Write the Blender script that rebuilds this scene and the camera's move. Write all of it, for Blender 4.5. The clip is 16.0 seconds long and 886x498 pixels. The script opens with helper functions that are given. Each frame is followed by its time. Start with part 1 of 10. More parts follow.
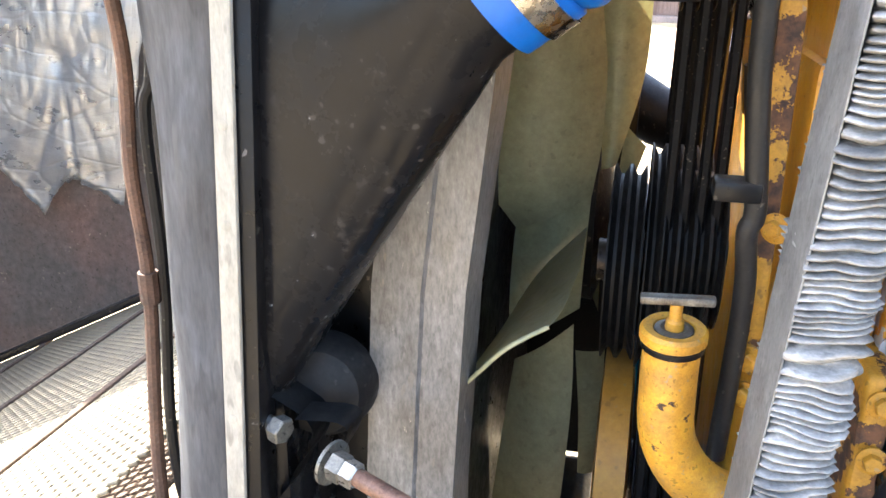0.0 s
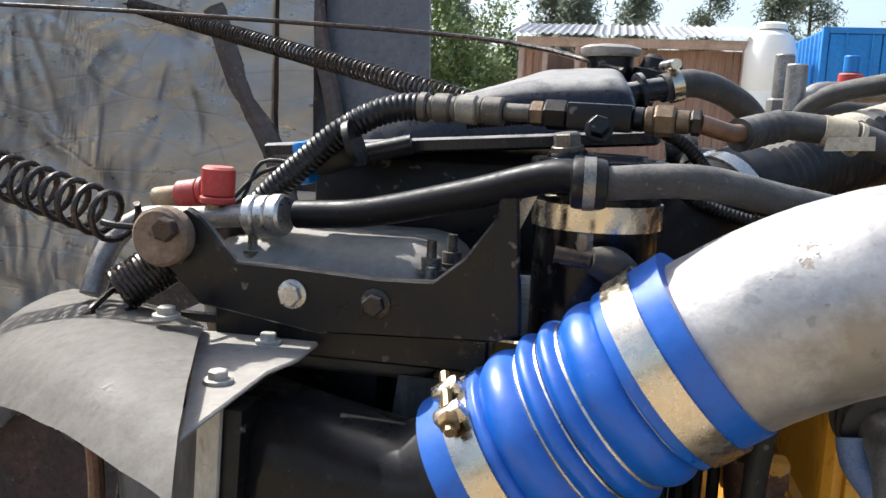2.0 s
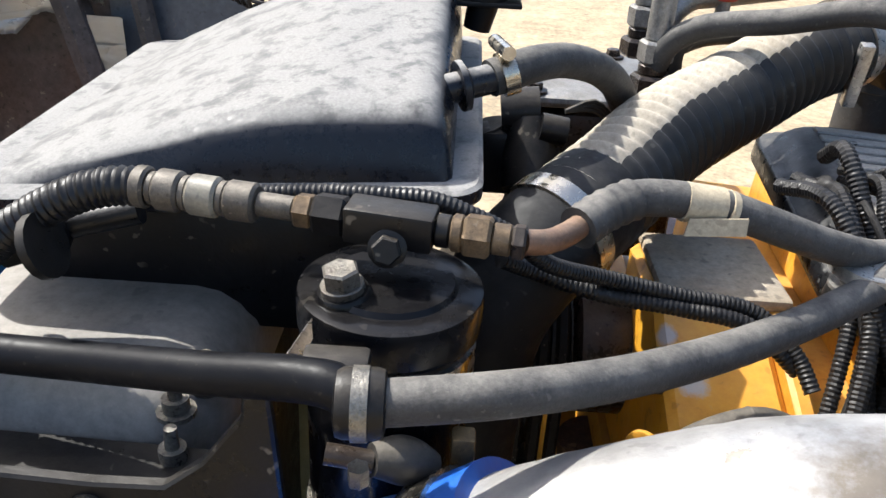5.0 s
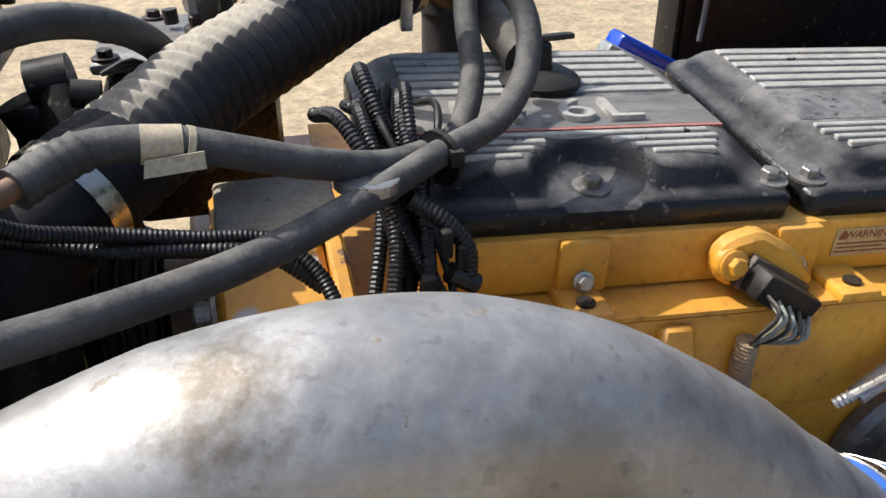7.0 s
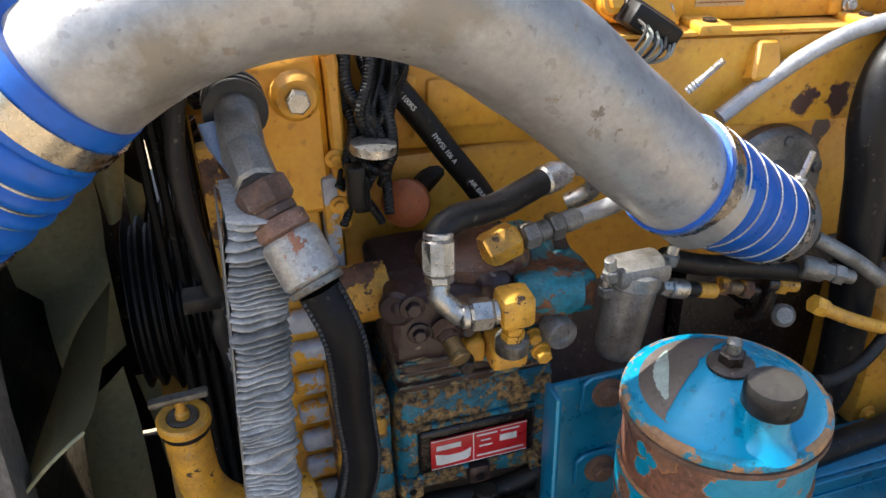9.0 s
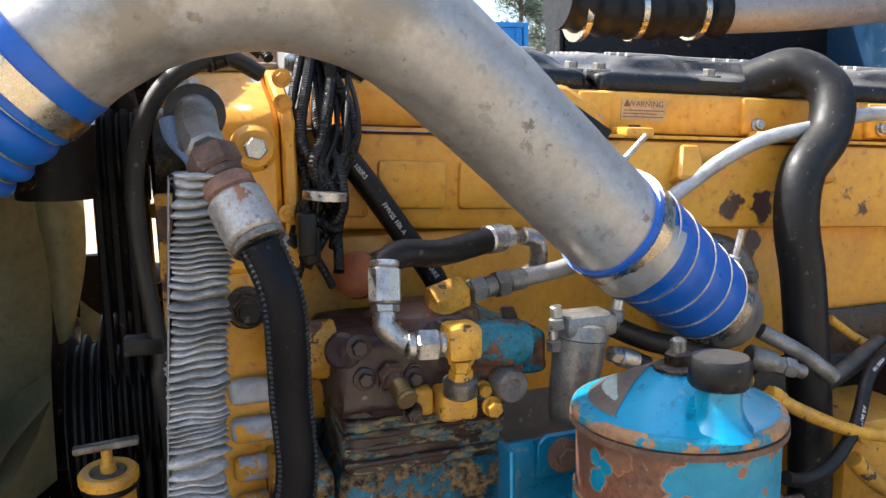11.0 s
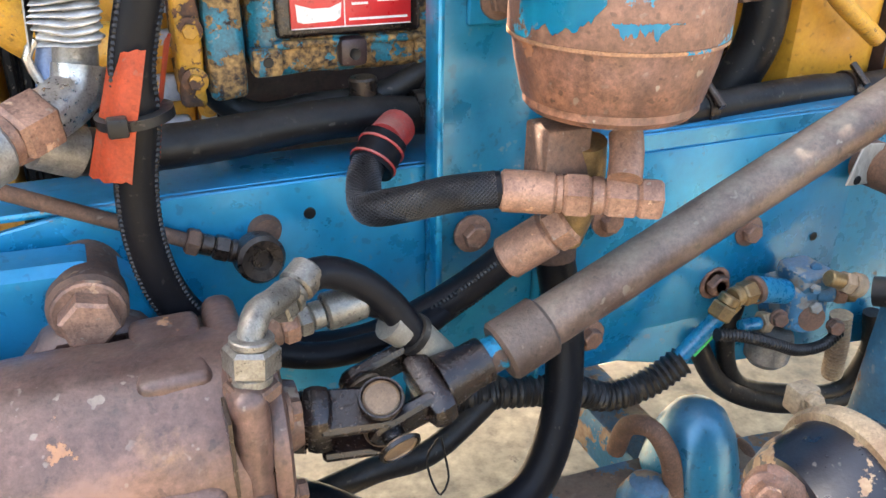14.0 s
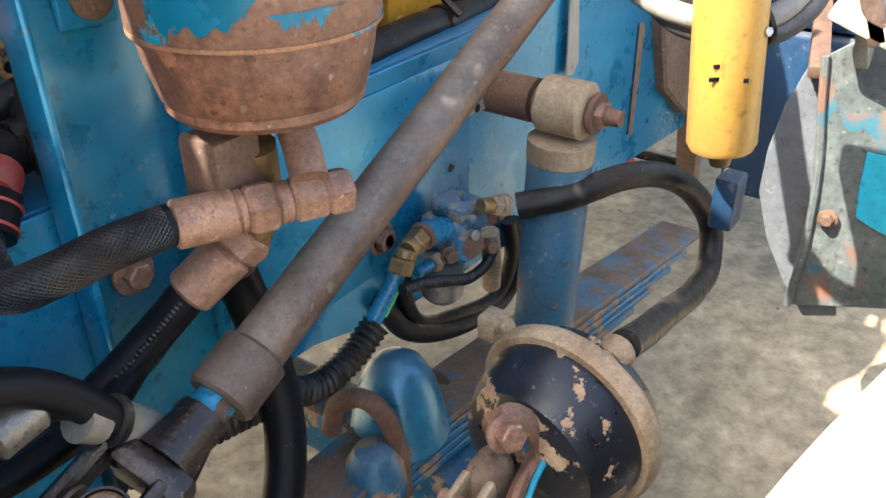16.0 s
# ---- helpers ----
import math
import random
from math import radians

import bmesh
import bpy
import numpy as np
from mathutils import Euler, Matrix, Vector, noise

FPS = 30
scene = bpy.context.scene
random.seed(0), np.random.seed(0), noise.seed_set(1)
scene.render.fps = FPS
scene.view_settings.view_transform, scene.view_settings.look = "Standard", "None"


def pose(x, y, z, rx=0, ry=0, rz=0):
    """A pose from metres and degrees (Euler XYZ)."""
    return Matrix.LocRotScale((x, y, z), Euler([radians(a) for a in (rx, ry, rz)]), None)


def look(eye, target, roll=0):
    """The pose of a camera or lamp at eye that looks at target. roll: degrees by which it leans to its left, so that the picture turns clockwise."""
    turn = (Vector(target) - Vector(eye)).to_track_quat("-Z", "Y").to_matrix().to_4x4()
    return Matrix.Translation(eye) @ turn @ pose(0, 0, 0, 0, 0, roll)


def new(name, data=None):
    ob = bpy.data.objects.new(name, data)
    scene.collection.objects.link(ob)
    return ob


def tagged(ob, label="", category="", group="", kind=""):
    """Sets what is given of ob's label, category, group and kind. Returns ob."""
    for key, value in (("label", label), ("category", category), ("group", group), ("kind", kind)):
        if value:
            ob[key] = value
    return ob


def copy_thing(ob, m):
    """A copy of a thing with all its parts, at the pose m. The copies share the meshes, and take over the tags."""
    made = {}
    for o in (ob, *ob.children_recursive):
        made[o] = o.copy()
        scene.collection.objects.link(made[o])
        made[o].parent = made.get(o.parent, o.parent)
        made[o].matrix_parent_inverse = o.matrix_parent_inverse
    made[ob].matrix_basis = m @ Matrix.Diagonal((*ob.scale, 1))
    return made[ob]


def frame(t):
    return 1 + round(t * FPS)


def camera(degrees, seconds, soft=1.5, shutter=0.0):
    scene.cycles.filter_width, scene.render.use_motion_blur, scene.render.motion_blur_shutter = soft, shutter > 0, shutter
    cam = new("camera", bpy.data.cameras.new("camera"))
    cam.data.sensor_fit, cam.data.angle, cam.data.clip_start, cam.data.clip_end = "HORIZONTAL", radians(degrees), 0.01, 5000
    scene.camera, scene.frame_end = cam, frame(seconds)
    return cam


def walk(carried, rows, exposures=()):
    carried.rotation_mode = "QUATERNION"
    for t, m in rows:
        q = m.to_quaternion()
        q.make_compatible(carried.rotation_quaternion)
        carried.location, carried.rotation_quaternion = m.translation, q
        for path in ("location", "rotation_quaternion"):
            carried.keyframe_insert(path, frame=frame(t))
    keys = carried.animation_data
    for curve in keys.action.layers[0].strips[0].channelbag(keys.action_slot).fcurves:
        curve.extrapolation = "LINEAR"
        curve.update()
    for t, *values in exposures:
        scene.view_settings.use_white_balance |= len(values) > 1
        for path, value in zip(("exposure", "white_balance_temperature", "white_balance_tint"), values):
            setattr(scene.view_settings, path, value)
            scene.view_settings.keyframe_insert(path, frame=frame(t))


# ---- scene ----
import itertools

cam = camera(57.1, 16.0)
PATH = [
    (0, (0.01, 0.03, 1.473), (-0.438, 1.858, 0.796), 0.4),
    (0.5, (-0.002, 0.027, 1.537), (-0.455, 1.923, 1.089), 0.2),
    (1, (-0.012, 0.037, 1.588), (-0.496, 1.956, 1.304), 1.1),
    (1.5, (-0.024, 0.058, 1.631), (-0.423, 1.999, 1.361), 1.9),
    (2, (-0.031, 0.085, 1.691), (-0.408, 2.024, 1.375), 2.4),
    (2.5, (-0.044, 0.13, 1.773), (-0.359, 2.052, 1.319), 2.4),
    (3, (-0.073, 0.201, 1.841), (-0.374, 2.079, 1.222), 1.9),
    (5.5, (0.042, 0.31, 1.876), (0.168, 2.058, 0.913), 3.2),
    (6, (0.107, 0.29, 1.875), (0.4, 2.004, 0.888), 2.3),
    (6.5, (0.163, 0.278, 1.873), (0.587, 1.957, 0.872), 1.5),
    (7, (0.169, 0.277, 1.867), (0.639, 1.95, 0.878), 0.0),
    (7.5, (0.152, 0.238, 1.851), (0.603, 1.882, 0.806), -1.1),
    (8, (0.133, 0.172, 1.823), (0.634, 1.791, 0.76), -1.3),
    (8.5, (0.135, 0.057, 1.78), (0.622, 1.657, 0.683), -1.4),
    (9, (0.126, -0.028, 1.737), (0.609, 1.634, 0.735), -1.5),
    (9.5, (0.127, -0.08, 1.691), (0.666, 1.662, 0.87), -1.6),
    (9.7, (0.125, -0.089, 1.667), (0.699, 1.679, 0.929), -1.3),
    (11.8, (0.11, -0.14, 1.436), (0.759, 1.738, 1.211), -0.6),
    (12, (0.109, -0.138, 1.42), (0.77, 1.735, 1.183), -0.2),
    (12.5, (0.11, -0.136, 1.369), (0.799, 1.713, 1.044), 0.4),
    (13, (0.12, -0.128, 1.314), (0.826, 1.678, 0.823), 0.8),
    (13.5, (0.124, -0.116, 1.248), (0.829, 1.61, 0.525), 0.9),
    (14, (0.133, -0.116, 1.201), (0.833, 1.532, 0.31), 0.8),
    (14.5, (0.137, -0.102, 1.181), (0.875, 1.46, 0.175), 1.2),
    (15, (0.137, -0.045, 1.188), (1.093, 1.352, 0.123), -0.3),
    (15.5, (0.128, 0.001, 1.202), (1.412, 1.109, 0.142), -0.4),
    (16, (0.128, -0.001, 1.216), (1.526, 1.004, 0.199), -0.6),
]
EXPOSURES = [(t, stops, 6050 if t < 13.2 else 6300 if t < 13.8 else 6600, 8) for t, stops in ((0, 3.08), (0.6, 2.68), (1, 2.28), (1.5, 1.58), (2, 0.97), (2.5, 0.63), (3.2, 0.92), (5.5, 0.98), (6, 0.86), (6.5, 0.52), (7, 0.4), (8, 0.2), (8.5, 0.64), (9, 1.4), (9.5, 1.72), (12, 1.42), (12.5, 1.54), (13, 2.08), (13.5, 2.6), (14, 3.08), (14.5, 3.1), (15, 3.16), (15.5, 3.04), (16, 2.4))]
walk(cam, [(t, look(eye, target, roll)) for t, eye, target, roll in PATH], EXPOSURES)

# ---------------------------------------------------------------- light
world = bpy.data.worlds.new("sky_world")
scene.world = world
world.use_nodes = True
SUN_EL, SUN_AZ = 50.0, 150.0   # azimuth counted from +x towards +y
_wn = world.node_tree.nodes
_sky = _wn.new("ShaderNodeTexSky")
_sky.sky_type = "NISHITA"
_sky.sun_disc = False
_sky.air_density, _sky.dust_density, _sky.ozone_density = 1.0, 4.0, 0.6
_sky.sun_elevation = radians(SUN_EL)
_sky.sun_rotation = radians(90 - SUN_AZ)
world.node_tree.links.new(_sky.outputs[0], _wn["Background"].inputs[0])
_wn["Background"].inputs[1].default_value = 0.15
_sun = new("sun", bpy.data.lights.new("sun", "SUN"))
_sun.data.energy, _sun.data.angle, _sun.data.color = 4.4, radians(0.6), (1.0, 0.94, 0.85)
_sd = Vector((math.cos(radians(SUN_AZ)) * math.cos(radians(SUN_EL)), math.sin(radians(SUN_AZ)) * math.cos(radians(SUN_EL)), math.sin(radians(SUN_EL))))
_sun.matrix_basis = look(tuple(_sd * 20), (0, 0, 0))


# ---------------------------------------------------------------- materials
def surf(name, col, rough=0.6, metal=0.0, col2=None, amt=0.6, scale=9.0, chip=None, chip_amt=0.0, chip_scale=18.0,
         chip_rough=0.85, dust=0.0, dust_col=(0.36, 0.31, 0.24), grain=0.3, bump=0.25, bump_scale=240.0, stretch=(1, 1, 1), coat=0.0, chip_col2=None,
         speck=0.35, spec=0.5, film=0.06, dust_dir=None, dust_edge=(0.12, 0.85), crease=0.0, spots=(), spot_edge=None, halo=(0.34, 0.15, 0.055)):
    """A worn surface: base colour, stains, specks of dirt, chipped patches of another colour, settled dust, fine grain and relief."""
    m = bpy.data.materials.new(name)
    m.use_nodes = True
    nt = m.node_tree
    nd, ln = nt.nodes, nt.links
    b = nd["Principled BSDF"]
    tc = nd.new("ShaderNodeTexCoord")
    mp = nd.new("ShaderNodeMapping")
    mp.inputs["Scale"].default_value = stretch
    ln.new(tc.outputs["Object"], mp.inputs["Vector"])

    def noise_at(s, detail=4.0, rgh=0.55):
        n = nd.new("ShaderNodeTexNoise")
        n.inputs["Scale"].default_value, n.inputs["Detail"].default_value, n.inputs["Roughness"].default_value = s, detail, rgh
        ln.new(mp.outputs["Vector"], n.inputs["Vector"])
        return n.outputs["Fac"]

    def ramp(v, lo, hi, top=1.0, low=0.0):
        r = nd.new("ShaderNodeMapRange")
        for k, x in (("From Min", lo), ("From Max", hi), ("To Min", low), ("To Max", top)):
            r.inputs[k].default_value = x
        ln.new(v, r.inputs["Value"])
        return r.outputs["Result"]

    def mix(f, a, c, kind="MIX"):
        x = nd.new("ShaderNodeMix")
        x.data_type, x.blend_type = "RGBA", kind
        for sock, v in ((x.inputs["Factor"], f), (x.inputs["A"], a), (x.inputs["B"], c)):
            if isinstance(v, (int, float)):
                sock.default_value = v
            elif isinstance(v, tuple):
                sock.default_value = (*v, 1.0)
            else:
                ln.new(v, sock)
        return x.outputs["Result"]

    def fmix(f, a, c):
        x = nd.new("ShaderNodeMix")
        x.data_type = "FLOAT"
        for sock, v in ((x.inputs["Factor"], f), (x.inputs["A"], a), (x.inputs["B"], c)):
            if isinstance(v, (int, float)):
                sock.default_value = v
            else:
                ln.new(v, sock)
        return x.outputs["Result"]

    def calc(op, a, c):
        x = nd.new("ShaderNodeMath")
        x.operation = op
        for k, v in enumerate((a, c)):
            if isinstance(v, (int, float)):
                x.inputs[k].default_value = v
            else:
                ln.new(v, x.inputs[k])
        return x.outputs[0]

    col2 = col2 or tuple(c * 0.55 for c in col)
    c = mix(ramp(noise_at(scale, 6.0, 0.62), 0.40, 0.66, amt), col, col2)
    mid = noise_at(scale * 5.3, 5.0, 0.65)
    fine = noise_at(scale * 17, 3.0, 0.75)
    c = mix(grain, c, mix(ramp(mid, 0.3, 0.7), (0.22, 0.22, 0.22), (0.78, 0.78, 0.78)), "OVERLAY")
    c = mix(grain, c, mix(ramp(fine, 0.25, 0.75), (0.15, 0.15, 0.15), (0.88, 0.88, 0.88)), "OVERLAY")
    if speck > 0:
        sp = noise_at(max(85.0, scale * 8), 2.0, 0.5)
        where = ramp(noise_at(scale * 2.1, 3.0), 0.42, 0.6)
        c = mix(calc("MULTIPLY", ramp(sp, 0.66, 0.70, speck), where), c, tuple(x * 0.8 for x in dust_col))
        c = mix(ramp(sp, 0.36, 0.32, speck), c, mix(0.75, c, (0.012, 0.010, 0.009)))
    for tint, run in itertools.groupby(spots, key=lambda q: q[4]):
        rim = None
        for x, y, z, r, _ in run:
            far = nd.new("ShaderNodeVectorMath")
            far.operation = "DISTANCE"
            ln.new(tc.outputs["Object"], far.inputs[0])
            far.inputs[1].default_value = (x, y, z)
            near = calc("MULTIPLY", far.outputs["Value"], 1.0 / r)
            rim = near if rim is None else calc("MINIMUM", rim, near)
        rim = calc("ADD", rim, calc("MULTIPLY", noise_at(38.0, 6.0, 0.7), 1.5))
        if spot_edge:
            c = mix(ramp(rim, spot_edge + 0.10, spot_edge + 0.05), c, halo)
            c = mix(ramp(rim, spot_edge + 0.03, spot_edge), c, mix(ramp(mid, 0.35, 0.65, 0.5), tint, tuple(v * 0.6 for v in tint)))
        else:
            c = mix(ramp(rim, 1.55, 1.15, 0.85), c, tint)
    r_out, m_out = fmix(ramp(mid, 0.32, 0.7), max(rough - 0.12, 0.05), min(rough + 0.16, 1.0)), metal
    height = fmix(0.5, fine, mid)
    if crease > 0:
        warp = nd.new("ShaderNodeMix")
        warp.data_type, warp.blend_type = "RGBA", "LINEAR_LIGHT"
        warp.inputs["Factor"].default_value = 0.12
        ln.new(mp.outputs["Vector"], warp.inputs["A"])
        wn = nd.new("ShaderNodeTexNoise")
        wn.inputs["Scale"].default_value = crease * 0.7
        ln.new(mp.outputs["Vector"], wn.inputs["Vector"])
        ln.new(wn.outputs["Color"], warp.inputs["B"])
        cells = []
        for f in (1.0, 2.7):
            vo = nd.new("ShaderNodeTexVoronoi")
            vo.feature = "DISTANCE_TO_EDGE"
            vo.inputs["Scale"].default_value = crease * f
            ln.new(warp.outputs["Result"], vo.inputs["Vector"])
            cells.append(ramp(vo.outputs["Distance"], 0.0, 0.16 / f))
        lines = fmix(0.3, cells[0], cells[1])
        height = fmix(0.7, height, lines)
        # shade along the folds is also painted, as darker lines
        c = mix(ramp(cells[0], 0.06, 0.0, 0.35), c, tuple(x * 0.4 for x in col))
    if chip and chip_amt > 0:
        edge = noise_at(chip_scale, 8.0, 0.66)
        mask = ramp(edge, 0.70 - chip_amt * 0.4, 0.712 - chip_amt * 0.4)
        cc = mix(ramp(noise_at(chip_scale * 3.1, 5.0, 0.65), 0.38, 0.64), chip, chip_col2 or tuple(x * 0.5 for x in chip))
        c = mix(mask, c, cc)
        r_out = fmix(mask, r_out, chip_rough)
        m_out = fmix(mask, float(metal), 0.0)
        height = fmix(0.45, height, mask)
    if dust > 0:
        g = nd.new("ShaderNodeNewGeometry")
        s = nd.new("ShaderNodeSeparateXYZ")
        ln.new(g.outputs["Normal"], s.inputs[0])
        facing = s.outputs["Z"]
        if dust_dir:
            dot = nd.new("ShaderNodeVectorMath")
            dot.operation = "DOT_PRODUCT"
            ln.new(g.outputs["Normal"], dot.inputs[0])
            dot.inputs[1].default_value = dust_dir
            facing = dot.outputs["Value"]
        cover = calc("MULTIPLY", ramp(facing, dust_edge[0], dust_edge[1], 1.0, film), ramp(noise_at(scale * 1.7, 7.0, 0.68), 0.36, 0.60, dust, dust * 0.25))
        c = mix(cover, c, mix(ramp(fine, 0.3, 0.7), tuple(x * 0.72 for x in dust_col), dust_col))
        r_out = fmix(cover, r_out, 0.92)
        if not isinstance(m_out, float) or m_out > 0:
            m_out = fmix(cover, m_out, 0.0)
    ln.new(c, b.inputs["Base Color"])
    ln.new(r_out, b.inputs["Roughness"])
    if isinstance(m_out, (int, float)):
        b.inputs["Metallic"].default_value = m_out
    else:
        ln.new(m_out, b.inputs["Metallic"])
    b.inputs["Specular IOR Level"].default_value = spec
    b.inputs["Coat Weight"].default_value = coat
    b.inputs["Coat Roughness"].default_value = 0.15
    if bump > 0:
        bn = nd.new("ShaderNodeBump")
        bn.inputs["Strength"].default_value = bump
        bn.inputs["Distance"].default_value = 0.008 if crease else 0.002
        n2 = noise_at(bump_scale, 3.0)
        ln.new(fmix(0.1 if crease else 0.4, height, n2), bn.inputs["Height"])
        ln.new(bn.outputs["Normal"], b.inputs["Normal"])
    return m


RUST, RUST_D = (0.19, 0.085, 0.045), (0.10, 0.05, 0.032)
M = {}
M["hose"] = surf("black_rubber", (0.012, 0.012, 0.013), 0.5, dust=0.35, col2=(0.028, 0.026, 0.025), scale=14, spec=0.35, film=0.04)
M["hose_clean"] = surf("clean_black_rubber", (0.005, 0.005, 0.006), 0.42, dust=0.08, col2=(0.010, 0.010, 0.010), scale=16, spec=0.26, film=0.02, speck=0.2)
M["hose_grey"] = surf("dusty_grey_rubber", (0.040, 0.039, 0.039), 0.6, dust=0.6, dust_col=(0.27, 0.25, 0.22), col2=(0.02, 0.02, 0.02), scale=30, spec=0.3, film=0.10, bump=0.4)
M["loom"] = surf("black_plastic_conduit", (0.007, 0.007, 0.008), 0.36, dust=0.13, dust_col=(0.16, 0.145, 0.125), scale=24, spec=0.35, film=0.03)
M["mountrubber"] = surf("matt_black_rubber_and_paint", (0.008, 0.008, 0.009), 0.5, dust=0.16, dust_col=(0.2, 0.19, 0.175), scale=14, spec=0.18, film=0.0, speck=0.15)
M["cord"] = surf("woven_black_cord", (0.010, 0.010, 0.011), 0.36, scale=40, col2=(0.010, 0.010, 0.011), spec=0.5, speck=0.1)
M["plastic"] = surf("black_plastic", (0.007, 0.007, 0.008), 0.36, dust=0.14, scale=12, spec=0.22, film=0.02)
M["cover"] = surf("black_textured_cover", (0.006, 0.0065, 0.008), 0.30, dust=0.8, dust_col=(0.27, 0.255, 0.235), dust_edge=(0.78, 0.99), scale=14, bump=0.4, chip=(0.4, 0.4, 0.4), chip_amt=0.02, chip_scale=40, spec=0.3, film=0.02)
M["blackpaint"] = surf("black_painted_steel", (0.006, 0.006, 0.007), 0.36, dust=0.10, scale=10, chip=(0.16, 0.15, 0.14), chip_amt=0.05, chip_scale=50, spec=0.25, film=0.01)
M["gloss"] = surf("glossy_black_can_paint", (0.005, 0.005, 0.006), 0.22, dust=0.02, scale=10, spec=0.2, bump=0.06, chip=(0.2, 0.19, 0.18), chip_amt=0.015, chip_scale=40, film=0.0, grain=0.1, speck=0.1)
M["darksteel"] = surf("oily_dark_steel", (0.018, 0.015, 0.014), 0.28, 0.45, col2=(0.05, 0.028, 0.018), scale=20, dust=0.15, bump=0.5)
M["cac"] = surf("black_cooler_tank", (0.005, 0.0055, 0.007), 0.24, dust=0.12, scale=5, col2=(0.010, 0.009, 0.009), chip=(0.30, 0.30, 0.30), chip_amt=0.03, chip_scale=70, spec=0.16, dust_col=(0.18, 0.16, 0.145), speck=0.2, bump=0.08)
M["strip"] = surf("grey_aluminium_strip", (0.35, 0.33, 0.285), 0.6, 0.2, scale=12, col2=(0.30, 0.27, 0.21), stretch=(1, 1, 0.3))
M["flap"] = surf("grey_rubber_seal", (0.17, 0.17, 0.18), 0.6, scale=9, col2=(0.085, 0.085, 0.09), dust=0.4, dust_col=(0.34, 0.33, 0.31), stretch=(1, 1, 0.15), grain=0.45, film=0.3)
M["galv"] = surf("galvanised_channel", (0.20, 0.195, 0.19), 0.5, 0.4, col2=(0.11, 0.105, 0.10), amt=0.8, scale=14, bump=0.3, chip=(0.42, 0.40, 0.36), chip_amt=0.10, chip_scale=60, grain=0.5, stretch=(1, 1, 0.35))
M["alu"] = surf("cast_aluminium_pipe", (0.40, 0.39, 0.38), 0.46, 0.58, col2=(0.29, 0.278, 0.26), amt=0.6, scale=6, chip=(0.17, 0.142, 0.112), chip_col2=(0.30, 0.265, 0.22), chip_amt=0.15, chip_scale=30, chip_rough=0.7, bump=0.35, bump_scale=150, dust=0.10, speck=0.25, grain=0.2, spots=((0.155, 0.536, 1.657, 0.045, (0.15, 0.12, 0.085)), (0.106, 0.515, 1.581, 0.05, (0.22, 0.20, 0.17)), (0.288, 0.500, 1.607, 0.06, (0.24, 0.22, 0.19))))
M["alu_cast"] = surf("dull_cast_aluminium", (0.26, 0.25, 0.235), 0.42, 0.6, col2=(0.13, 0.12, 0.105), amt=0.9, scale=26, bump=0.5, dust=0.15, grain=0.4, speck=0.4)
M["crimprust"] = surf("silver_crimp_with_orange_rust", (0.36, 0.345, 0.32), 0.42, 0.5, col2=(0.22, 0.19, 0.16), amt=0.7, scale=22, chip=(0.30, 0.14, 0.075), chip_col2=(0.20, 0.085, 0.05), chip_amt=0.42, chip_scale=26, bump=0.4, grain=0.4, speck=0.4)
M["steel"] = surf("bright_zinc_steel", (0.52, 0.50, 0.47), 0.34, 0.85, scale=40, col2=(0.30, 0.27, 0.23), amt=0.8)
M["clampsteel"] = surf("stainless_band", (0.58, 0.53, 0.45), 0.25, 1.0, scale=20, col2=(0.42, 0.35, 0.24), amt=0.5, speck=0.1, grain=0.1, bump=0.05)
M["braid"] = surf("silver_braided_sleeve", (0.42, 0.41, 0.40), 0.5, 0.5, scale=60, bump=0.6, bump_scale=600)
M["rust"] = surf("rusted_steel", (0.135, 0.074, 0.047), 0.75, 0.1, col2=(0.062, 0.037, 0.027), amt=0.9, scale=18, bump=0.6, chip=(0.28, 0.16, 0.09), chip_amt=0.14, chip_scale=30, grain=0.5)
M["rust_pale"] = surf("pale_rusted_fitting", (0.27, 0.150, 0.098), 0.55, 0.25, col2=(0.115, 0.060, 0.041), amt=0.95, scale=26, bump=0.5, chip=(0.46, 0.30, 0.19), chip_col2=(0.38, 0.19, 0.10), chip_amt=0.18, chip_scale=36, grain=0.5, speck=0.5)
M["gear"] = surf("brown_rusted_casting", (0.120, 0.066, 0.049), 0.38, 0.25, col2=(0.050, 0.029, 0.026), amt=0.95, scale=9, bump=0.7, bump_scale=160, chip=(0.36, 0.18, 0.08), chip_col2=(0.26, 0.13, 0.075), chip_amt=0.10, chip_scale=14, dust=0.10, grain=0.5, speck=0.5, spots=((0.134, 0.345, 0.842, 0.035, (0.27, 0.155, 0.08)), (0.085, 0.350, 0.889, 0.05, (0.25, 0.14, 0.075)), (0.082, 0.360, 0.796, 0.05, (0.22, 0.12, 0.085))))
M["brass"] = surf("tarnished_brass", (0.25, 0.165, 0.070), 0.4, 0.6, col2=(0.13, 0.088, 0.045), amt=0.85, scale=30, grain=0.35)
M["bronze"] = surf("dull_brown_brass", (0.19, 0.13, 0.072), 0.45, 0.5, col2=(0.07, 0.052, 0.036), amt=0.8, scale=40, grain=0.4, speck=0.4)
M["crimpbrown"] = surf("dirty_brown_grey_crimp", (0.095, 0.083, 0.068), 0.5, 0.35, col2=(0.050, 0.043, 0.036), amt=0.9, scale=30, grain=0.5, speck=0.6, dust=0.25)
M["copper"] = surf("tarnished_copper_pipe", (0.22, 0.115, 0.065), 0.45, 0.5, col2=(0.13, 0.08, 0.055), scale=22, dust=0.3)
M["silicone"] = surf("blue_silicone_rubber", (0.004, 0.090, 0.43), 0.36, scale=10, col2=(0.006, 0.115, 0.48), amt=0.4, dust=0.12, grain=0.12, speck=0.12, bump=0.08)
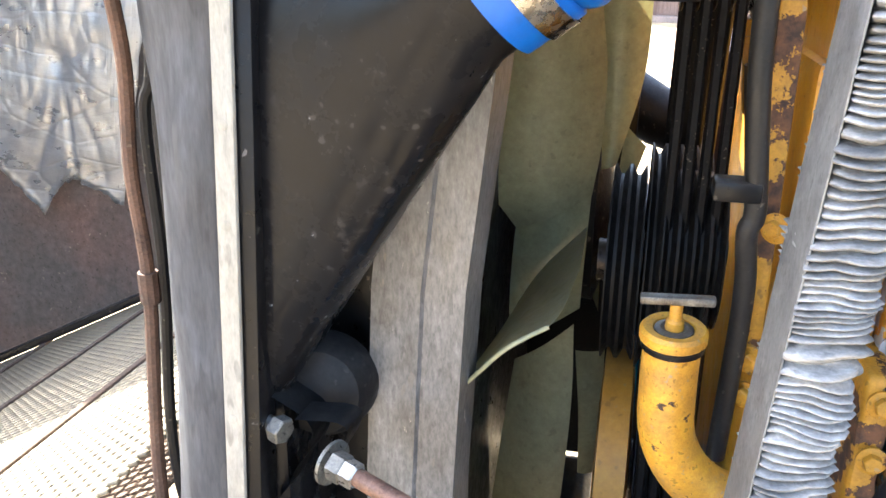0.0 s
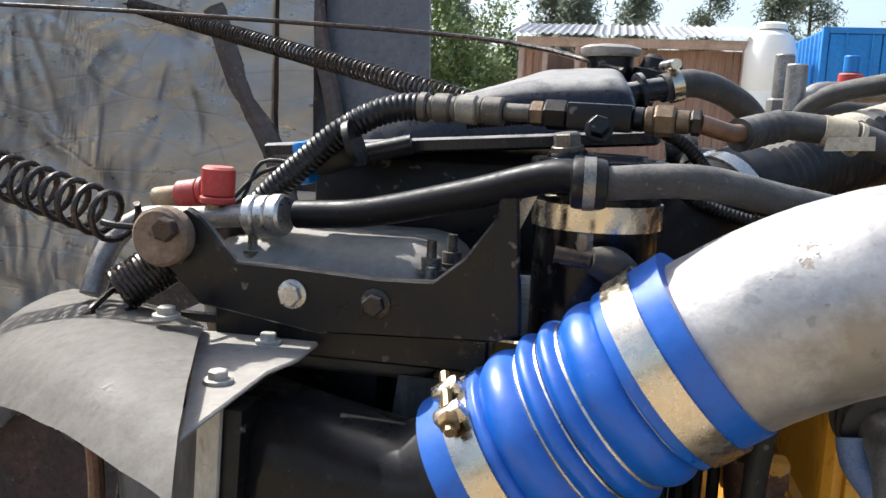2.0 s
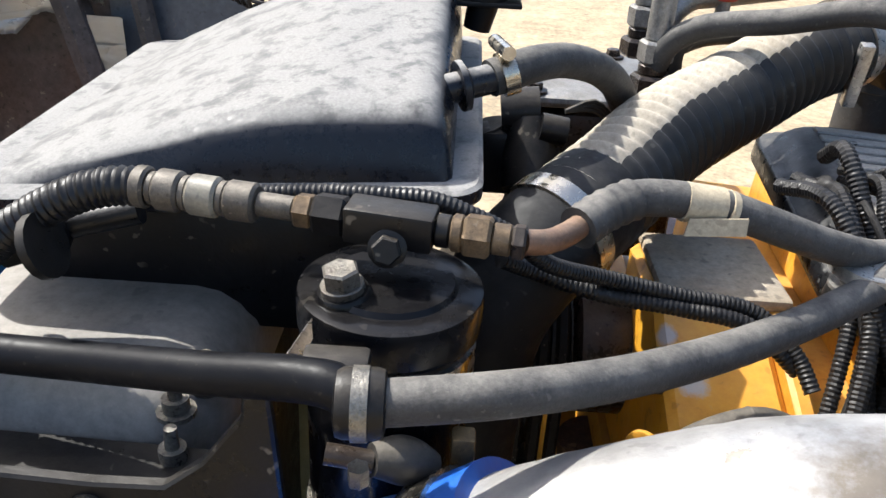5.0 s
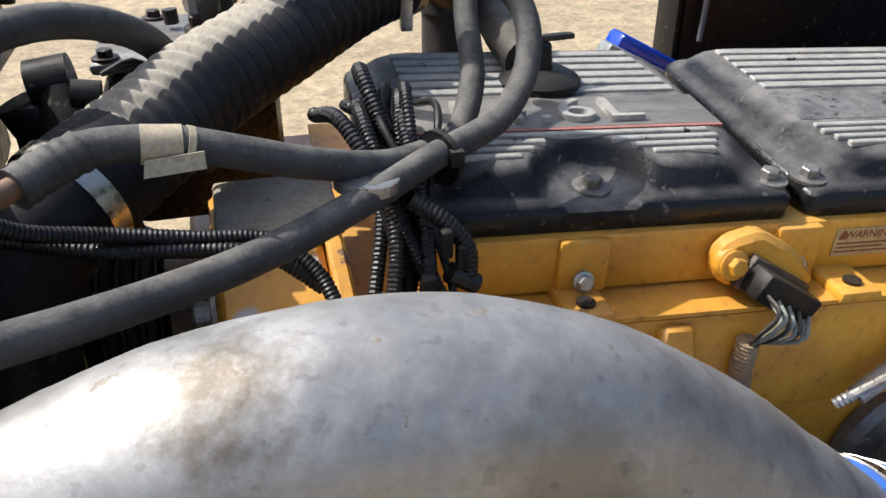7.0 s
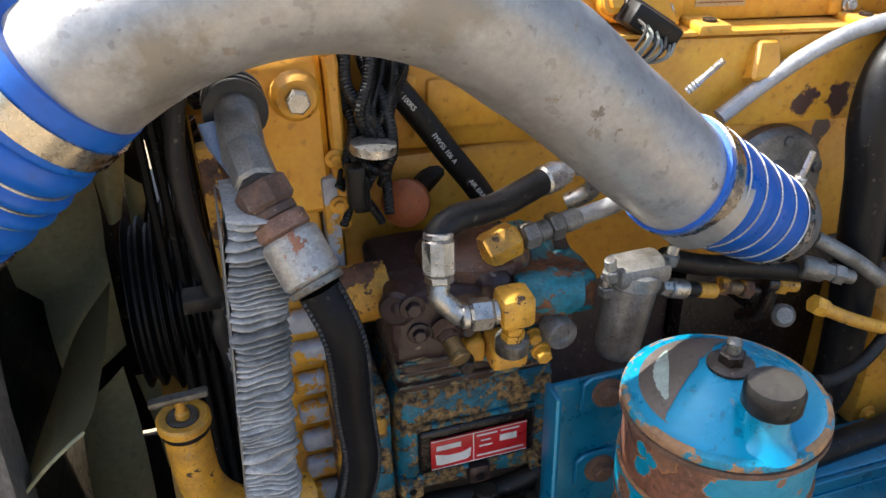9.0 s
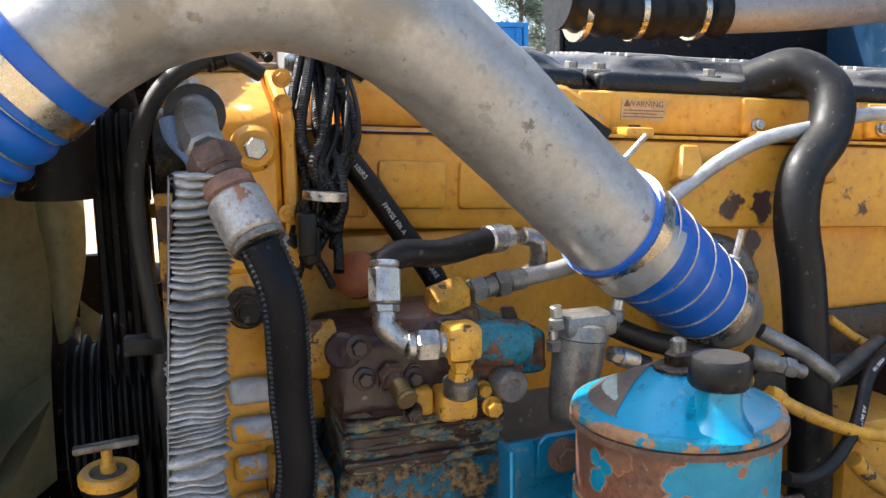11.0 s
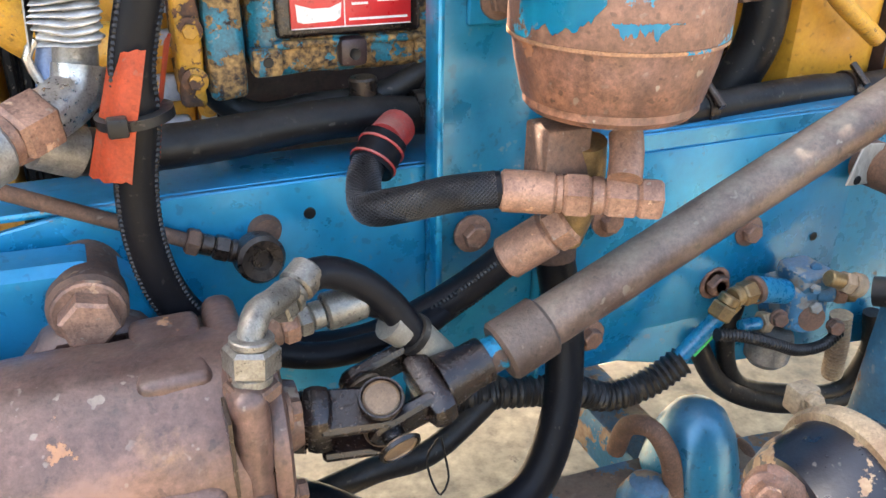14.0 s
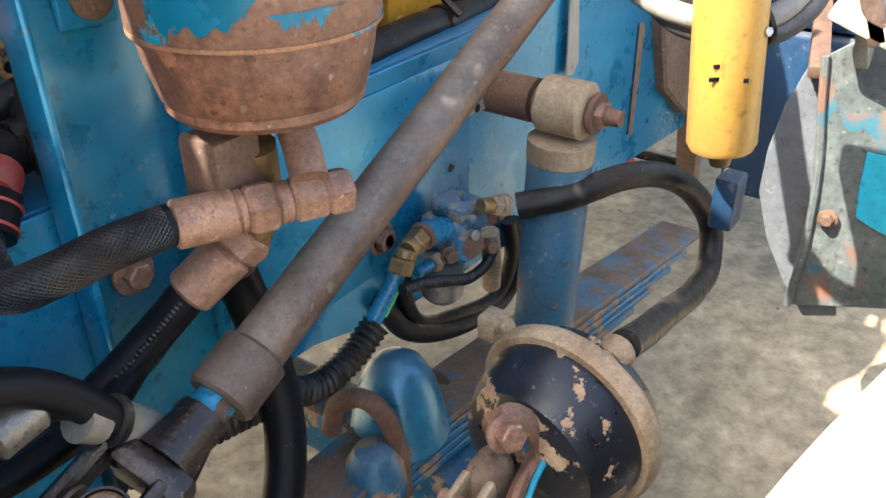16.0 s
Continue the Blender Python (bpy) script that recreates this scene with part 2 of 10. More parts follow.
M["yellow"] = surf("yellow_engine_paint", (0.68, 0.325, 0.022), 0.42, scale=5, col2=(0.47, 0.20, 0.018), amt=0.75, chip=(0.15, 0.06, 0.034), chip_amt=0.06, chip_scale=22, dust=0.22, bump=0.3, grain=0.22, speck=0.28, film=0.2, spot_edge=1.34, halo=(0.34, 0.15, 0.03), spots=((0.8, 0.745, 1.394, 0.0297, (0.060, 0.024, 0.020)), (0.812, 0.745, 1.401, 0.0203, (0.060, 0.024, 0.020)), (0.846, 0.745, 1.391, 0.0351, (0.060, 0.024, 0.020)), (0.841, 0.745, 1.369, 0.0149, (0.060, 0.024, 0.020)), (0.86, 0.765, 1.343, 0.0203, (0.060, 0.024, 0.020)), (0.852, 0.765, 1.325, 0.0162, (0.060, 0.024, 0.020)), (0.836, 0.745, 1.394, 0.0135, (0.060, 0.024, 0.020)), (0.843, 0.745, 1.434, 0.0135, (0.060, 0.024, 0.020)), (0.832, 0.745, 1.444, 0.0108, (0.060, 0.024, 0.020)), (0.983, 0.745, 1.396, 0.0351, (0.060, 0.024, 0.020)), (1.0, 0.745, 1.388, 0.0351, (0.060, 0.024, 0.020)), (0.966, 0.745, 1.401, 0.0203, (0.060, 0.024, 0.020)), (1.06, 0.745, 1.456, 0.0135, (0.060, 0.024, 0.020)), (1.1, 0.745, 1.398, 0.0297, (0.060, 0.024, 0.020)), (1.13, 0.765, 1.337, 0.0243, (0.060, 0.024, 0.020)), (1.052, 0.748, 1.333, 0.0162, (0.060, 0.024, 0.020)), (0.99, 0.745, 1.42, 0.0135, (0.060, 0.024, 0.020)), (1.115, 0.745, 1.42, 0.0135, (0.060, 0.024, 0.020))))
M["yellow_bare"] = surf("flaked_yellow_paint_on_alloy", (0.58, 0.28, 0.02), 0.45, scale=8, chip=(0.42, 0.43, 0.46), chip_col2=(0.28, 0.29, 0.33), chip_amt=0.60, chip_scale=20, chip_rough=0.45, speck=0.6)
M["yellow_patch"] = surf("yellow_paint_peeled_to_pale_alloy", (0.70, 0.335, 0.022), 0.40, scale=5, col2=(0.54, 0.235, 0.018), amt=0.6, grain=0.2, speck=0.3, dust=0.15, bump=0.3, spots=((0.165, 0.765, 1.545, 0.016, (0.45, 0.46, 0.48)), (0.195, 0.725, 1.527, 0.014, (0.46, 0.47, 0.49)), (0.218, 0.80, 1.56, 0.014, (0.44, 0.45, 0.47)), (0.150, 0.80, 1.56, 0.012, (0.46, 0.46, 0.48))))
M["dustplate"] = surf("dusty_tan_alloy_plate", (0.33, 0.285, 0.22), 0.75, scale=10, col2=(0.26, 0.16, 0.07), amt=0.8, dust=0.5, dust_col=(0.33, 0.29, 0.235), grain=0.4, speck=0.5)
M["rail"] = surf("blue_metallic_frame_paint", (0.003, 0.235, 0.44), 0.30, 0.4, scale=3.5, col2=(0.003, 0.13, 0.27), amt=0.7, chip=(0.11, 0.065, 0.05), chip_amt=0.06, chip_scale=22, dust=0.18, dust_col=(0.22, 0.23, 0.21), coat=0.3, bump=0.08, grain=0.14, speck=0.4, film=0.15)
M["blue"] = surf("blue_painted_bracket", (0.002, 0.185, 0.33), 0.32, 0.3, scale=5, col2=(0.003, 0.10, 0.19), chip=(0.12, 0.06, 0.045), chip_amt=0.05, chip_scale=24, coat=0.3, bump=0.08, grain=0.14, dust=0.2, film=0.15)
M["can"] = surf("teal_paint_flaking_off_rusted_steel", (0.19, 0.078, 0.042), 0.42, 0.1, col2=(0.080, 0.046, 0.036), amt=0.95, scale=12, bump=0.45, grain=0.5, speck=0.6, chip=(0.29, 0.12, 0.05), chip_amt=0.22, chip_scale=20, spot_edge=1.32, spots=((0.424, 0.414, 1.242, 0.012, (0.005, 0.225, 0.36)), (0.426, 0.402, 1.24, 0.011, (0.005, 0.225, 0.36)), (0.425, 0.412, 1.226, 0.016, (0.005, 0.225, 0.36)), (0.462, 0.355, 1.239, 0.022, (0.005, 0.225, 0.36)), (0.478, 0.347, 1.243, 0.03, (0.005, 0.225, 0.36)), (0.497, 0.343, 1.236, 0.04, (0.005, 0.225, 0.36)), (0.52, 0.342, 1.232, 0.042, (0.005, 0.225, 0.36)), (0.543, 0.35, 1.23, 0.042, (0.005, 0.225, 0.36)), (0.56, 0.362, 1.228, 0.042, (0.005, 0.225, 0.36)), (0.459, 0.357, 1.222, 0.018, (0.005, 0.225, 0.36)), (0.47, 0.35, 1.22, 0.024, (0.005, 0.225, 0.36)), (0.575, 0.38, 1.23, 0.045, (0.005, 0.225, 0.36)), (0.586, 0.405, 1.23, 0.05, (0.005, 0.225, 0.36)), (0.466, 0.352, 1.224, 0.01, (0.21, 0.105, 0.062)), (0.453, 0.361, 1.214, 0.013, (0.21, 0.105, 0.062)), (0.474, 0.349, 1.209, 0.014, (0.21, 0.105, 0.062)), (0.496, 0.342, 1.214, 0.0085, (0.21, 0.105, 0.062)), (0.508, 0.342, 1.247, 0.008, (0.21, 0.105, 0.062)), (0.533, 0.346, 1.225, 0.005, (0.21, 0.105, 0.062)), (0.555, 0.358, 1.203, 0.01, (0.21, 0.105, 0.062)), (0.43, 0.392, 1.252, 0.02, (0.21, 0.105, 0.062))))
M["canlid"] = surf("teal_painted_lid", (0.005, 0.22, 0.38), 0.30, 0.15, scale=4, col2=(0.012, 0.27, 0.42), chip=(0.20, 0.19, 0.15), chip_col2=(0.13, 0.10, 0.08), chip_amt=0.10, chip_scale=9, coat=0.3, bump=0.12, grain=0.12, speck=0.5)
M["lidworn"] = surf("grey_primer_on_worn_lid", (0.115, 0.095, 0.080), 0.5, 0.1, scale=12, col2=(0.07, 0.055, 0.046), chip=(0.30, 0.42, 0.40), chip_col2=(0.25, 0.36, 0.35), chip_amt=0.08, chip_scale=12, speck=0.5)
M["canband"] = surf("teal_painted_band_rusting_at_its_edges", (0.005, 0.225, 0.36), 0.34, 0.15, scale=5, col2=(0.004, 0.16, 0.27), chip=(0.19, 0.10, 0.065), chip_amt=0.06, chip_scale=22, bump=0.2, grain=0.25, spot_edge=1.32, spots=((0.427, 0.395, 1.1995, 0.006, (0.21, 0.105, 0.062)), (0.47, 0.347, 1.2005, 0.005, (0.21, 0.105, 0.062)), (0.545, 0.345, 1.2005, 0.006, (0.21, 0.105, 0.062)), (0.438, 0.378, 1.1615, 0.006, (0.21, 0.105, 0.062)), (0.52, 0.339, 1.161, 0.007, (0.21, 0.105, 0.062)), (0.56, 0.356, 1.161, 0.009, (0.21, 0.105, 0.062)), (0.4215, 0.43, 1.18, 0.02, (0.21, 0.105, 0.062))))
M["rustedge"] = surf("orange_rust_line", (0.27, 0.135, 0.062), 0.7, scale=30, col2=(0.15, 0.075, 0.042), amt=0.9, chip=(0.005, 0.20, 0.32), chip_amt=0.30, chip_scale=40, grain=0.5)
M["lidedge"] = surf("teal_lid_edge_rusting_through", (0.005, 0.19, 0.30), 0.45, scale=12, chip=(0.20, 0.105, 0.058), chip_col2=(0.36, 0.20, 0.085), chip_amt=0.52, chip_scale=24, bump=0.4, grain=0.4, speck=0.6)
M["canlow"] = surf("rusted_band_with_teal_patches", (0.17, 0.088, 0.055), 0.62, 0.15, col2=(0.085, 0.045, 0.032), amt=0.9, scale=12, chip=(0.006, 0.21, 0.33), chip_col2=(0.006, 0.18, 0.29), chip_amt=0.36, chip_scale=8, chip_rough=0.36, bump=0.5, grain=0.5, speck=0.5)
M["canrust"] = surf("rusted_can_shell", (0.205, 0.095, 0.055), 0.48, 0.2, col2=(0.085, 0.050, 0.042), amt=0.95, scale=11, bump=0.55, chip=(0.27, 0.115, 0.05), chip_col2=(0.22, 0.095, 0.045), chip_amt=0.22, chip_scale=15, grain=0.6, speck=0.7, spot_edge=1.32, halo=(0.38, 0.18, 0.07), spots=((0.52, 0.342, 1.151, 0.016, (0.45, 0.25, 0.10)), (0.517, 0.342, 1.125, 0.022, (0.005, 0.225, 0.36)), (0.527, 0.344, 1.138, 0.016, (0.005, 0.225, 0.36)), (0.506, 0.342, 1.113, 0.012, (0.005, 0.225, 0.36)), (0.538, 0.347, 1.15, 0.008, (0.005, 0.225, 0.36)), (0.466, 0.352, 1.123, 0.0045, (0.005, 0.225, 0.36)), (0.492, 0.343, 1.103, 0.004, (0.005, 0.225, 0.36)), (0.503, 0.342, 1.158, 0.004, (0.005, 0.225, 0.36))))
M["comp"] = surf("flaked_teal_paint_on_oily_casting", (0.012, 0.165, 0.25), 0.40, scale=20, col2=(0.006, 0.045, 0.065), amt=0.9, chip=(0.020, 0.013, 0.012), chip_col2=(0.36, 0.22, 0.08), chip_amt=0.56, chip_scale=36, bump=0.7, grain=0.5, speck=0.9, spec=0.5)
M["comp_dark"] = surf("oily_casting_and_shaded_iron", (0.027, 0.0155, 0.0165), 0.40, 0.1, scale=14, col2=(0.058, 0.030, 0.025), amt=0.9, bump=0.6, chip=(0.012, 0.10, 0.14), chip_amt=0.06, chip_scale=26, grain=0.5, speck=0.6, spec=0.5)
M["pump"] = surf("teal_and_rust_pump_casting", (0.010, 0.13, 0.17), 0.42, scale=16, col2=(0.02, 0.06, 0.075), chip=(0.22, 0.085, 0.03), chip_col2=(0.05, 0.028, 0.02), chip_amt=0.47, chip_scale=20, bump=0.8, grain=0.6, speck=0.7, spec=0.6)
M["yellowblack"] = surf("yellow_paint_worn_to_dark_iron", (0.48, 0.24, 0.02), 0.5, scale=12, chip=(0.045, 0.028, 0.022), chip_col2=(0.15, 0.07, 0.035), chip_amt=0.46, chip_scale=22, bump=0.6, speck=0.6)
M["yfit"] = surf("yellow_painted_fitting", (0.68, 0.34, 0.03), 0.4, scale=26, col2=(0.34, 0.17, 0.04), amt=0.75, chip=(0.13, 0.075, 0.045), chip_amt=0.2, chip_scale=40, speck=0.6)
M["fan"] = surf("olive_nylon_fan", (0.37, 0.35, 0.205), 0.42, scale=7, col2=(0.33, 0.315, 0.18), dust=0.1, grain=0.2, speck=0.2, bump=0.1)
M["foil"] = surf("crinkled_foil_insulation", (0.66, 0.66, 0.65), 0.33, 0.6, scale=3, col2=(0.38, 0.37, 0.36), amt=0.7, bump=0.6, bump_scale=40, grain=0.1, speck=0.04, crease=3.0, stretch=(0.6, 1, 1.5))
M["fibre"] = surf("dark_fibreglass_hood", (0.072, 0.065, 0.063), 0.7, scale=3.5, col2=(0.12, 0.074, 0.060), amt=0.6, dust=0.25, grain=0.45, speck=0.6)
M["hoodgrey"] = surf("grey_hood_panel", (0.12, 0.13, 0.145), 0.55, scale=3, col2=(0.09, 0.095, 0.105))
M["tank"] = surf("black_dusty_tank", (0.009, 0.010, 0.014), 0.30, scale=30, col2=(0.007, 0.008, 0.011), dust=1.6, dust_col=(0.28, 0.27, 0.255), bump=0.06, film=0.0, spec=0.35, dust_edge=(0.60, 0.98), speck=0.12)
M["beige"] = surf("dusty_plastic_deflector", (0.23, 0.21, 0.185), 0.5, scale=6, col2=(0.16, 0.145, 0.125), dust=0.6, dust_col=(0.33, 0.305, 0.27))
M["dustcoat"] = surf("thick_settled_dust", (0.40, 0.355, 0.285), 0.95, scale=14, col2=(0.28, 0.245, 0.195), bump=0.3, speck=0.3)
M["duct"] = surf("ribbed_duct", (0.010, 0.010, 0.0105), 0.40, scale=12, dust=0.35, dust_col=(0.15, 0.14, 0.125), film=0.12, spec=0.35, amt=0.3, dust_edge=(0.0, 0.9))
# dark col2 bands imitate the shade between the ruffles
M["wrap"] = surf("ruffled_silver_heat_sleeve", (0.41, 0.40, 0.385), 0.55, 0.15, scale=18, col2=(0.10, 0.098, 0.095), amt=0.8, bump=0.3, stretch=(0.6, 0.6, 2.2), grain=0.5)
M["sleeveside"] = surf("smooth_grey_sleeve_fabric", (0.23, 0.225, 0.215), 0.6, 0.2, scale=9, col2=(0.13, 0.125, 0.12), amt=0.8, grain=0.4)
M["red"] = surf("faded_red_plastic", (0.42, 0.035, 0.03), 0.5, scale=20, dust=0.4)
M["redlabel"] = surf("red_name_plate", (0.55, 0.02, 0.025), 0.35, scale=20, grain=0.03, bump=0)
M["white"] = surf("white_print", (0.75, 0.75, 0.73), 0.5, scale=20, grain=0.04, bump=0)
M["orange"] = surf("orange_rubber_sleeve", (0.52, 0.085, 0.03), 0.5, scale=18, col2=(0.36, 0.06, 0.03))
M["blueclip"] = surf("bright_blue_clip", (0.01, 0.2, 0.6), 0.4, scale=20, grain=0.03)
M["tape"] = surf("tan_tape", (0.42, 0.35, 0.24), 0.6, scale=20)
M["plate"] = surf("grey_brushed_badge", (0.20, 0.195, 0.185), 0.5, 0.4, scale=16, dust=0.35, stretch=(0.2, 1, 1))
M["rib"] = surf("worn_rib_tops", (0.43, 0.41, 0.375), 0.5, 0.2, scale=30, chip=(0.03, 0.03, 0.032), chip_amt=0.14, chip_scale=40, dust=0.3)
M["warnpaper"] = surf("tan_warning_sticker", (0.52, 0.36, 0.16), 0.5, scale=20, grain=0.03, bump=0)
M["warnink"] = surf("red_brown_print", (0.25, 0.07, 0.03), 0.6, scale=20, bump=0)
M["sand"] = surf("sandy_ground", (0.36, 0.28, 0.175), 0.95, scale=1.3, col2=(0.25, 0.195, 0.12), amt=0.9, bump=1.0, bump_scale=40, grain=0.55, chip=(0.22, 0.17, 0.11), chip_amt=0.12, chip_scale=5, speck=0.12)
M["wood"] = surf("weathered_boards", (0.30, 0.195, 0.145), 0.8, scale=3, stretch=(3, 3, 0.4), col2=(0.20, 0.115, 0.08), amt=0.8)
M["woodpale"] = surf("pale_trim_boards", (0.42, 0.31, 0.25), 0.8, scale=3)
M["roofmetal"] = surf("galvanised_roof_sheet", (0.55, 0.55, 0.56), 0.45, 0.3, scale=2)
M["container"] = surf("blue_container_paint", (0.01, 0.16, 0.48), 0.5, scale=2, col2=(0.02, 0.2, 0.5), chip=(0.2, 0.1, 0.06), chip_amt=0.04)
M["whiteplastic"] = surf("white_plastic_tank", (0.78, 0.79, 0.76), 0.5, scale=2, col2=(0.7, 0.72, 0.68), grain=0.03)
M["leaf"] = surf("green_leaves", (0.12, 0.18, 0.05), 0.7, scale=1.5, col2=(0.18, 0.22, 0.07), amt=0.9, bump=0)
# distance haze is mixed into the needles' colour
M["pine"] = surf("pine_needles_paled_for_haze", (0.11, 0.135, 0.085), 0.8, scale=1.5, col2=(0.15, 0.17, 0.11), bump=0)
M["bark"] = surf("tree_bark", (0.12, 0.09, 0.07), 0.9, scale=6)
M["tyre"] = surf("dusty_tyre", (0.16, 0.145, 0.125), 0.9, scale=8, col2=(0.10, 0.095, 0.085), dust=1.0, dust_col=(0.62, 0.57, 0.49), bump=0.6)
M["axle"] = surf("blue_axle_paint_worn_to_rust", (0.003, 0.12, 0.24), 0.40, 0.2, scale=8, chip=(0.18, 0.105, 0.065), chip_col2=(0.30, 0.22, 0.14), chip_amt=0.42, chip_scale=15, dust=0.3, bump=0.4, speck=0.6)
M["leafspring"] = surf("rusty_spring_steel_with_blue_flakes", (0.17, 0.10, 0.062), 0.6, 0.1, scale=9, col2=(0.09, 0.055, 0.038), amt=0.9, chip=(0.003, 0.11, 0.22), chip_col2=(0.004, 0.085, 0.17), chip_amt=0.44, chip_scale=14, chip_rough=0.4, dust=0.35, bump=0.4, speck=0.6)
M["chamber"] = surf("black_chamber_paint_peeling_to_tan", (0.010, 0.012, 0.018), 0.34, scale=9, chip=(0.42, 0.30, 0.18), chip_col2=(0.24, 0.15, 0.09), chip_amt=0.31, chip_scale=17, bump=0.4)
M["bandtan"] = surf("dusty_tan_clamp_band", (0.35, 0.265, 0.165), 0.65, 0.1, col2=(0.19, 0.115, 0.065), amt=0.8, scale=14, bump=0.4, grain=0.45)
M["shock"] = surf("faded_blue_shock", (0.012, 0.10, 0.175), 0.5, scale=8, col2=(0.045, 0.085, 0.10), chip=(0.2, 0.13, 0.09), chip_amt=0.14, dust=0.35, speck=0.5)
M["shaft"] = surf("grey_rusted_shaft_tube", (0.125, 0.085, 0.064), 0.42, 0.3, scale=11, col2=(0.065, 0.036, 0.027), amt=0.95, chip=(0.11, 0.050, 0.030), chip_amt=0.18, chip_scale=16, bump=0.5, dust=0.6, dust_col=(0.27, 0.235, 0.18), grain=0.5, speck=0.6, dust_edge=(0.35, 0.85))
M["filter"] = surf("yellow_filter_can", (0.50, 0.26, 0.035), 0.32, scale=8, col2=(0.36, 0.19, 0.04), amt=0.7, dust=0.5, dust_col=(0.42, 0.35, 0.23), grain=0.15, film=0.25)
M["valveblue"] = surf("dirty_peeling_blue_casting", (0.02, 0.12, 0.22), 0.55, scale=14, chip=(0.20, 0.22, 0.22), chip_col2=(0.16, 0.13, 0.10), chip_amt=0.42, chip_scale=30, bump=0.7, speck=0.6, dust=0.4)
M["mud"] = surf("dried_brown_mud", (0.16, 0.11, 0.075), 0.9, scale=9, col2=(0.09, 0.062, 0.045), bump=0.8, grain=0.5, speck=0.6)
M["cabblue"] = surf("dark_blue_cab_paint", (0.004, 0.030, 0.075), 0.4, scale=4, dust=0.3, chip=(0.1, 0.08, 0.06), chip_amt=0.08)
M["cyanpaint"] = surf("bright_cyan_paint_and_sun_patch", (0.02, 0.36, 0.52), 0.4, scale=6, grain=0.15)
M["bluehose"] = surf("pale_blue_inner_hose", (0.14, 0.20, 0.34), 0.5, scale=30)
M["green"] = surf("bright_green_hose", (0.05, 0.5, 0.12), 0.45, scale=30)
M["airblue"] = surf("bright_blue_air_hose", (0.006, 0.15, 0.29), 0.30, scale=30)
M["belt"] = surf("black_drive_belt", (0.006, 0.006, 0.007), 0.6, scale=30, spec=0.2)
M["screen"] = surf("tan_wire_screen", (0.36, 0.30, 0.20), 0.5, 0.1, scale=10, col2=(0.24, 0.20, 0.14))
M["glassblue"] = surf("clear_blue_lens", (0.01, 0.06, 0.55), 0.15, scale=10, grain=0.02, bump=0)
M["glass_grey"] = surf("clear_grey_plastic", (0.25, 0.27, 0.27), 0.2, scale=10, grain=0.03, bump=0)
M["wire_w"] = surf("grey_green_wire_insulation", (0.27, 0.27, 0.22), 0.6, scale=30)
M["fendergrey"] = surf("worn_grey_fender_liner", (0.10, 0.11, 0.105), 0.55, scale=5, col2=(0.045, 0.065, 0.068), amt=0.9, chip=(0.02, 0.11, 0.15), chip_col2=(0.19, 0.085, 0.045), chip_amt=0.36, chip_scale=6, grain=0.45, speck=0.6)
M["speckled"] = surf("dusty_speckled_plate", (0.16, 0.155, 0.15), 0.7, scale=40, col2=(0.05, 0.05, 0.052), amt=0.9, bump=0.6, chip=(0.03, 0.03, 0.032), chip_amt=0.25, chip_scale=90, speck=0.9)
M["redline"] = surf("faded_red_line", (0.40, 0.10, 0.08), 0.55, scale=20, col2=(0.25, 0.12, 0.10), dust=0.4)
M["oily"] = surf("oily_steel_and_shaded_gap", (0.007, 0.005, 0.0045), 0.18, 0.05, col2=(0.022, 0.011, 0.008), amt=0.8, scale=30, bump=0.7, grain=0.5, speck=0.25, spec=0.5)
M["hose_gloss"] = surf("shiny_worn_black_rubber", (0.0045, 0.0048, 0.0062), 0.44, dust=0.0, col2=(0.007, 0.007, 0.009), scale=24, spec=0.13, film=0.0, speck=0.08, grain=0.2, bump=0.1)
M["lidpale"] = surf("pale_green_worn_paint", (0.30, 0.36, 0.32), 0.5, scale=16, col2=(0.20, 0.25, 0.22))
M["bearing"] = surf("dull_brown_bearing_cap", (0.17, 0.115, 0.07), 0.45, 0.4, scale=30, col2=(0.10, 0.065, 0.04), amt=0.9, bump=0.4, grain=0.4)
M["orange_dull"] = surf("dull_orange_plastic", (0.34, 0.085, 0.018), 0.55, scale=18, col2=(0.2, 0.05, 0.015), dust=0.2)
M["pumptop"] = surf("rust_orange_and_dark_oily_casting", (0.11, 0.045, 0.022), 0.42, scale=22, col2=(0.035, 0.022, 0.018), amt=0.95, chip=(0.40, 0.17, 0.06), chip_col2=(0.12, 0.14, 0.11), chip_amt=0.30, chip_scale=24, bump=0.8, grain=0.6, speck=0.7, spec=0.6)
M["dullzinc"] = surf("dull_oily_zinc", (0.20, 0.19, 0.165), 0.34, 0.6, col2=(0.075, 0.062, 0.05), amt=0.95, scale=34, bump=0.5, grain=0.5, speck=0.6, dust=0.12)
M["sleevegrey"] = surf("dirty_clear_sleeve", (0.22, 0.20, 0.155), 0.4, scale=24, col2=(0.11, 0.10, 0.085), amt=0.9)
M["comp_fin"] = surf("oily_fins_with_paint_remains", (0.022, 0.015, 0.014), 0.40, scale=16, col2=(0.07, 0.036, 0.022), amt=0.9, chip=(0.010, 0.12, 0.17), chip_col2=(0.36, 0.24, 0.09), chip_amt=0.44, chip_scale=40, bump=0.7, grain=0.5, speck=0.8, spec=0.5, stretch=(0.6, 1, 1.3))
M["innershaft"] = surf("oily_shaft_with_blue_paint", (0.006, 0.15, 0.27), 0.36, 0.2, scale=14, col2=(0.01, 0.08, 0.14), chip=(0.040, 0.028, 0.022), chip_col2=(0.09, 0.05, 0.03), chip_amt=0.42, chip_scale=28, bump=0.6, grain=0.4, speck=0.6)
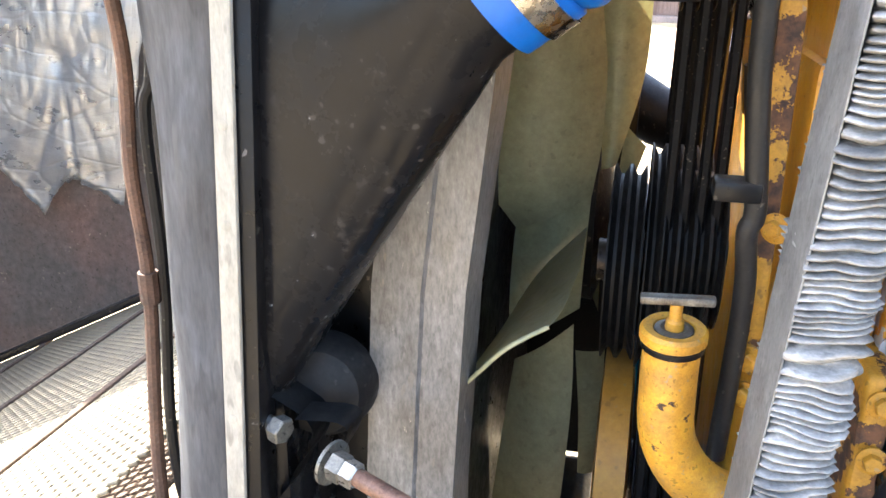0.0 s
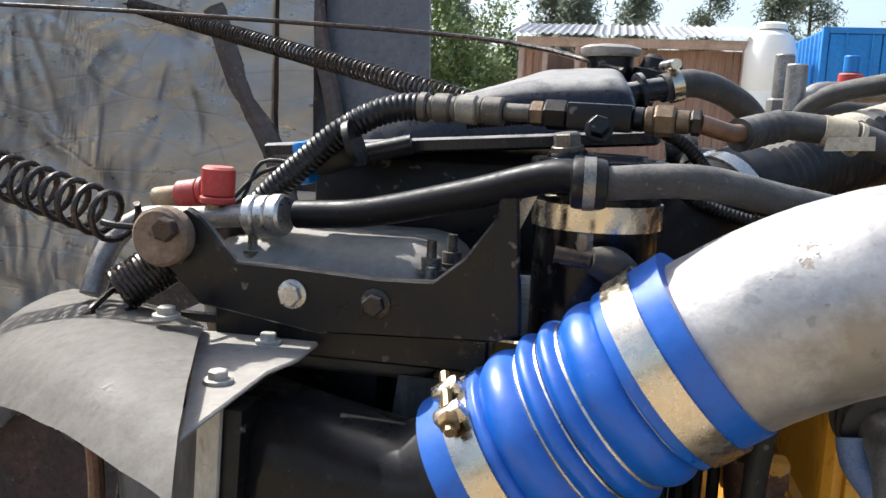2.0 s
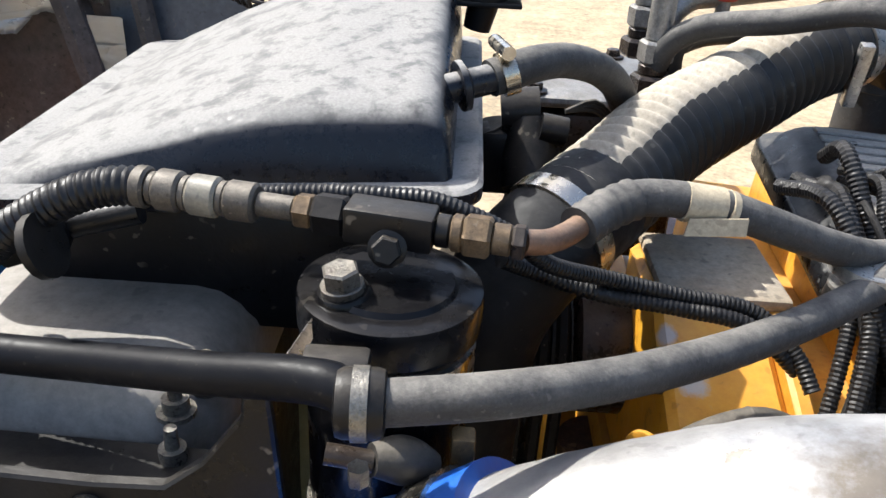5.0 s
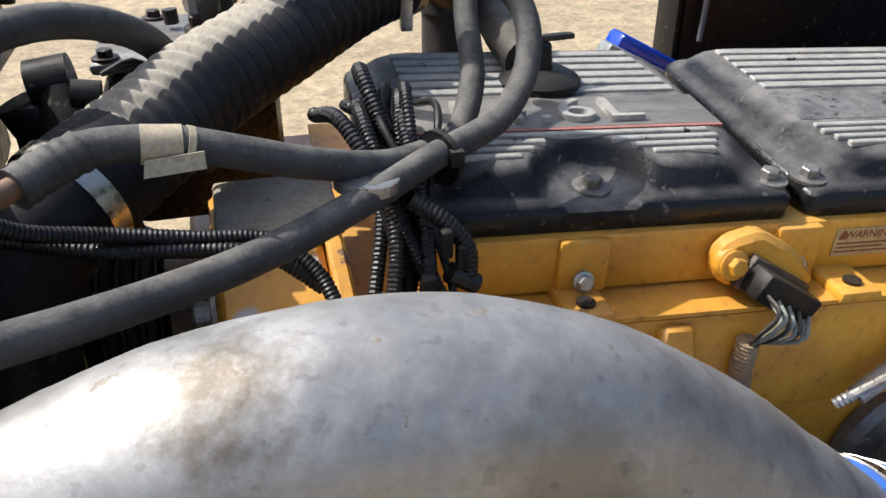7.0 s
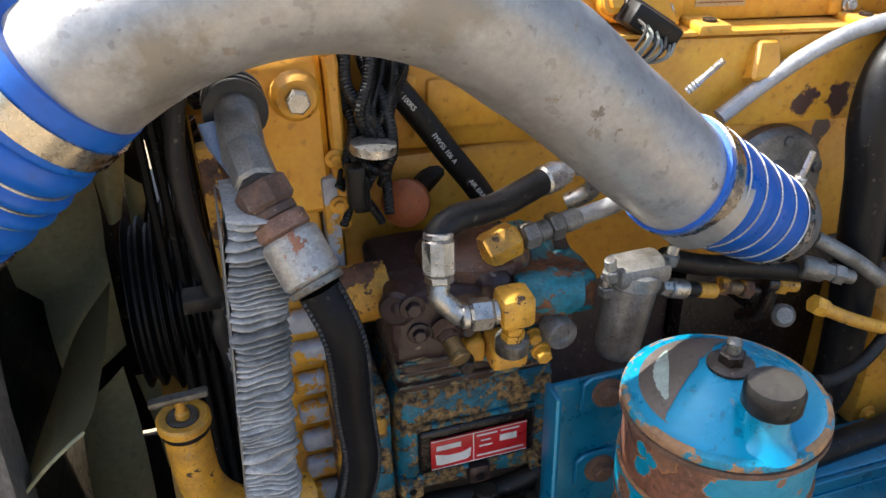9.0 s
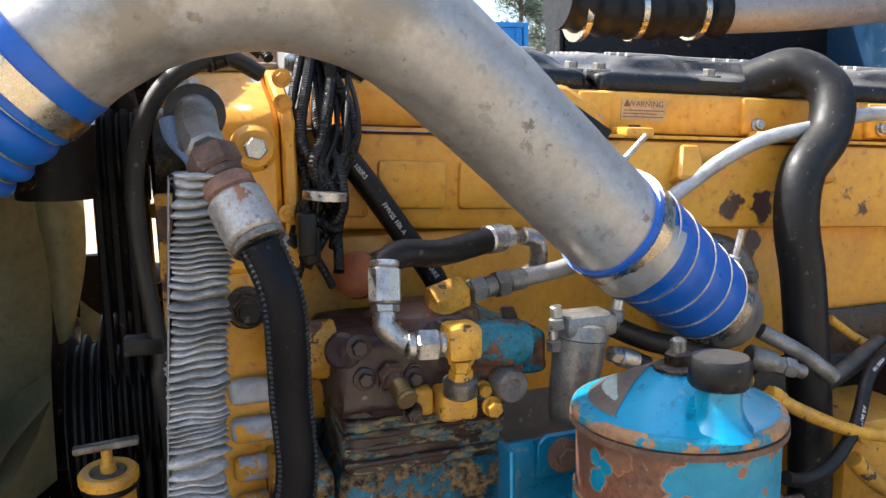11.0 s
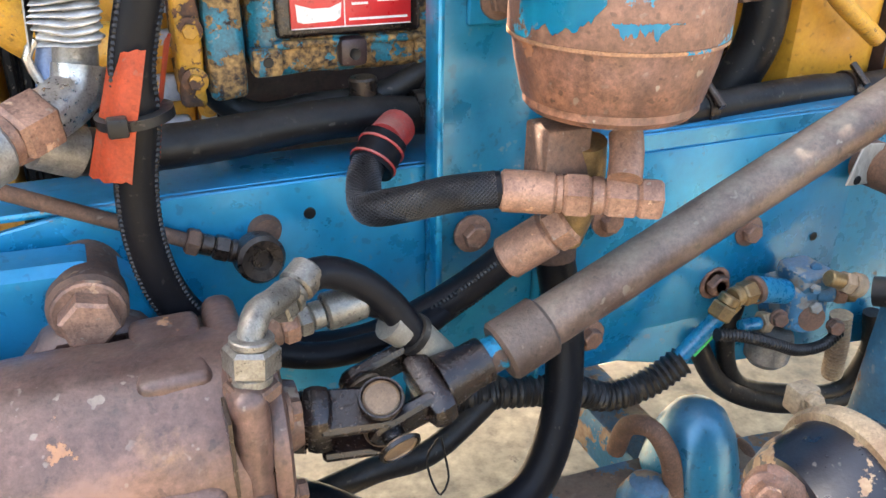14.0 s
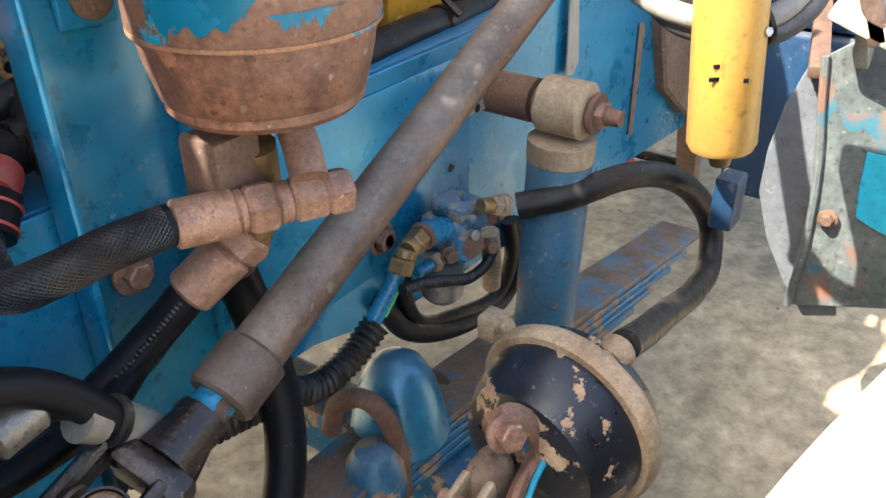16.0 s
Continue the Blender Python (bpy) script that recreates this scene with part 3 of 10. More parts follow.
M["collar"] = surf("dark_rusted_collar", (0.085, 0.058, 0.045), 0.5, 0.25, col2=(0.042, 0.027, 0.022), amt=0.95, scale=16, bump=0.7, grain=0.5, speck=0.6, dust=0.3, dust_col=(0.2, 0.16, 0.12))

# ---------------------------------------------------------------- building blocks


def V(p):
    return Vector(p)


def finish(name, bm, material, angle=0.6):
    for f in bm.faces:
        f.smooth = True
    bm.normal_update()
    for e in bm.edges:
        if len(e.link_faces) == 2 and e.calc_face_angle(0.0) > angle:
            e.smooth = False
    me = bpy.data.meshes.new(name)
    bm.to_mesh(me)
    bm.free()
    me.materials.append(M[material] if isinstance(material, str) else material)
    return new(name, me)


def part(name, bm, material, parent, label="", angle=0.6):
    ob = finish(name, bm, material, angle)
    ob.parent = parent
    if parent.type == "EMPTY":
        ob.matrix_parent_inverse = Matrix.Translation(-parent.location)
    if label:
        ob["label"] = label
    return ob


def thing(name, at, label, category, group="", kind=""):
    e = new(name)
    e.empty_display_size = 0.02
    e.location = at
    return tagged(e, label, category, group, kind)


def solo(name, bm, material, label, category, group="", kind="", angle=0.6):
    return tagged(finish(name, bm, material, angle), label, category, group, kind)


def spline(pts, step=0.008):
    """Points along a smooth curve through pts, about one step apart."""
    p = [V(q) for q in pts]
    if len(p) == 2:
        n = max(2, int((p[1] - p[0]).length / step))
        return [p[0].lerp(p[1], i / n) for i in range(n + 1)]
    p = [2 * p[0] - p[1]] + p + [2 * p[-1] - p[-2]]
    out = []
    for i in range(1, len(p) - 2):
        a, b, c, d = p[i - 1], p[i], p[i + 1], p[i + 2]
        ta = max((b - a).length, 1e-6) ** 0.5
        tb = max((c - b).length, 1e-6) ** 0.5
        tc = max((d - c).length, 1e-6) ** 0.5
        m1 = ((b - a) / ta - (c - a) / (ta + tb) + (c - b) / tb) * tb
        m2 = ((c - b) / tb - (d - b) / (tb + tc) + (d - c) / tc) * tb
        n = max(2, int((c - b).length / step))
        for k in range(n):
            u = k / n
            out.append((2 * u**3 - 3 * u**2 + 1) * b + (u**3 - 2 * u**2 + u) * m1 + (-2 * u**3 + 3 * u**2) * c + (u**3 - u**2) * m2)
    out.append(p[-2])
    return out


def tube(pts, r, sides=14, step=0.008, bm=None, caps=True, smooth=True, wide=1.0, side_dir=None):
    """A tube along pts. r: a radius, or a function of (metres along, share along). wide stretches its section along side_dir."""
    bm = bm or bmesh.new()
    path = spline(pts, step) if smooth else [V(q) for q in pts]
    total = sum((b - a).length for a, b in zip(path, path[1:]))
    t0 = (path[1] - path[0]).normalized()
    n = V(side_dir) if side_dir else (Vector((0, 0, 1)) if abs(t0.z) < 0.9 else Vector((1, 0, 0)))
    n = (n - t0 * n.dot(t0)).normalized()
    rings, s = [], 0.0
    for i, q in enumerate(path):
        t = (path[min(i + 1, len(path) - 1)] - path[max(i - 1, 0)]).normalized()
        n = (n - t * n.dot(t)).normalized()
        b = t.cross(n)
        if i:
            s += (q - path[i - 1]).length
        rr = r(s, s / total) if callable(r) else r
        ring = []
        for k in range(sides):
            a = 2 * math.pi * k / sides
            ring.append(bm.verts.new(q + n * (math.cos(a) * rr * wide) + b * (math.sin(a) * rr)))
        rings.append(ring)
    for u, w in zip(rings, rings[1:]):
        for k in range(sides):
            bm.faces.new((u[k], u[(k + 1) % sides], w[(k + 1) % sides], w[k]))
    if caps:
        bm.faces.new(rings[0][::-1])
        bm.faces.new(rings[-1])
    return bm


def ribs(r, depth, pitch):
    return lambda s, u: r + depth * (0.5 + 0.5 * math.cos(2 * math.pi * s / pitch))


def frame_of(axis):
    z = V(axis).normalized()
    x = z.orthogonal().normalized()
    return Matrix((x, z.cross(x), z)).transposed()


def lathe(at, axis, profile, sides=24, bm=None):
    """A turned form: profile rows (distance along axis, radius)."""
    bm = bm or bmesh.new()
    m, o, rings = frame_of(axis), V(at), []
    for h, r in profile:
        rings.append([bm.verts.new(o + m @ Vector((math.cos(2 * math.pi * k / sides) * r, math.sin(2 * math.pi * k / sides) * r, h))) for k in range(sides)])
    for u, w in zip(rings, rings[1:]):
        for k in range(sides):
            bm.faces.new((u[k], u[(k + 1) % sides], w[(k + 1) % sides], w[k]))
    bm.faces.new(rings[0][::-1])
    bm.faces.new(rings[-1])
    return bm


def box(lo, hi, bevel=0.004, m=None, bm=None, segs=2):
    """A box between two corners, with rounded edges, turned by m."""
    one = bmesh.new()
    bmesh.ops.create_cube(one, size=1.0)
    lo, hi = V(lo), V(hi)
    for v in one.verts:
        v.co = Vector([(lo[i] + hi[i]) / 2 + v.co[i] * (hi[i] - lo[i]) for i in range(3)])
    if bevel > 0:
        bmesh.ops.bevel(one, geom=one.edges[:], offset=min(bevel, 0.45 * min(abs(hi[i] - lo[i]) for i in range(3))), segments=segs, affect="EDGES", profile=0.5)
    if m:
        one.transform(m)
    return join(bm, one)


def join(bm, one):
    if bm is None:
        return one
    me = bpy.data.meshes.new("piece")
    one.to_mesh(me)
    one.free()
    bm.from_mesh(me)
    bpy.data.meshes.remove(me)
    return bm


def bar(a, b, w, h, bevel=0.002, up=(0, 0, 1), bm=None):
    """A bar from a to b, w wide and h high."""
    a, b = V(a), V(b)
    y = (b - a).normalized()
    z = (V(up) - y * V(up).dot(y)).normalized()
    m = Matrix((y.cross(z), y, z)).transposed().to_4x4()
    m.translation = a
    return box((-w / 2, 0, -h / 2), (w / 2, (b - a).length, h / 2), bevel, m, bm)


def slab(outline, depth, at=(0, 0, 0), u=(1, 0, 0), v=(0, 0, 1), bevel=0.002, bm=None):
    """A plate: an outline in the plane u, v, made thick along u x v."""
    one = bmesh.new()
    u, v, o = V(u).normalized(), V(v).normalized(), V(at)
    n = u.cross(v)
    f = one.faces.new([one.verts.new(o + u * a + v * b) for a, b in outline])
    got = bmesh.ops.extrude_face_region(one, geom=[f])
    bmesh.ops.translate(one, vec=n * depth, verts=[g for g in got["geom"] if isinstance(g, bmesh.types.BMVert)])
    bmesh.ops.recalc_face_normals(one, faces=one.faces[:])
    if bevel > 0:
        bmesh.ops.bevel(one, geom=one.edges[:], offset=bevel, segments=1, affect="EDGES", profile=0.5)
    return join(bm, one)


def hexa(at, axis, r, h, bm=None, cham=0.12):
    """A hexagonal head or nut with chamfered corners."""
    bm = bm or bmesh.new()
    return lathe(at, axis, [(0, r), (h * (1 - cham), r), (h, r * 0.86)], 6, bm)


def bolt(at, axis, r, h=None, washer=1.6, bm=None):
    """A hexagonal bolt head on a washer."""
    bm = bm or bmesh.new()
    h = h or r * 0.9
    if washer:
        lathe(at, axis, [(-0.001, r * washer), (r * 0.22, r * washer), (r * 0.28, r * washer * 0.93)], 18, bm)
    return hexa(V(at) + V(axis).normalized() * r * 0.26, axis, r, h, bm)


def rough_up(bm, amount, size, seed=0.0):
    """Uneven relief on a mesh."""
    bm.normal_update()
    for v in bm.verts:
        v.co += v.normal * (noise.noise(v.co / size + Vector((seed, seed, seed))) * amount)
    return bm


def hose_thing(name, pts, r, mat, label, category="hose", sides=16, step=0.006, **kw):
    return solo(name, tube(pts, r, sides, step, **kw), mat, label, category)


def fitting(parent, at, axis, rows, name="fitting", label=""):
    """Nuts and collars one after another along an axis: rows of (length, radius, sides, material)."""
    p, ax = V(at), V(axis).normalized()
    for length, r, sides, mat in rows:
        c = min(0.18 * length, 0.15 * r)
        part(name, lathe(p, ax, [(0, r - c), (c, r), (length - c, r), (length, r - c)], sides), mat, parent, label)
        p = p + ax * length
    return p


def clamp(parent, at, axis, r, w=0.012, mat="clampsteel", screw=None):
    """A worm-drive hose clamp with its screw housing on the side screw."""
    band = part("clamp", lathe(V(at) - V(axis).normalized() * w / 2, axis, [(0, r), (0, r + 0.0016), (w, r + 0.0016), (w, r)], 40), mat, parent, "stainless steel hose clamp")
    if screw:
        s = V(screw) - V(axis).normalized() * V(screw).dot(V(axis).normalized())
        s = s.normalized()
        t = V(axis).normalized().cross(s)
        o = V(at) + s * (r + 0.005)
        part("screw", tube([tuple(o - t * 0.017), tuple(o + t * 0.017)], 0.0048, 10, 0.02), mat, band)
    return band

# ---------------------------------------------------------------- the yard
def ground_sheet():
    bm = bmesh.new()
    n = 60
    def at(i):
        u = (i / n) * 2 - 1
        return math.copysign(abs(u) ** 3, u) * 400
    grid = [[bm.verts.new((at(i), at(j), noise.noise((at(i) * 0.3, at(j) * 0.3, 0)) * (0.02 if abs(at(i)) < 60 else 0.3))) for j in range(n + 1)] for i in range(n + 1)]
    for i in range(n):
        for j in range(n):
            bm.faces.new((grid[i][j], grid[i + 1][j], grid[i + 1][j + 1], grid[i][j + 1]))
    return bm


solo("ground", ground_sheet(), "sand", "pale sandy yard ground with scuffed patches", "ground", kind="structure")


def shed():
    """An open-fronted timber shed with a sheet-metal roof; x and y run along its front and depth."""
    x0, x1, y0, y1 = -2.4, 3.3, 21.5, 25.0
    s = thing("shed", ((x0 + x1) / 2, (y0 + y1) / 2, 0), "small weathered timber shed with a ribbed metal roof", "shed")
    part("floor_slab", box((x0 - 0.1, y0 - 0.5, -0.05), (x1 + 0.1, y1, 0.14), 0.02), "woodpale", s)
    def boards(xa, xb, y, zt, name):
        w = part(name, box((xa, y + 0.03, 0.14), (xb, y + 0.09, zt), 0.0), "wood", s)
        k, x = 0, xa
        while x < xb - 0.05:
            wd = 0.16 + 0.03 * math.sin(k * 2.7)
            part("board", box((x, y + 0.004 * (k % 3), 0.15), (min(x + wd, xb), y + 0.03, zt), 0.004, segs=1), "wood", w)
            x += wd + 0.012
            k += 1
    boards(x0, x0 + 0.67, y0, 3.6, "front_wall")
    boards(x0 + 1.46, x1, y0, 3.6, "front_wall")
    part("side_wall", box((x0, y0 + 0.1, 0.14), (x0 + 0.08, y1, 3.6), 0.01), "wood", s)
    part("side_wall", box((x1 - 0.08, y0 + 0.1, 0.14), (x1, y1, 3.6), 0.01), "wood", s)
    part("back_wall", box((x0 + 0.08, y1 - 0.1, 0.14), (x1 - 0.08, y1, 3.8), 0.01), "wood", s)
    for x in (x0 + 0.02, x0 + 0.62, x0 + 1.42, x1 - 0.3, x1 - 0.08):
        part("post", box((x, y0 - 0.42, 0.14), (x + 0.13, y0 - 0.29, 3.6), 0.01), "woodpale", s)
    part("lintel", box((x0 - 0.05, y0 - 0.44, 3.6), (x1 + 0.1, y0 - 0.28, 3.82), 0.01), "woodpale", s)
    bm = bmesh.new()
    rows = [(y0 - 0.6, 3.86), (y1 + 0.2, 4.6)]
    n = 90
    lines = []
    for y, z in rows:
        lines.append([bm.verts.new((x0 - 0.2 + (x1 - x0 + 0.4) * i / n, y, z + (0.05 if i % 3 == 0 else 0.0))) for i in range(n + 1)])
    for i in range(n):
        bm.faces.new((lines[0][i], lines[0][i + 1], lines[1][i + 1], lines[1][i]))
    bmesh.ops.solidify(bm, geom=bm.faces[:], thickness=0.02)
    part("roof", bm, "roofmetal", s)


shed()


def container():
    x0, x1, y0, y1, h = 4.6, 7.1, 20.4, 27.0, 4.1
    c = thing("shipping_container", ((x0 + x1) / 2, (y0 + y1) / 2, 0), "blue corrugated steel shipping container with closed doors", "container")
    bm = bmesh.new()
    n = 96
    lo, hi = [], []
    for i in range(n + 1):
        dx = -0.03 if (i // 3) % 2 else 0.03
        lo.append(bm.verts.new((x0 + dx, y0 + (y1 - y0) * i / n, 0.12)))
        hi.append(bm.verts.new((x0 + dx, y0 + (y1 - y0) * i / n, h - 0.1)))
    for i in range(n):
        bm.faces.new((lo[i], hi[i], hi[i + 1], lo[i + 1]))
    part("side_wall", bm, "container", c)
    part("body", box((x0 + 0.05, y0 + 0.06, 0.1), (x1, y1, h - 0.03), 0.02), "container", c)
    for x in (x0 - 0.02, x1 - 0.1):
        part("corner_post", box((x, y0 - 0.03, 0.0), (x + 0.14, y0 + 0.12, h), 0.015), "container", c)
    part("top_beam", box((x0 + 0.12, y0 - 0.02, h - 0.14), (x1 - 0.1, y0 + 0.1, h), 0.015), "container", c)
    part("sill", box((x0 + 0.12, y0 - 0.02, 0.02), (x1 - 0.1, y0 + 0.1, 0.2), 0.015), "container", c)
    for k in range(2):
        d = part("door", box((x0 + 0.14 + k * 1.13, y0, 0.21), (x0 + 1.24 + k * 1.13, y0 + 0.055, h - 0.15), 0.02), "container", c)
        for j in range(4):
            part("panel_rib", box((x0 + 0.22 + k * 1.13, y0 - 0.025, 0.45 + j * 0.55), (x0 + 1.16 + k * 1.13, y0 - 0.002, 0.75 + j * 0.55), 0.02), "container", d)
        for x in (0.35, 0.9):
            part("lock_rod", tube([(x0 + 0.14 + k * 1.13 + x, y0 - 0.05, 0.2), (x0 + 0.14 + k * 1.13 + x, y0 - 0.05, h - 0.1)], 0.018, 8, 3), "container", d)
    part("sticker", box((x0 + 0.5, y0 - 0.034, 1.75), (x0 + 0.75, y0 - 0.028, 2.1), 0.0), "white", c, "white paper notice")
    part("sticker", box((x0 - 0.05, y0 + 0.35, 1.9), (x0 - 0.04, y0 + 0.55, 2.25), 0.0), "white", c, "white and red notice")
    second = copy_thing(c, Matrix.Translation((c.location.x + 2.75, c.location.y + 0.6, 0)))
    second["label"] = "blue shipping container parked beside another one"


container()


def water_tank():
    t = thing("storage_tank", (3.62, 21.2, 0), "tall white plastic storage tank with a domed top", "tank")
    part("body", lathe((3.62, 21.2, 0), (0, 0, 1), [(0, 0.589), (0.05, 0.620), (1.3, 0.620), (1.33, 0.601), (1.4, 0.620), (2.6, 0.620), (2.65, 0.601), (2.7, 0.620), (3.6, 0.608), (3.95, 0.5), (4.1, 0.25)], 40), "whiteplastic", t)
    part("lid", lathe((3.62, 21.2, 4.1), (0, 0, 1), [(0, 0.35), (0.12, 0.35), (0.16, 0.28)], 24), "whiteplastic", t)


water_tank()


def garden_chair():
    c = thing("plastic_chair", (-1.0, 21.1, 0.14), "white plastic garden chair on the shed floor", "chair")
    part("seat", box((-1.22, 20.9, 0.55), (-0.78, 21.3, 0.6), 0.015), "whiteplastic", c)
    for i in range(4):
        x = -1.2 + 0.13 * i
        part("back_slat", bar((x, 21.3, 0.6), (x, 21.4, 1.0), 0.05, 0.015, up=(0, 1, 0)), "whiteplastic", c)
    part("back_rail", bar((-1.24, 21.4, 1.0), (-0.76, 21.4, 1.0), 0.05, 0.03), "whiteplastic", c)
    for x in (-1.2, -0.8):
        part("armrest", bar((x, 20.92, 0.78), (x, 21.36, 0.8), 0.05, 0.02), "whiteplastic", c)
        for y in (20.93, 21.28):
            part("leg", bar((x, y, 0.14), (x, y, 0.78), 0.035, 0.035, up=(0, 1, 0)), "whiteplastic", c)


garden_chair()


def tree(name, x, y, h, spread, pine, seed, label):
    rnd = random.Random(seed)
    t = thing(name, (x, y, 0), label, "tree" if h > 3 else "bush", "trees behind the yard" if h > 3 else "bushes behind the yard")
    trunk = bmesh.new()
    tube([(x, y, -0.1), (x + rnd.uniform(-.2, .2), y, h * 0.5), (x + rnd.uniform(-.3, .3), y, h * 0.97)], lambda s, u: max(0.02, 0.02 * h * (1 - u * 0.92)), 8, 0.6, trunk)
    tips = []
    for i in range(26 if pine else 16):
        z = h * (rnd.uniform(0.3, 0.98) if pine else rnd.uniform(0.25, 0.7))
        a = rnd.uniform(0, 6.283)
        l = spread * (1.1 - z / h if pine else rnd.uniform(0.6, 1.0)) * rnd.uniform(0.7, 1.1) + 0.2
        e = Vector((x + math.cos(a) * l, y + math.sin(a) * l, z + (rnd.uniform(-0.1, 0.2) if pine else rnd.uniform(0.25, 0.5) * h)))
        tube([(x, y, z), tuple(Vector((x, y, z)).lerp(e, 0.5) + Vector((0, 0, 0.1))), tuple(e)], lambda s, u: 0.006 * h * (1 - 0.8 * u), 5, 0.7, trunk)
        tips += [Vector((x, y, z)).lerp(e, f) for f in (0.35, 0.55, 0.75, 0.9, 1.0)]
    part("trunk", trunk, "bark", t)
    crown = bmesh.new()
    for c in tips:
        for k in range(46):
            p = c + Vector([rnd.gauss(0, 0.16 * spread) for _ in range(3)])
            d = Vector([rnd.gauss(0, 1) for _ in range(3)]).normalized()
            e = d.orthogonal().normalized()
            s = rnd.uniform(0.05, 0.12) * (2.0 if pine else 1.2) * (0.5 + spread * 0.22)
            w = s * (0.25 if pine else 0.55)
            crown.faces.new([crown.verts.new(q) for q in (p - d * s, p + e * w, p + d * s, p - e * w)])
    part("crown", crown, "pine" if pine else "leaf", t)


_rt = random.Random(4)
for i in range(15):
    tree("pine_tree", -12 + i * 3.4 + _rt.uniform(-1, 1), 52 + _rt.uniform(-5, 8), 11 + _rt.uniform(-2, 3), 2.4, True, i, "tall dark pine tree behind the yard")
for i in range(9):
    tree("birch_tree", -11 + i * 0.95 + _rt.uniform(-.6, .6), 29 + _rt.uniform(-2, 4), 4.6 + _rt.uniform(-1, 1.6), 1.5, False, 40 + i, "young leafy tree with fresh green leaves")
for i in range(8):
    tree("leafy_bush", -7.5 + i * 0.65 + _rt.uniform(-.4, .4), 25.5 + _rt.uniform(-1, 1.5), 2.0 + _rt.uniform(-.5, .7), 0.9, False, 70 + i, "low green bush at the yard's edge")


def earth_mound():
    bm = bmesh.new()
    bmesh.ops.create_icosphere(bm, subdivisions=4, radius=1.0)
    for v in bm.verts:
        v.co = Vector((v.co.x * 1.3, v.co.y * 1.0, v.co.z * 0.9)) + Vector((-4.3, 24.0, 0))
    rough_up(bm, 0.25, 0.6)
    solo("earth_mound", bm, surf("brown_earth", (0.16, 0.11, 0.075), 0.95, scale=3, bump=0.9, bump_scale=20), "brown heap of earth beside the shed", "mound")


earth_mound()

# ---------------------------------------------------------------- the opened hood
HOOD_Y = 1.86


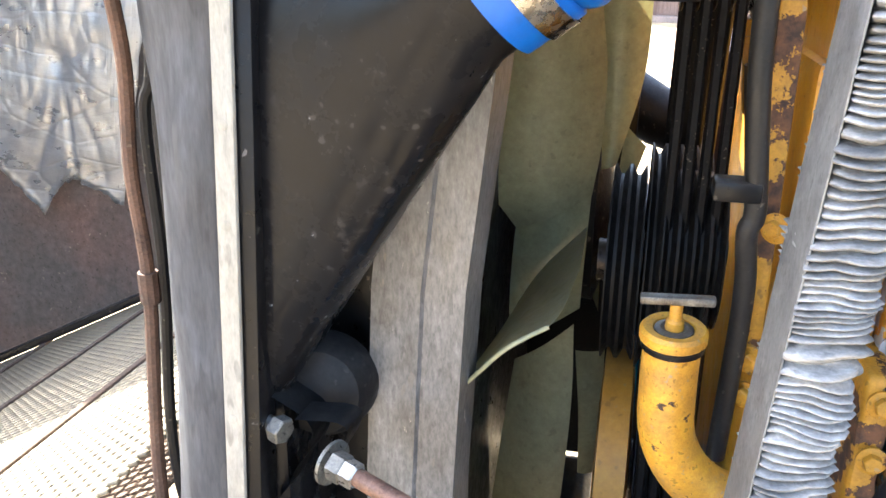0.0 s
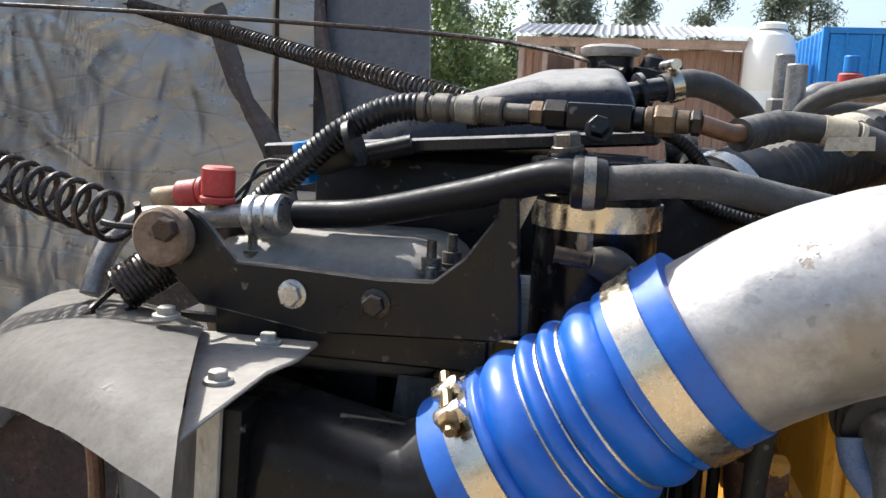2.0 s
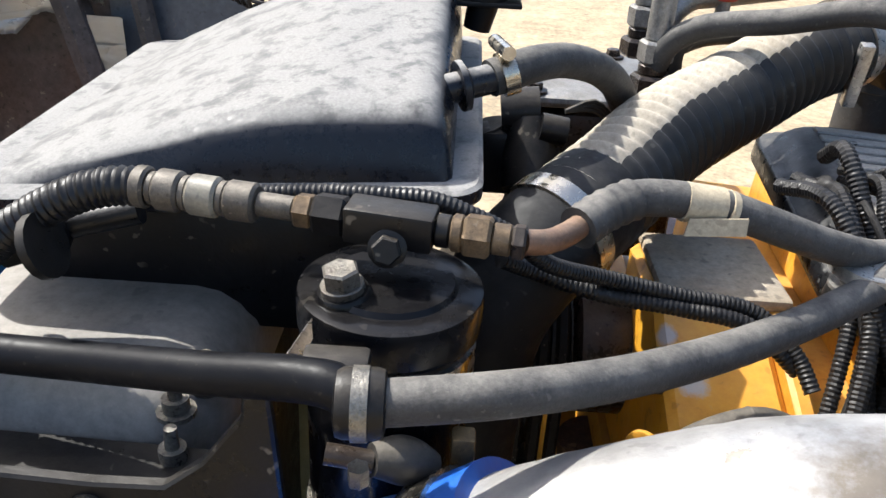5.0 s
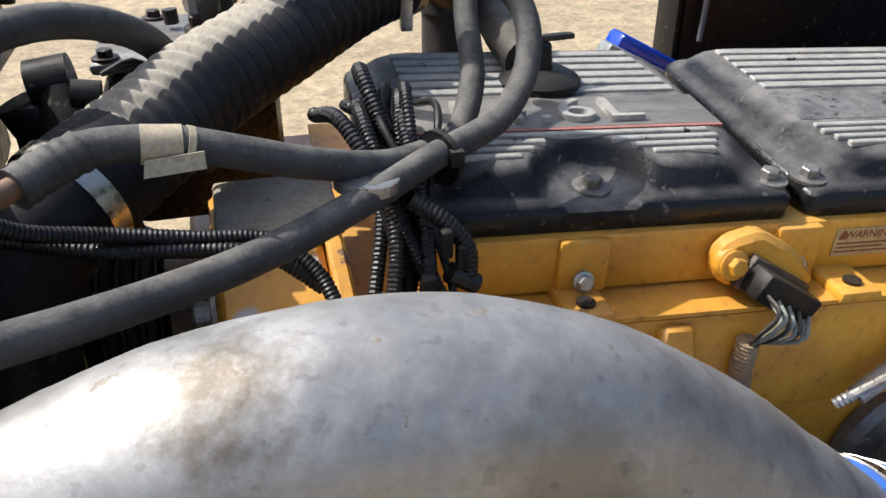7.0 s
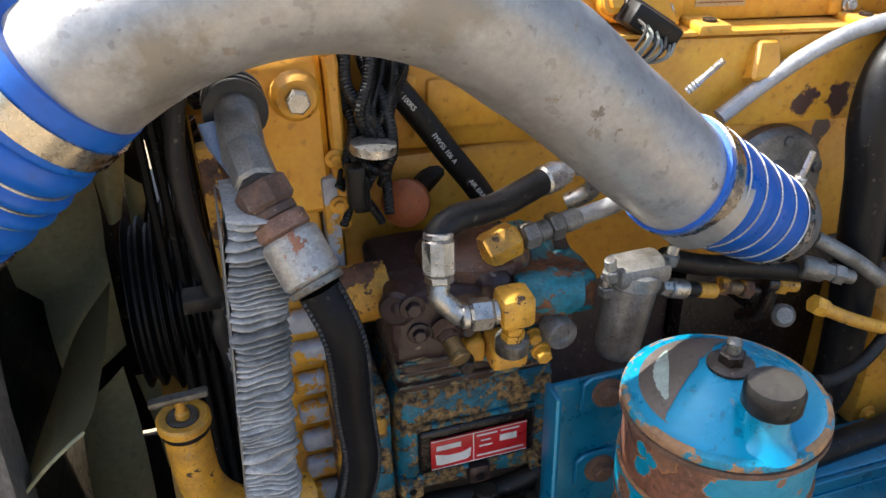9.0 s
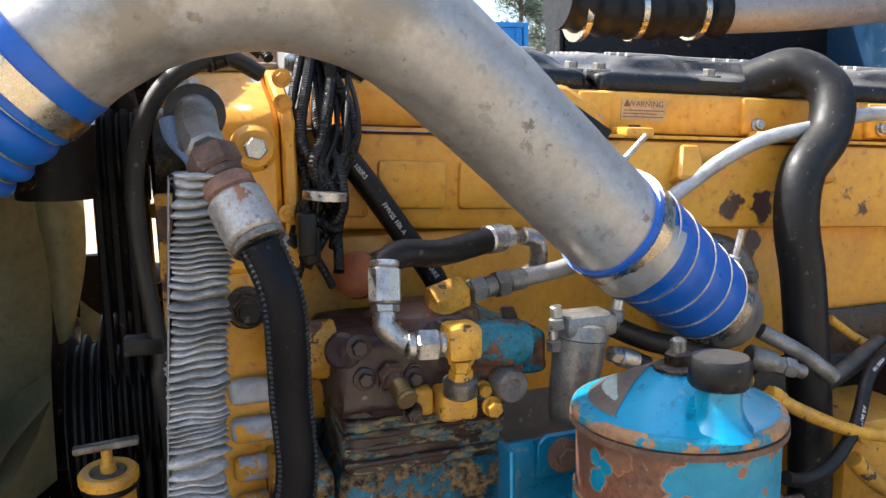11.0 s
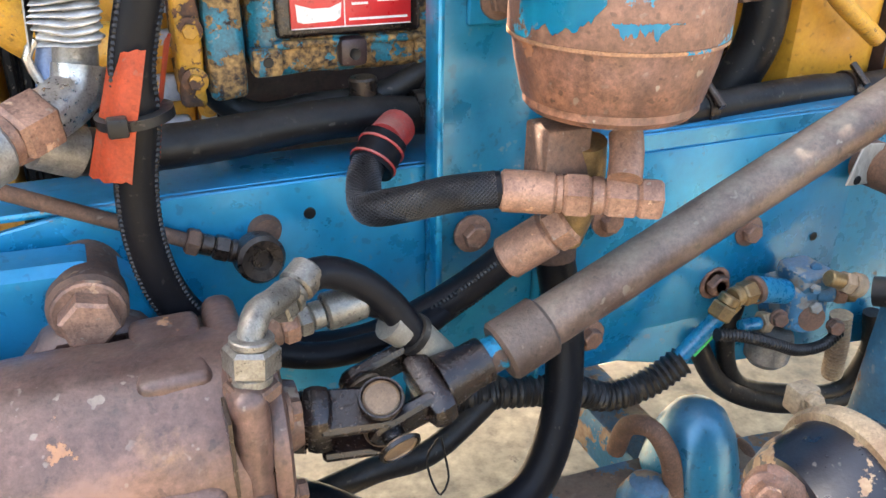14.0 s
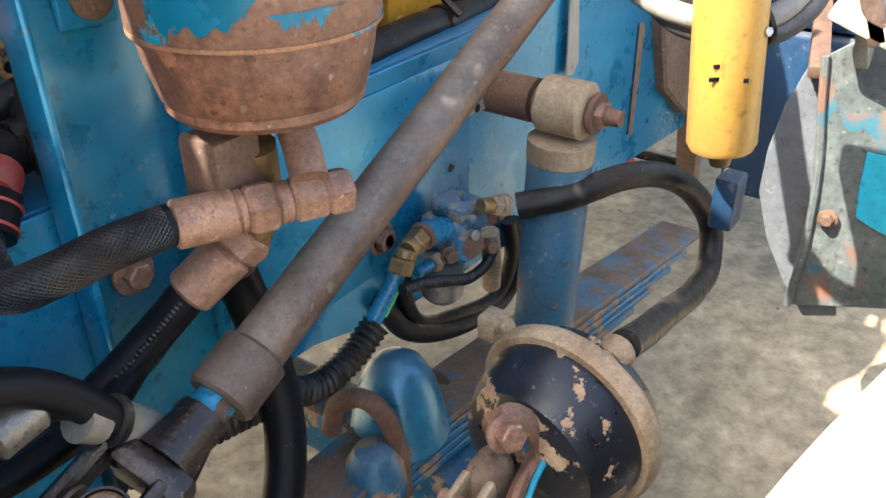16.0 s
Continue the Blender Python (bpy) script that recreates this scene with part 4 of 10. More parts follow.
def hood():
    h = thing("hood", (-1.3, HOOD_Y, 0.5), "grey truck hood tilted forward, lined inside with torn silver foil", "hood")
    # side wall, a curved sheet
    bm = bmesh.new()
    nx, nz = 28, 24
    g = []
    for i in range(nx + 1):
        row = []
        for j in range(nz + 1):
            x = -2.6 + (2.6 - 0.66) * i / nx
            zb = 0.60 + 0.5 * (x + 1.26)
            z = zb + (2.9 - zb) * j / nz
            row.append(bm.verts.new((x, HOOD_Y + 0.02 * noise.noise((x * 2, z * 2, 3)) + 0.05 * max(0, z - 2.0), z)))
        g.append(row)
    for i in range(nx):
        for j in range(nz):
            bm.faces.new((g[i][j], g[i + 1][j], g[i + 1][j + 1], g[i][j + 1]))
    bmesh.ops.solidify(bm, geom=bm.faces[:], thickness=-0.012)
    part("side_wall", bm, "fibre", h, "dark brown-grey fibreglass inner wall")
    # outer flange beyond the reinforcing ridge
    part("outer_panel", slab([(-0.68, 1.0), (-0.40, 1.15), (-0.42, 1.7), (-0.46, 2.9), (-0.68, 2.9)], -0.012, (0, HOOD_Y, 0), bevel=0.0), "hoodgrey", h, "plain blue-grey hood panel")
    part("ridge", tube([(-0.50, HOOD_Y - 0.03, 0.9), (-0.6, 1.83, 1.491), (-0.628, 1.83, 1.697), (-0.666, 1.83, 1.863), (-0.76, HOOD_Y - 0.03, 2.9)], 0.02, 8, 0.05), "fibre", h)
    part("ridge", tube([(-0.703, 1.83, 1.374), (-0.763, 1.83, 1.606), (-0.849, 1.83, 1.758), (-0.893, 1.83, 1.883), (-0.906, 1.83, 1.914)], 0.035, 8, 0.05, wide=1.0), "fibre", h, "rust-brown bare reinforcing rib")
    # top of the hood beyond, standing upright ahead of the grille
    part("top_panel", slab([(0.1, 0.0), (HOOD_Y, 0.0), (HOOD_Y, 2.6), (0.1, 2.6)], 0.015, (-2.62, 0, 0.1), (0, 1, 0), (0, 0, 1), 0.0), "fibre", h)

    # foil, a crinkled sheet with a torn lower edge
    DIMPLES = [(-1.62, 1.62, 9), (-1.20, 1.50, 7), (-1.95, 1.35, 8), (-1.40, 1.95, 8), (-1.0, 1.85, 6), (-2.2, 1.8, 7), (-1.42, 1.22, 9), (-1.75, 2.2, 8)]

    def foil(name, outline_low, x0, x1, ztop, seed):
        rnd = random.Random(seed)
        bm = bmesh.new()
        n, m = 200, 100
        cols = []
        for i in range(n + 1):
            x = x0 + (x1 - x0) * i / n
            for (xa, za), (xb, zb) in zip(outline_low, outline_low[1:]):
                if xa <= x <= xb:
                    zl = za + (zb - za) * (x - xa) / (xb - xa)
            zl += 0.025 * noise.noise((x * 22, seed, 0)) + 0.014 * noise.noise((x * 70, seed, 5))
            col = []
            for j in range(m + 1):
                z = zl + (ztop - zl) * j / m
                d = 0.012 * noise.noise((x * 5, z * 5, seed)) + 0.006 * noise.ridged_multi_fractal((x * 7 + z * 2, z * 10, seed), 1.0, 2.0, 3, 1.0, 2.0)
                d *= 0.5
                for cx, cz, k in DIMPLES:
                    r = math.hypot(x - cx, z - cz)
                    a = math.atan2(z - cz, x - cx) * k / math.pi + 0.8 * noise.noise((x * 5, z * 5, cx))
                    d += 0.010 * min(r, 0.12) / 0.12 * max(0.0, 1 - r / 0.42) * min(1.0, abs((a % 1.0) - 0.5) * 7) - 0.012 * math.exp(-(r / 0.03) ** 2)
                if j == 0:
                    d += 0.01 * rnd.random()
                col.append(bm.verts.new((x, HOOD_Y - 0.045 - d, z)))
            cols.append(col)
        for i in range(n):
            for j in range(m):
                bm.faces.new((cols[i][j], cols[i + 1][j], cols[i + 1][j + 1], cols[i][j + 1]))
        bmesh.ops.solidify(bm, geom=bm.faces[:], thickness=-0.003)
        return part(name, bm, "foil", h, "crinkled torn silver foil insulation", angle=1.2)

    foil("foil_lining", [(-2.6, 1.15), (-1.86, 1.02), (-1.642, 0.925), (-1.53, 0.815), (-1.432, 0.924), (-1.282, 0.858), (-1.17, 1.277), (-0.925, 1.317), (-0.888, 1.463), (-0.754, 1.528)], -2.55, (-0.76, 1.528)[0], 2.9, 1.0)
    foil("foil_patch", [(-0.757, 1.588), (-0.668, 1.53)], (-0.751, 1.589)[0], (-0.671, 1.53)[0], 2.8, 4.0)
    foil("foil_patch", [(-0.711, 1.382), (-0.636, 1.375)], (-0.706, 1.389)[0], (-0.639, 1.381)[0], (-0.669, 1.518)[1], 7.0)
    part("lower_flange", bar((-2.5, HOOD_Y - 0.03, 0.60 - 0.62), (-0.5, HOOD_Y - 0.03, 0.98), 0.05, 0.02), "blackpaint", h)
    # grille screen, now lying under the tilted hood
    scr = part("grille_frame", slab([(0.1, 0.0), (HOOD_Y, 0.0), (HOOD_Y, 0.02), (0.1, 0.02)], 0.02, (-2.5, 0, -0.01), (0, 1, 0), (0, 0, 1), 0), "blackpaint", h)
    wires = bmesh.new()
    def gz(x):
        return 0.58 + 0.5 * (x + 1.26)
    step = 0.017
    y = -0.55
    while y < HOOD_Y - 0.03:
        bar((-2.3, y, gz(-2.3)), (-0.47, y, gz(-0.47)), 0.0066, 0.005, 0.0, bm=wires)
        y += step
    x = -2.3
    while x < -0.47:
        bar((x, -0.55, gz(x)), (x, HOOD_Y - 0.03, gz(x)), 0.0066, 0.005, 0.0, bm=wires)
        x += step * 1.15
    tagged(part("wire_screen", wires, "screen", h, "tan wire insect screen", angle=3.2), kind="stuff")
    # added panel: stands for the shade seen through the screen's gaps
    part("grille_backing", bar((-2.3, 0.64, gz(-2.3) - 0.07), (-0.48, 0.64, gz(-0.48) - 0.07), 2.38, 0.006, 0.001), "mud", h, "added brown panel that darkens the screen's gaps")
    for x in (-2.05, -1.60, -1.15, -0.77):
        part("screen_bar", bar((x, -0.55, gz(x) + 0.006), (x, HOOD_Y - 0.03, gz(x) + 0.006), 0.010, 0.008, 0.002), "mud", h)


hood()


def helix(a, b, r, wire, turns, sides=8, bm=None):
    a, b = V(a), V(b)
    m = frame_of(b - a)
    l = (b - a).length
    n = int(turns * 16)
    pts = [a + m @ Vector((math.cos(i / 16 * 2 * math.pi) * r, math.sin(i / 16 * 2 * math.pi) * r, l * i / n)) for i in range(n + 1)]
    return tube(pts, wire, sides, smooth=False, bm=bm)


# hood springs and cable
def coil_spring(a, b, r, wire, turns, label):
    """A tension spring: its coil and the two hooked wire ends."""
    sp = thing("hood_spring", a, label, "spring")
    part("coil", helix(a, b, r, wire, turns), "darksteel", sp)
    for p, d in ((V(a), (V(a) - V(b)).normalized()), (V(b), (V(b) - V(a)).normalized())):
        side = d.cross(Vector((0, 0, 1))).normalized()
        part("hook", tube([tuple(p + side * r), tuple(p + side * r * 0.8 + d * r * 0.5), tuple(p + d * r * 1.2), tuple(p + d * r * 1.9 - side * r * 0.5), tuple(p + d * r * 1.3 - side * r * 0.95)], wire, 8, 0.002), "darksteel", sp, "hooked wire end")


coil_spring((-0.564, 0.66, 1.648), (-0.363, 0.6, 1.611), 0.0165, 0.0025, 12, "dark coil spring of the hood latch")
coil_spring((-0.972, 1.6, 1.887), (-0.201, 1.1, 1.713), 0.0128, 0.0022, 92, "long brown coil spring between hood and radiator")
coil_spring((-0.339, 0.62, 1.58), (-0.367, 0.6, 1.559), 0.015, 0.0025, 11, "short tight coil spring under the bracket")
hose_thing("hood_cable", [(-1.094, 1.2, 1.838), (-0.654, 1.18, 1.822), (-0.16, 1.12, 1.788), (-0.019, 1, 1.75)], 0.0032, "darksteel", "thin dark steel cable stretched over the radiator", "cable", 8, 0.05)

# ---------------------------------------------------------------- radiator and coolers


def loft(rings, bm=None):
    bm = bm or bmesh.new()
    vs = [[bm.verts.new(p) for p in r] for r in rings]
    n = len(vs[0])
    for u, w in zip(vs, vs[1:]):
        for k in range(n):
            bm.faces.new((u[k], u[(k + 1) % n], w[(k + 1) % n], w[k]))
    bm.faces.new(vs[0][::-1])
    bm.faces.new(vs[-1])
    bmesh.ops.recalc_face_normals(bm, faces=bm.faces[:])
    return bm


NECK, NECK_AX = Vector((-0.100, 0.578, 1.462)), Vector((0.80, -0.02, 0.60)).normalized()


def charge_air_cooler():
    c = thing("charge_air_cooler", (-0.28, 0.62, 0.7), "black charge air cooler with a funnel-shaped side tank", "cooler")
    part("side_tank", box((-0.315, 0.585, 0.70), (-0.262, 0.70, 1.498), 0.012), "cac", c)
    m = frame_of(NECK_AX)
    rings = []
    for i in range(13):
        u = i / 12
        e = u * u * (3 - 2 * u)
        ring = []
        for k in range(32):
            a = 2 * math.pi * k / 32
            ca, sa = math.cos(a), math.sin(a)
            n = 2 + 3 * (1 - u)
            q = (abs(ca) ** n + abs(sa) ** n) ** (-1 / n)
            wide = Vector((-0.275, 0.62 + 0.052 * q * ca, 1.303 + 0.195 * q * sa))
            up = (Vector((0, 0, 1)) - NECK_AX * NECK_AX.z).normalized()
            side = up.cross(NECK_AX)
            if side.y < 0:
                side = -side
            circ = NECK - NECK_AX * 0.02 + (side * ca + up * sa) * 0.053
            ring.append(wide.lerp(circ, e ** 0.8))
        rings.append(ring)
    neck_end = [p + NECK_AX * 0.035 for p in rings[-1]]
    part("funnel", loft(rings + [neck_end]), "cac", c, "smooth black cast funnel", angle=1.0)
    core = part("core", box((-0.42, 0.70, 0.70), (-0.31, 1.32, 1.50), 0.004), "blackpaint", c)
    for k in range(60):
        part("fin_tube", box((-0.424, 0.705, 0.715 + k * 0.013), (-0.306, 1.315, 0.720 + k * 0.013), 0.0), "blackpaint", core)
    part("core_side", box((-0.43, 0.692, 0.66), (-0.305, 0.699, 1.505), 0.001), "blackpaint", c)
    part("side_strip", box((-0.280, 0.545, 0.66), (-0.2635, 0.551, 1.505), 0.002), "strip", c, "pale aluminium edge strip with rivets")
    for z in (0.95, 1.12, 1.285, 1.36, 1.46):
        part("rivet", lathe((-0.272, 0.5455, z), (0, -1, 0), [(0, 0.0042), (0.0008, 0.004), (0.0012, 0.002)], 12), "strip", c)
    part("edge_flange", box((-0.315, 0.553, 0.66), (-0.252, 0.585, 1.50), 0.004), "blackpaint", c)
    lean = Matrix(((1, 0, 0.055, -1.445 * 0.055), (0, 1, 0, 0), (0, 0, 1, 0), (0, 0, 0, 1)))
    for ob in c.children:
        if ob.name.split(".")[0] in ("side_strip", "rivet", "edge_flange"):
            ob.data.transform(lean)


charge_air_cooler()


def rubber_flap():
    bm = bmesh.new()
    n, m = 46, 12
    g = []
    for j in range(n + 1):
        z = 0.62 + (1.50 - 0.62) * j / n
        row = []
        for i in range(m + 1):
            u = i / m
            w = 0.058 + 0.010 * math.exp(-((z - 1.43) / 0.08) ** 2) + 0.004 * math.sin(z * 9.0)
            x = -0.281 + (z - 1.445) * 0.055 - w * u
            y = 0.551 + 0.020 * u * u - 0.014 * math.sin(u * 3.1) * (0.6 + 0.6 * math.sin(z * 5 + 1)) + 0.008 * noise.noise((z * 9, u * 2, 0))
            row.append(bm.verts.new((x, y, z)))
        g.append(row)
    for j in range(n):
        for i in range(m):
            bm.faces.new((g[j][i], g[j][i + 1], g[j + 1][i + 1], g[j + 1][i]))
    bmesh.ops.solidify(bm, geom=bm.faces[:], thickness=0.004)
    solo("air_seal_flap", bm, "flap", "wavy grey rubber air seal along the cooler's edge", "seal")


rubber_flap()
hose_thing("prop_rod", [(-0.417, 0.64, 1.495), (-0.422, 0.64, 1.473), (-0.416, 0.64, 1.39), (-0.422, 0.64, 1.295), (-0.418, 0.64, 1.194), (-0.426, 0.63, 0.972), (-0.405, 0.62, 0.75)], 0.0065, "rust", "thin brown steel rod beside the cooler", "rod", 10)
hose_thing("drain_tube", [(-0.399, 0.66, 1.506), (-0.406, 0.66, 1.37), (-0.414, 0.66, 1.352), (-0.415, 0.66, 1.193), (-0.418, 0.65, 0.966), (-0.36, 0.65, 0.75)], 0.0055, "hose", "thin black tube hanging beside the cooler", "tube", 10)
solo("rod_sleeve", tube([(-0.418, 0.64, 1.199), (-0.418, 0.64, 1.169)], 0.0095, 10, 0.05), "rust", "brown sleeve on the thin rod", "sleeve")
part("rod_bracket", slab([(-0.428, 1.494), (-0.391, 1.498), (-0.389, 1.481), (-0.425, 1.467)], 0.004, (0, 0.652, 0), bevel=0.001), "blackpaint", thing("rod_guide", (-0.411, 0.65, 1.482), "small black bracket guiding the thin rod", "bracket"))


def galvanised_channel():
    bm = bmesh.new()
    prof = [(-0.215, 0.700), (-0.208, 0.656), (-0.163, 0.655), (-0.160, 0.659), (-0.124, 0.659), (-0.118, 0.700)]
    rows = []
    for z, k in ((0.55, -0.012), (1.0, -0.009), (1.2, 0.0), (1.40, 0.022), (1.50, 0.036)):
        rows.append([(x + k, y, z) for x, y in prof] + [(x + k, y + 0.003, z) for x, y in prof[::-1]])
    loft(rows, bm)
    t = thing("radiator_side_channel", (-0.16, 0.68, 0.55), "galvanised pressed-steel channel at the radiator's side", "channel")
    part("channel", bm, "galv", t)
    for q in ((-0.174, 0.663, 1.23), (-0.187, 0.663, 1.085), (-0.17, 0.663, 1.233)):
        part("rivet", lathe(q, (0, -1, 0), [(0, 0.0035), (0.002, 0.0035), (0.003, 0.002)], 10), "steel", t)


galvanised_channel()


def radiator():
    r = thing("radiator", (-0.22, 1.0, 0.6), "large dark truck radiator with a dusty top tank", "radiator")
    part("core", box((-0.30, 0.70, 0.62), (-0.20, 1.32, 1.50), 0.004), "blackpaint", r)
    bm = box((-0.34, 0.645, 1.49), (-0.13, 1.33, 1.598), 0.04, segs=4)
    part("top_tank", bm, "beige", r, "dusty rounded top tank")
    part("shroud", box((-0.197, 0.70, 0.64), (-0.15, 1.32, 1.49), 0.02), "plastic", r, "black fan shroud")
    # two dark panels added to fill gaps that should look black
    part("shroud_side", box((-0.20, 1.325, 0.62), (0.004, 1.345, 1.30), 0.006), "mountrubber", r)
    part("shroud_top", box((-0.148, 0.93, 1.459), (-0.035, 1.30, 1.466), 0.002), "mountrubber", r)
    part("lower_tank", box((-0.34, 0.70, 0.44), (-0.02, 1.345, 0.615), 0.03, segs=3), "mountrubber", r, "black lower tank")
    part("seam", tube([(-0.34, 0.641, 1.535), (-0.13, 0.641, 1.535)], 0.004, 8, 0.1), "blackpaint", r)
    for q in ((-0.139, 0.677, 1.592), (-0.146, 0.634, 1.574), (-0.150, 0.655, 1.59), (-0.291, 0.66, 1.585)):
        s = part("stud", lathe(V(q) - Vector((0, 0, 0.01)), (0, 0, 1), [(0, 0.011), (0.003, 0.011), (0.003, 0.0075), (0.011, 0.0075), (0.011, 0.004), (0.024, 0.0035)], 12), "dullzinc", r)


radiator()


def radiator_bracket():
    b = thing("radiator_bracket", (-0.2, 0.6, 1.5), "black bent steel bracket bolted to the radiator", "bracket")
    out = [(-0.335, 1.614), (-0.309, 1.624), (-0.298, 1.617), (-0.274, 1.589), (-0.231, 1.588), (-0.172, 1.585), (-0.136, 1.586), (-0.116, 1.603), (-0.096, 1.631), (-0.095, 1.644), (-0.083, 1.645), (-0.077, 1.555), (-0.093, 1.549), (-0.216, 1.544), (-0.301, 1.557), (-0.332, 1.589)]
    part("plate", slab(out[::-1], 0.008, (0, 0.602, 0), bevel=0.0015), "blackpaint", b)
    part("rear_plate", slab([(-0.30, 1.52), (-0.10, 1.52), (-0.10, 1.566), (-0.30, 1.572)], 0.03, (0, 0.645, 0), bevel=0.002), "blackpaint", b)
    part("bolt", bolt((-0.232, 0.594, 1.57), (0, -1, 0), 0.0078, washer=1.3), "steel", b, "bright zinc bolt")
    part("bolt", bolt((-0.174, 0.594, 1.568), (0, -1, 0), 0.0075, washer=1.4), "darksteel", b)
    part("pivot_bolt", bolt((-0.314, 0.579, 1.611), (0, -1, 0), 0.0085, washer=0), "darksteel", b)
    part("pivot_washer", lathe((-0.323, 0.596, 1.604), (0, -1, 0), [(0, 0.019), (0.003, 0.0205), (0.014, 0.0205), (0.017, 0.018), (0.017, 0.010)], 28), "mud", b, "brown rubber-faced pivot washer")
    part("foot", box((-0.30, 0.555, 1.512), (-0.245, 0.62, 1.518), 0.001), "blackpaint", b)
    part("lower_bolt", bolt((-0.275, 0.57, 1.515), (0, 0, 1), 0.010, washer=1.5), "strip", b)


radiator_bracket()


def deflector():
    bm = bmesh.new()
    n, m = 26, 14
    g = []
    c00, c10, c11, c01 = V((-0.473, 0.549, 1.495)), V((-0.205, 0.387, 1.532)), V((-0.305, 0.612, 1.537)), V((-0.495, 0.728, 1.525))
    for i in range(n + 1):
        row = []
        for j in range(m + 1):
            u, w = i / n, j / m
            p = (c00 * (1 - u) + c10 * u) * (1 - w) + (c01 * (1 - u) + c11 * u) * w
            p = p + Vector((0, 0, 0.014 * math.sin(w * 3.14) + 0.016 * math.sin(u * 3.14) * (1 - 0.6 * w) + 0.002 * noise.noise((p.x * 25, p.y * 25, 0))))
            if w < 0.12:
                p.z -= 0.012 * (0.12 - w) / 0.12
            row.append(bm.verts.new(p))
        g.append(row)
    for i in range(n):
        for j in range(m):
            bm.faces.new((g[i][j], g[i + 1][j], g[i + 1][j + 1], g[i][j + 1]))
    bmesh.ops.solidify(bm, geom=bm.faces[:], thickness=0.004)
    t = thing("air_deflector", (-0.3, 0.6, 1.53), "dusty curved grey sheet deflector beside the radiator", "deflector")
    part("sheet", bm, "beige", t)
    part("side_sheet", slab([(-0.312, 0.615), (-0.226, 0.632), (-0.22, 0.611), (-0.219, 0.574), (-0.227, 0.542), (-0.225, 0.43)][::-1], 0.003, (0, 0, 1.529), (1, 0, 0), (0, 1, 0), 0.001), "beige", t, "flat dusty sheet beyond the fold")
    for q in ((-0.246, 0.513, 1.533), (-0.252, 0.600, 1.533), (-0.306, 0.560, 1.556)):
        part("screw", bolt(q, (0, 0, 1), 0.006, 0.005, 1.5), "strip", t)


deflector()


def surge_tank():
    t = thing("coolant_surge_tank", (-0.15, 0.9, 1.65), "large dusty black coolant tank with sloped top above the radiator", "tank")
    def floor_z(x):
        return 1.663 + (x + 0.305) * 0.078

    def round_up(d, r):
        """Height of a rounded shoulder at the distance d inside an edge."""
        u = max(0.0, min(1.0, d / r))
        return (1 - (1 - u) ** 2.6) ** (1 / 2.6)

    bm = bmesh.new()
    nx, ny = 70, 60
    g = []
    for i in range(nx + 1):
        x = -0.298 + 0.290 * i / nx
        row = []
        for j in range(ny + 1):
            y = 0.747 + 0.347 * j / ny
            lift = (0.043 + 0.034 * (y - 0.747) / 0.347) * (1 - (1 - min(1, (x + 0.298) / 0.20)) ** 1.3)
            lift *= round_up(y - 0.747, 0.034) * round_up(1.094 - y, 0.05) * round_up(-0.008 - x, 0.030) * round_up(x + 0.298, 0.02)
            row.append(bm.verts.new((x, y, floor_z(x) + lift + 0.0012 * noise.noise((x * 30, y * 30, 0)))))
        g.append(row)
    for i in range(nx):
        for j in range(ny):
            bm.faces.new((g[i][j], g[i + 1][j], g[i + 1][j + 1], g[i][j + 1]))
    part("tank_body", bm, "tank", t, angle=1.4)
    fl = bmesh.new()
    rings = []
    for dz in (-0.010, -0.008, 0.0, 0.002):
        e = 0.0 if dz in (-0.008, 0.0) else -0.003
        ring = []
        for cx, cy, a0 in ((-0.010, 0.750, 270), (-0.010, 1.092, 0), (-0.300, 1.092, 90), (-0.300, 0.750, 180)):
            for k in range(6):
                a = radians(a0 + 18 * k)
                x, y = cx + (0.020 + e) * math.cos(a), cy + (0.020 + e) * math.sin(a)
                ring.append((x, y, floor_z(x) + dz))
        rings.append(ring)
    loft(rings, fl)
    part("flange", fl, "tank", t)
    lo = bmesh.new()
    join(lo, box((-0.285, 0.760, 1.56), (-0.025, 1.08, 1.660), 0.02))
    part("lower_half", lo, "plastic", t)
    cap = V((-0.034, 1.045, 1.767))
    part("filler_neck", lathe((cap.x, cap.y, cap.z - 0.03), (0, 0, 1), [(0, 0.026), (0.03, 0.026)], 24), "blackpaint", t)
    bm = lathe((cap.x, cap.y, cap.z), (0, 0, 1), [(0, 0.031), (0.003, 0.034), (0.009, 0.034), (0.012, 0.029), (0.013, 0.02)], 28)
    part("cap", rough_up(bm, 0.002, 0.012), "beige", t, "worn pale filler cap")
    s = V((0.010, 1.03, 1.748))
    lev = part("level_sensor", lathe(s, (0.2, 0, 1), [(-0.035, 0.012), (-0.01, 0.014), (-0.01, 0.020), (0.004, 0.020), (0.006, 0.014), (0.018, 0.012), (0.022, 0.007)], 18), "plastic", t)
    part("sensor_plate", box((s.x - 0.045, s.y - 0.02, s.z - 0.012), (s.x + 0.03, s.y + 0.02, s.z - 0.008), 0.001), "plastic", t)
    part("sensor_plug", box((s.x + 0.012, s.y - 0.01, s.z - 0.006), (s.x + 0.034, s.y + 0.012, s.z + 0.012), 0.003), "plastic", t)
    o = V((-0.020, 0.826, 1.718))
    e = V((0.022, 0.841, 1.727))
    part("outlet", tube([tuple(o), tuple(e)], 0.010, 14, 0.02), "tank", t)
    part("outlet_flange", lathe(o + (e - o) * 0.28, e - o, [(0, 0.017), (0.004, 0.017), (0.007, 0.011)], 20), "tank", t)


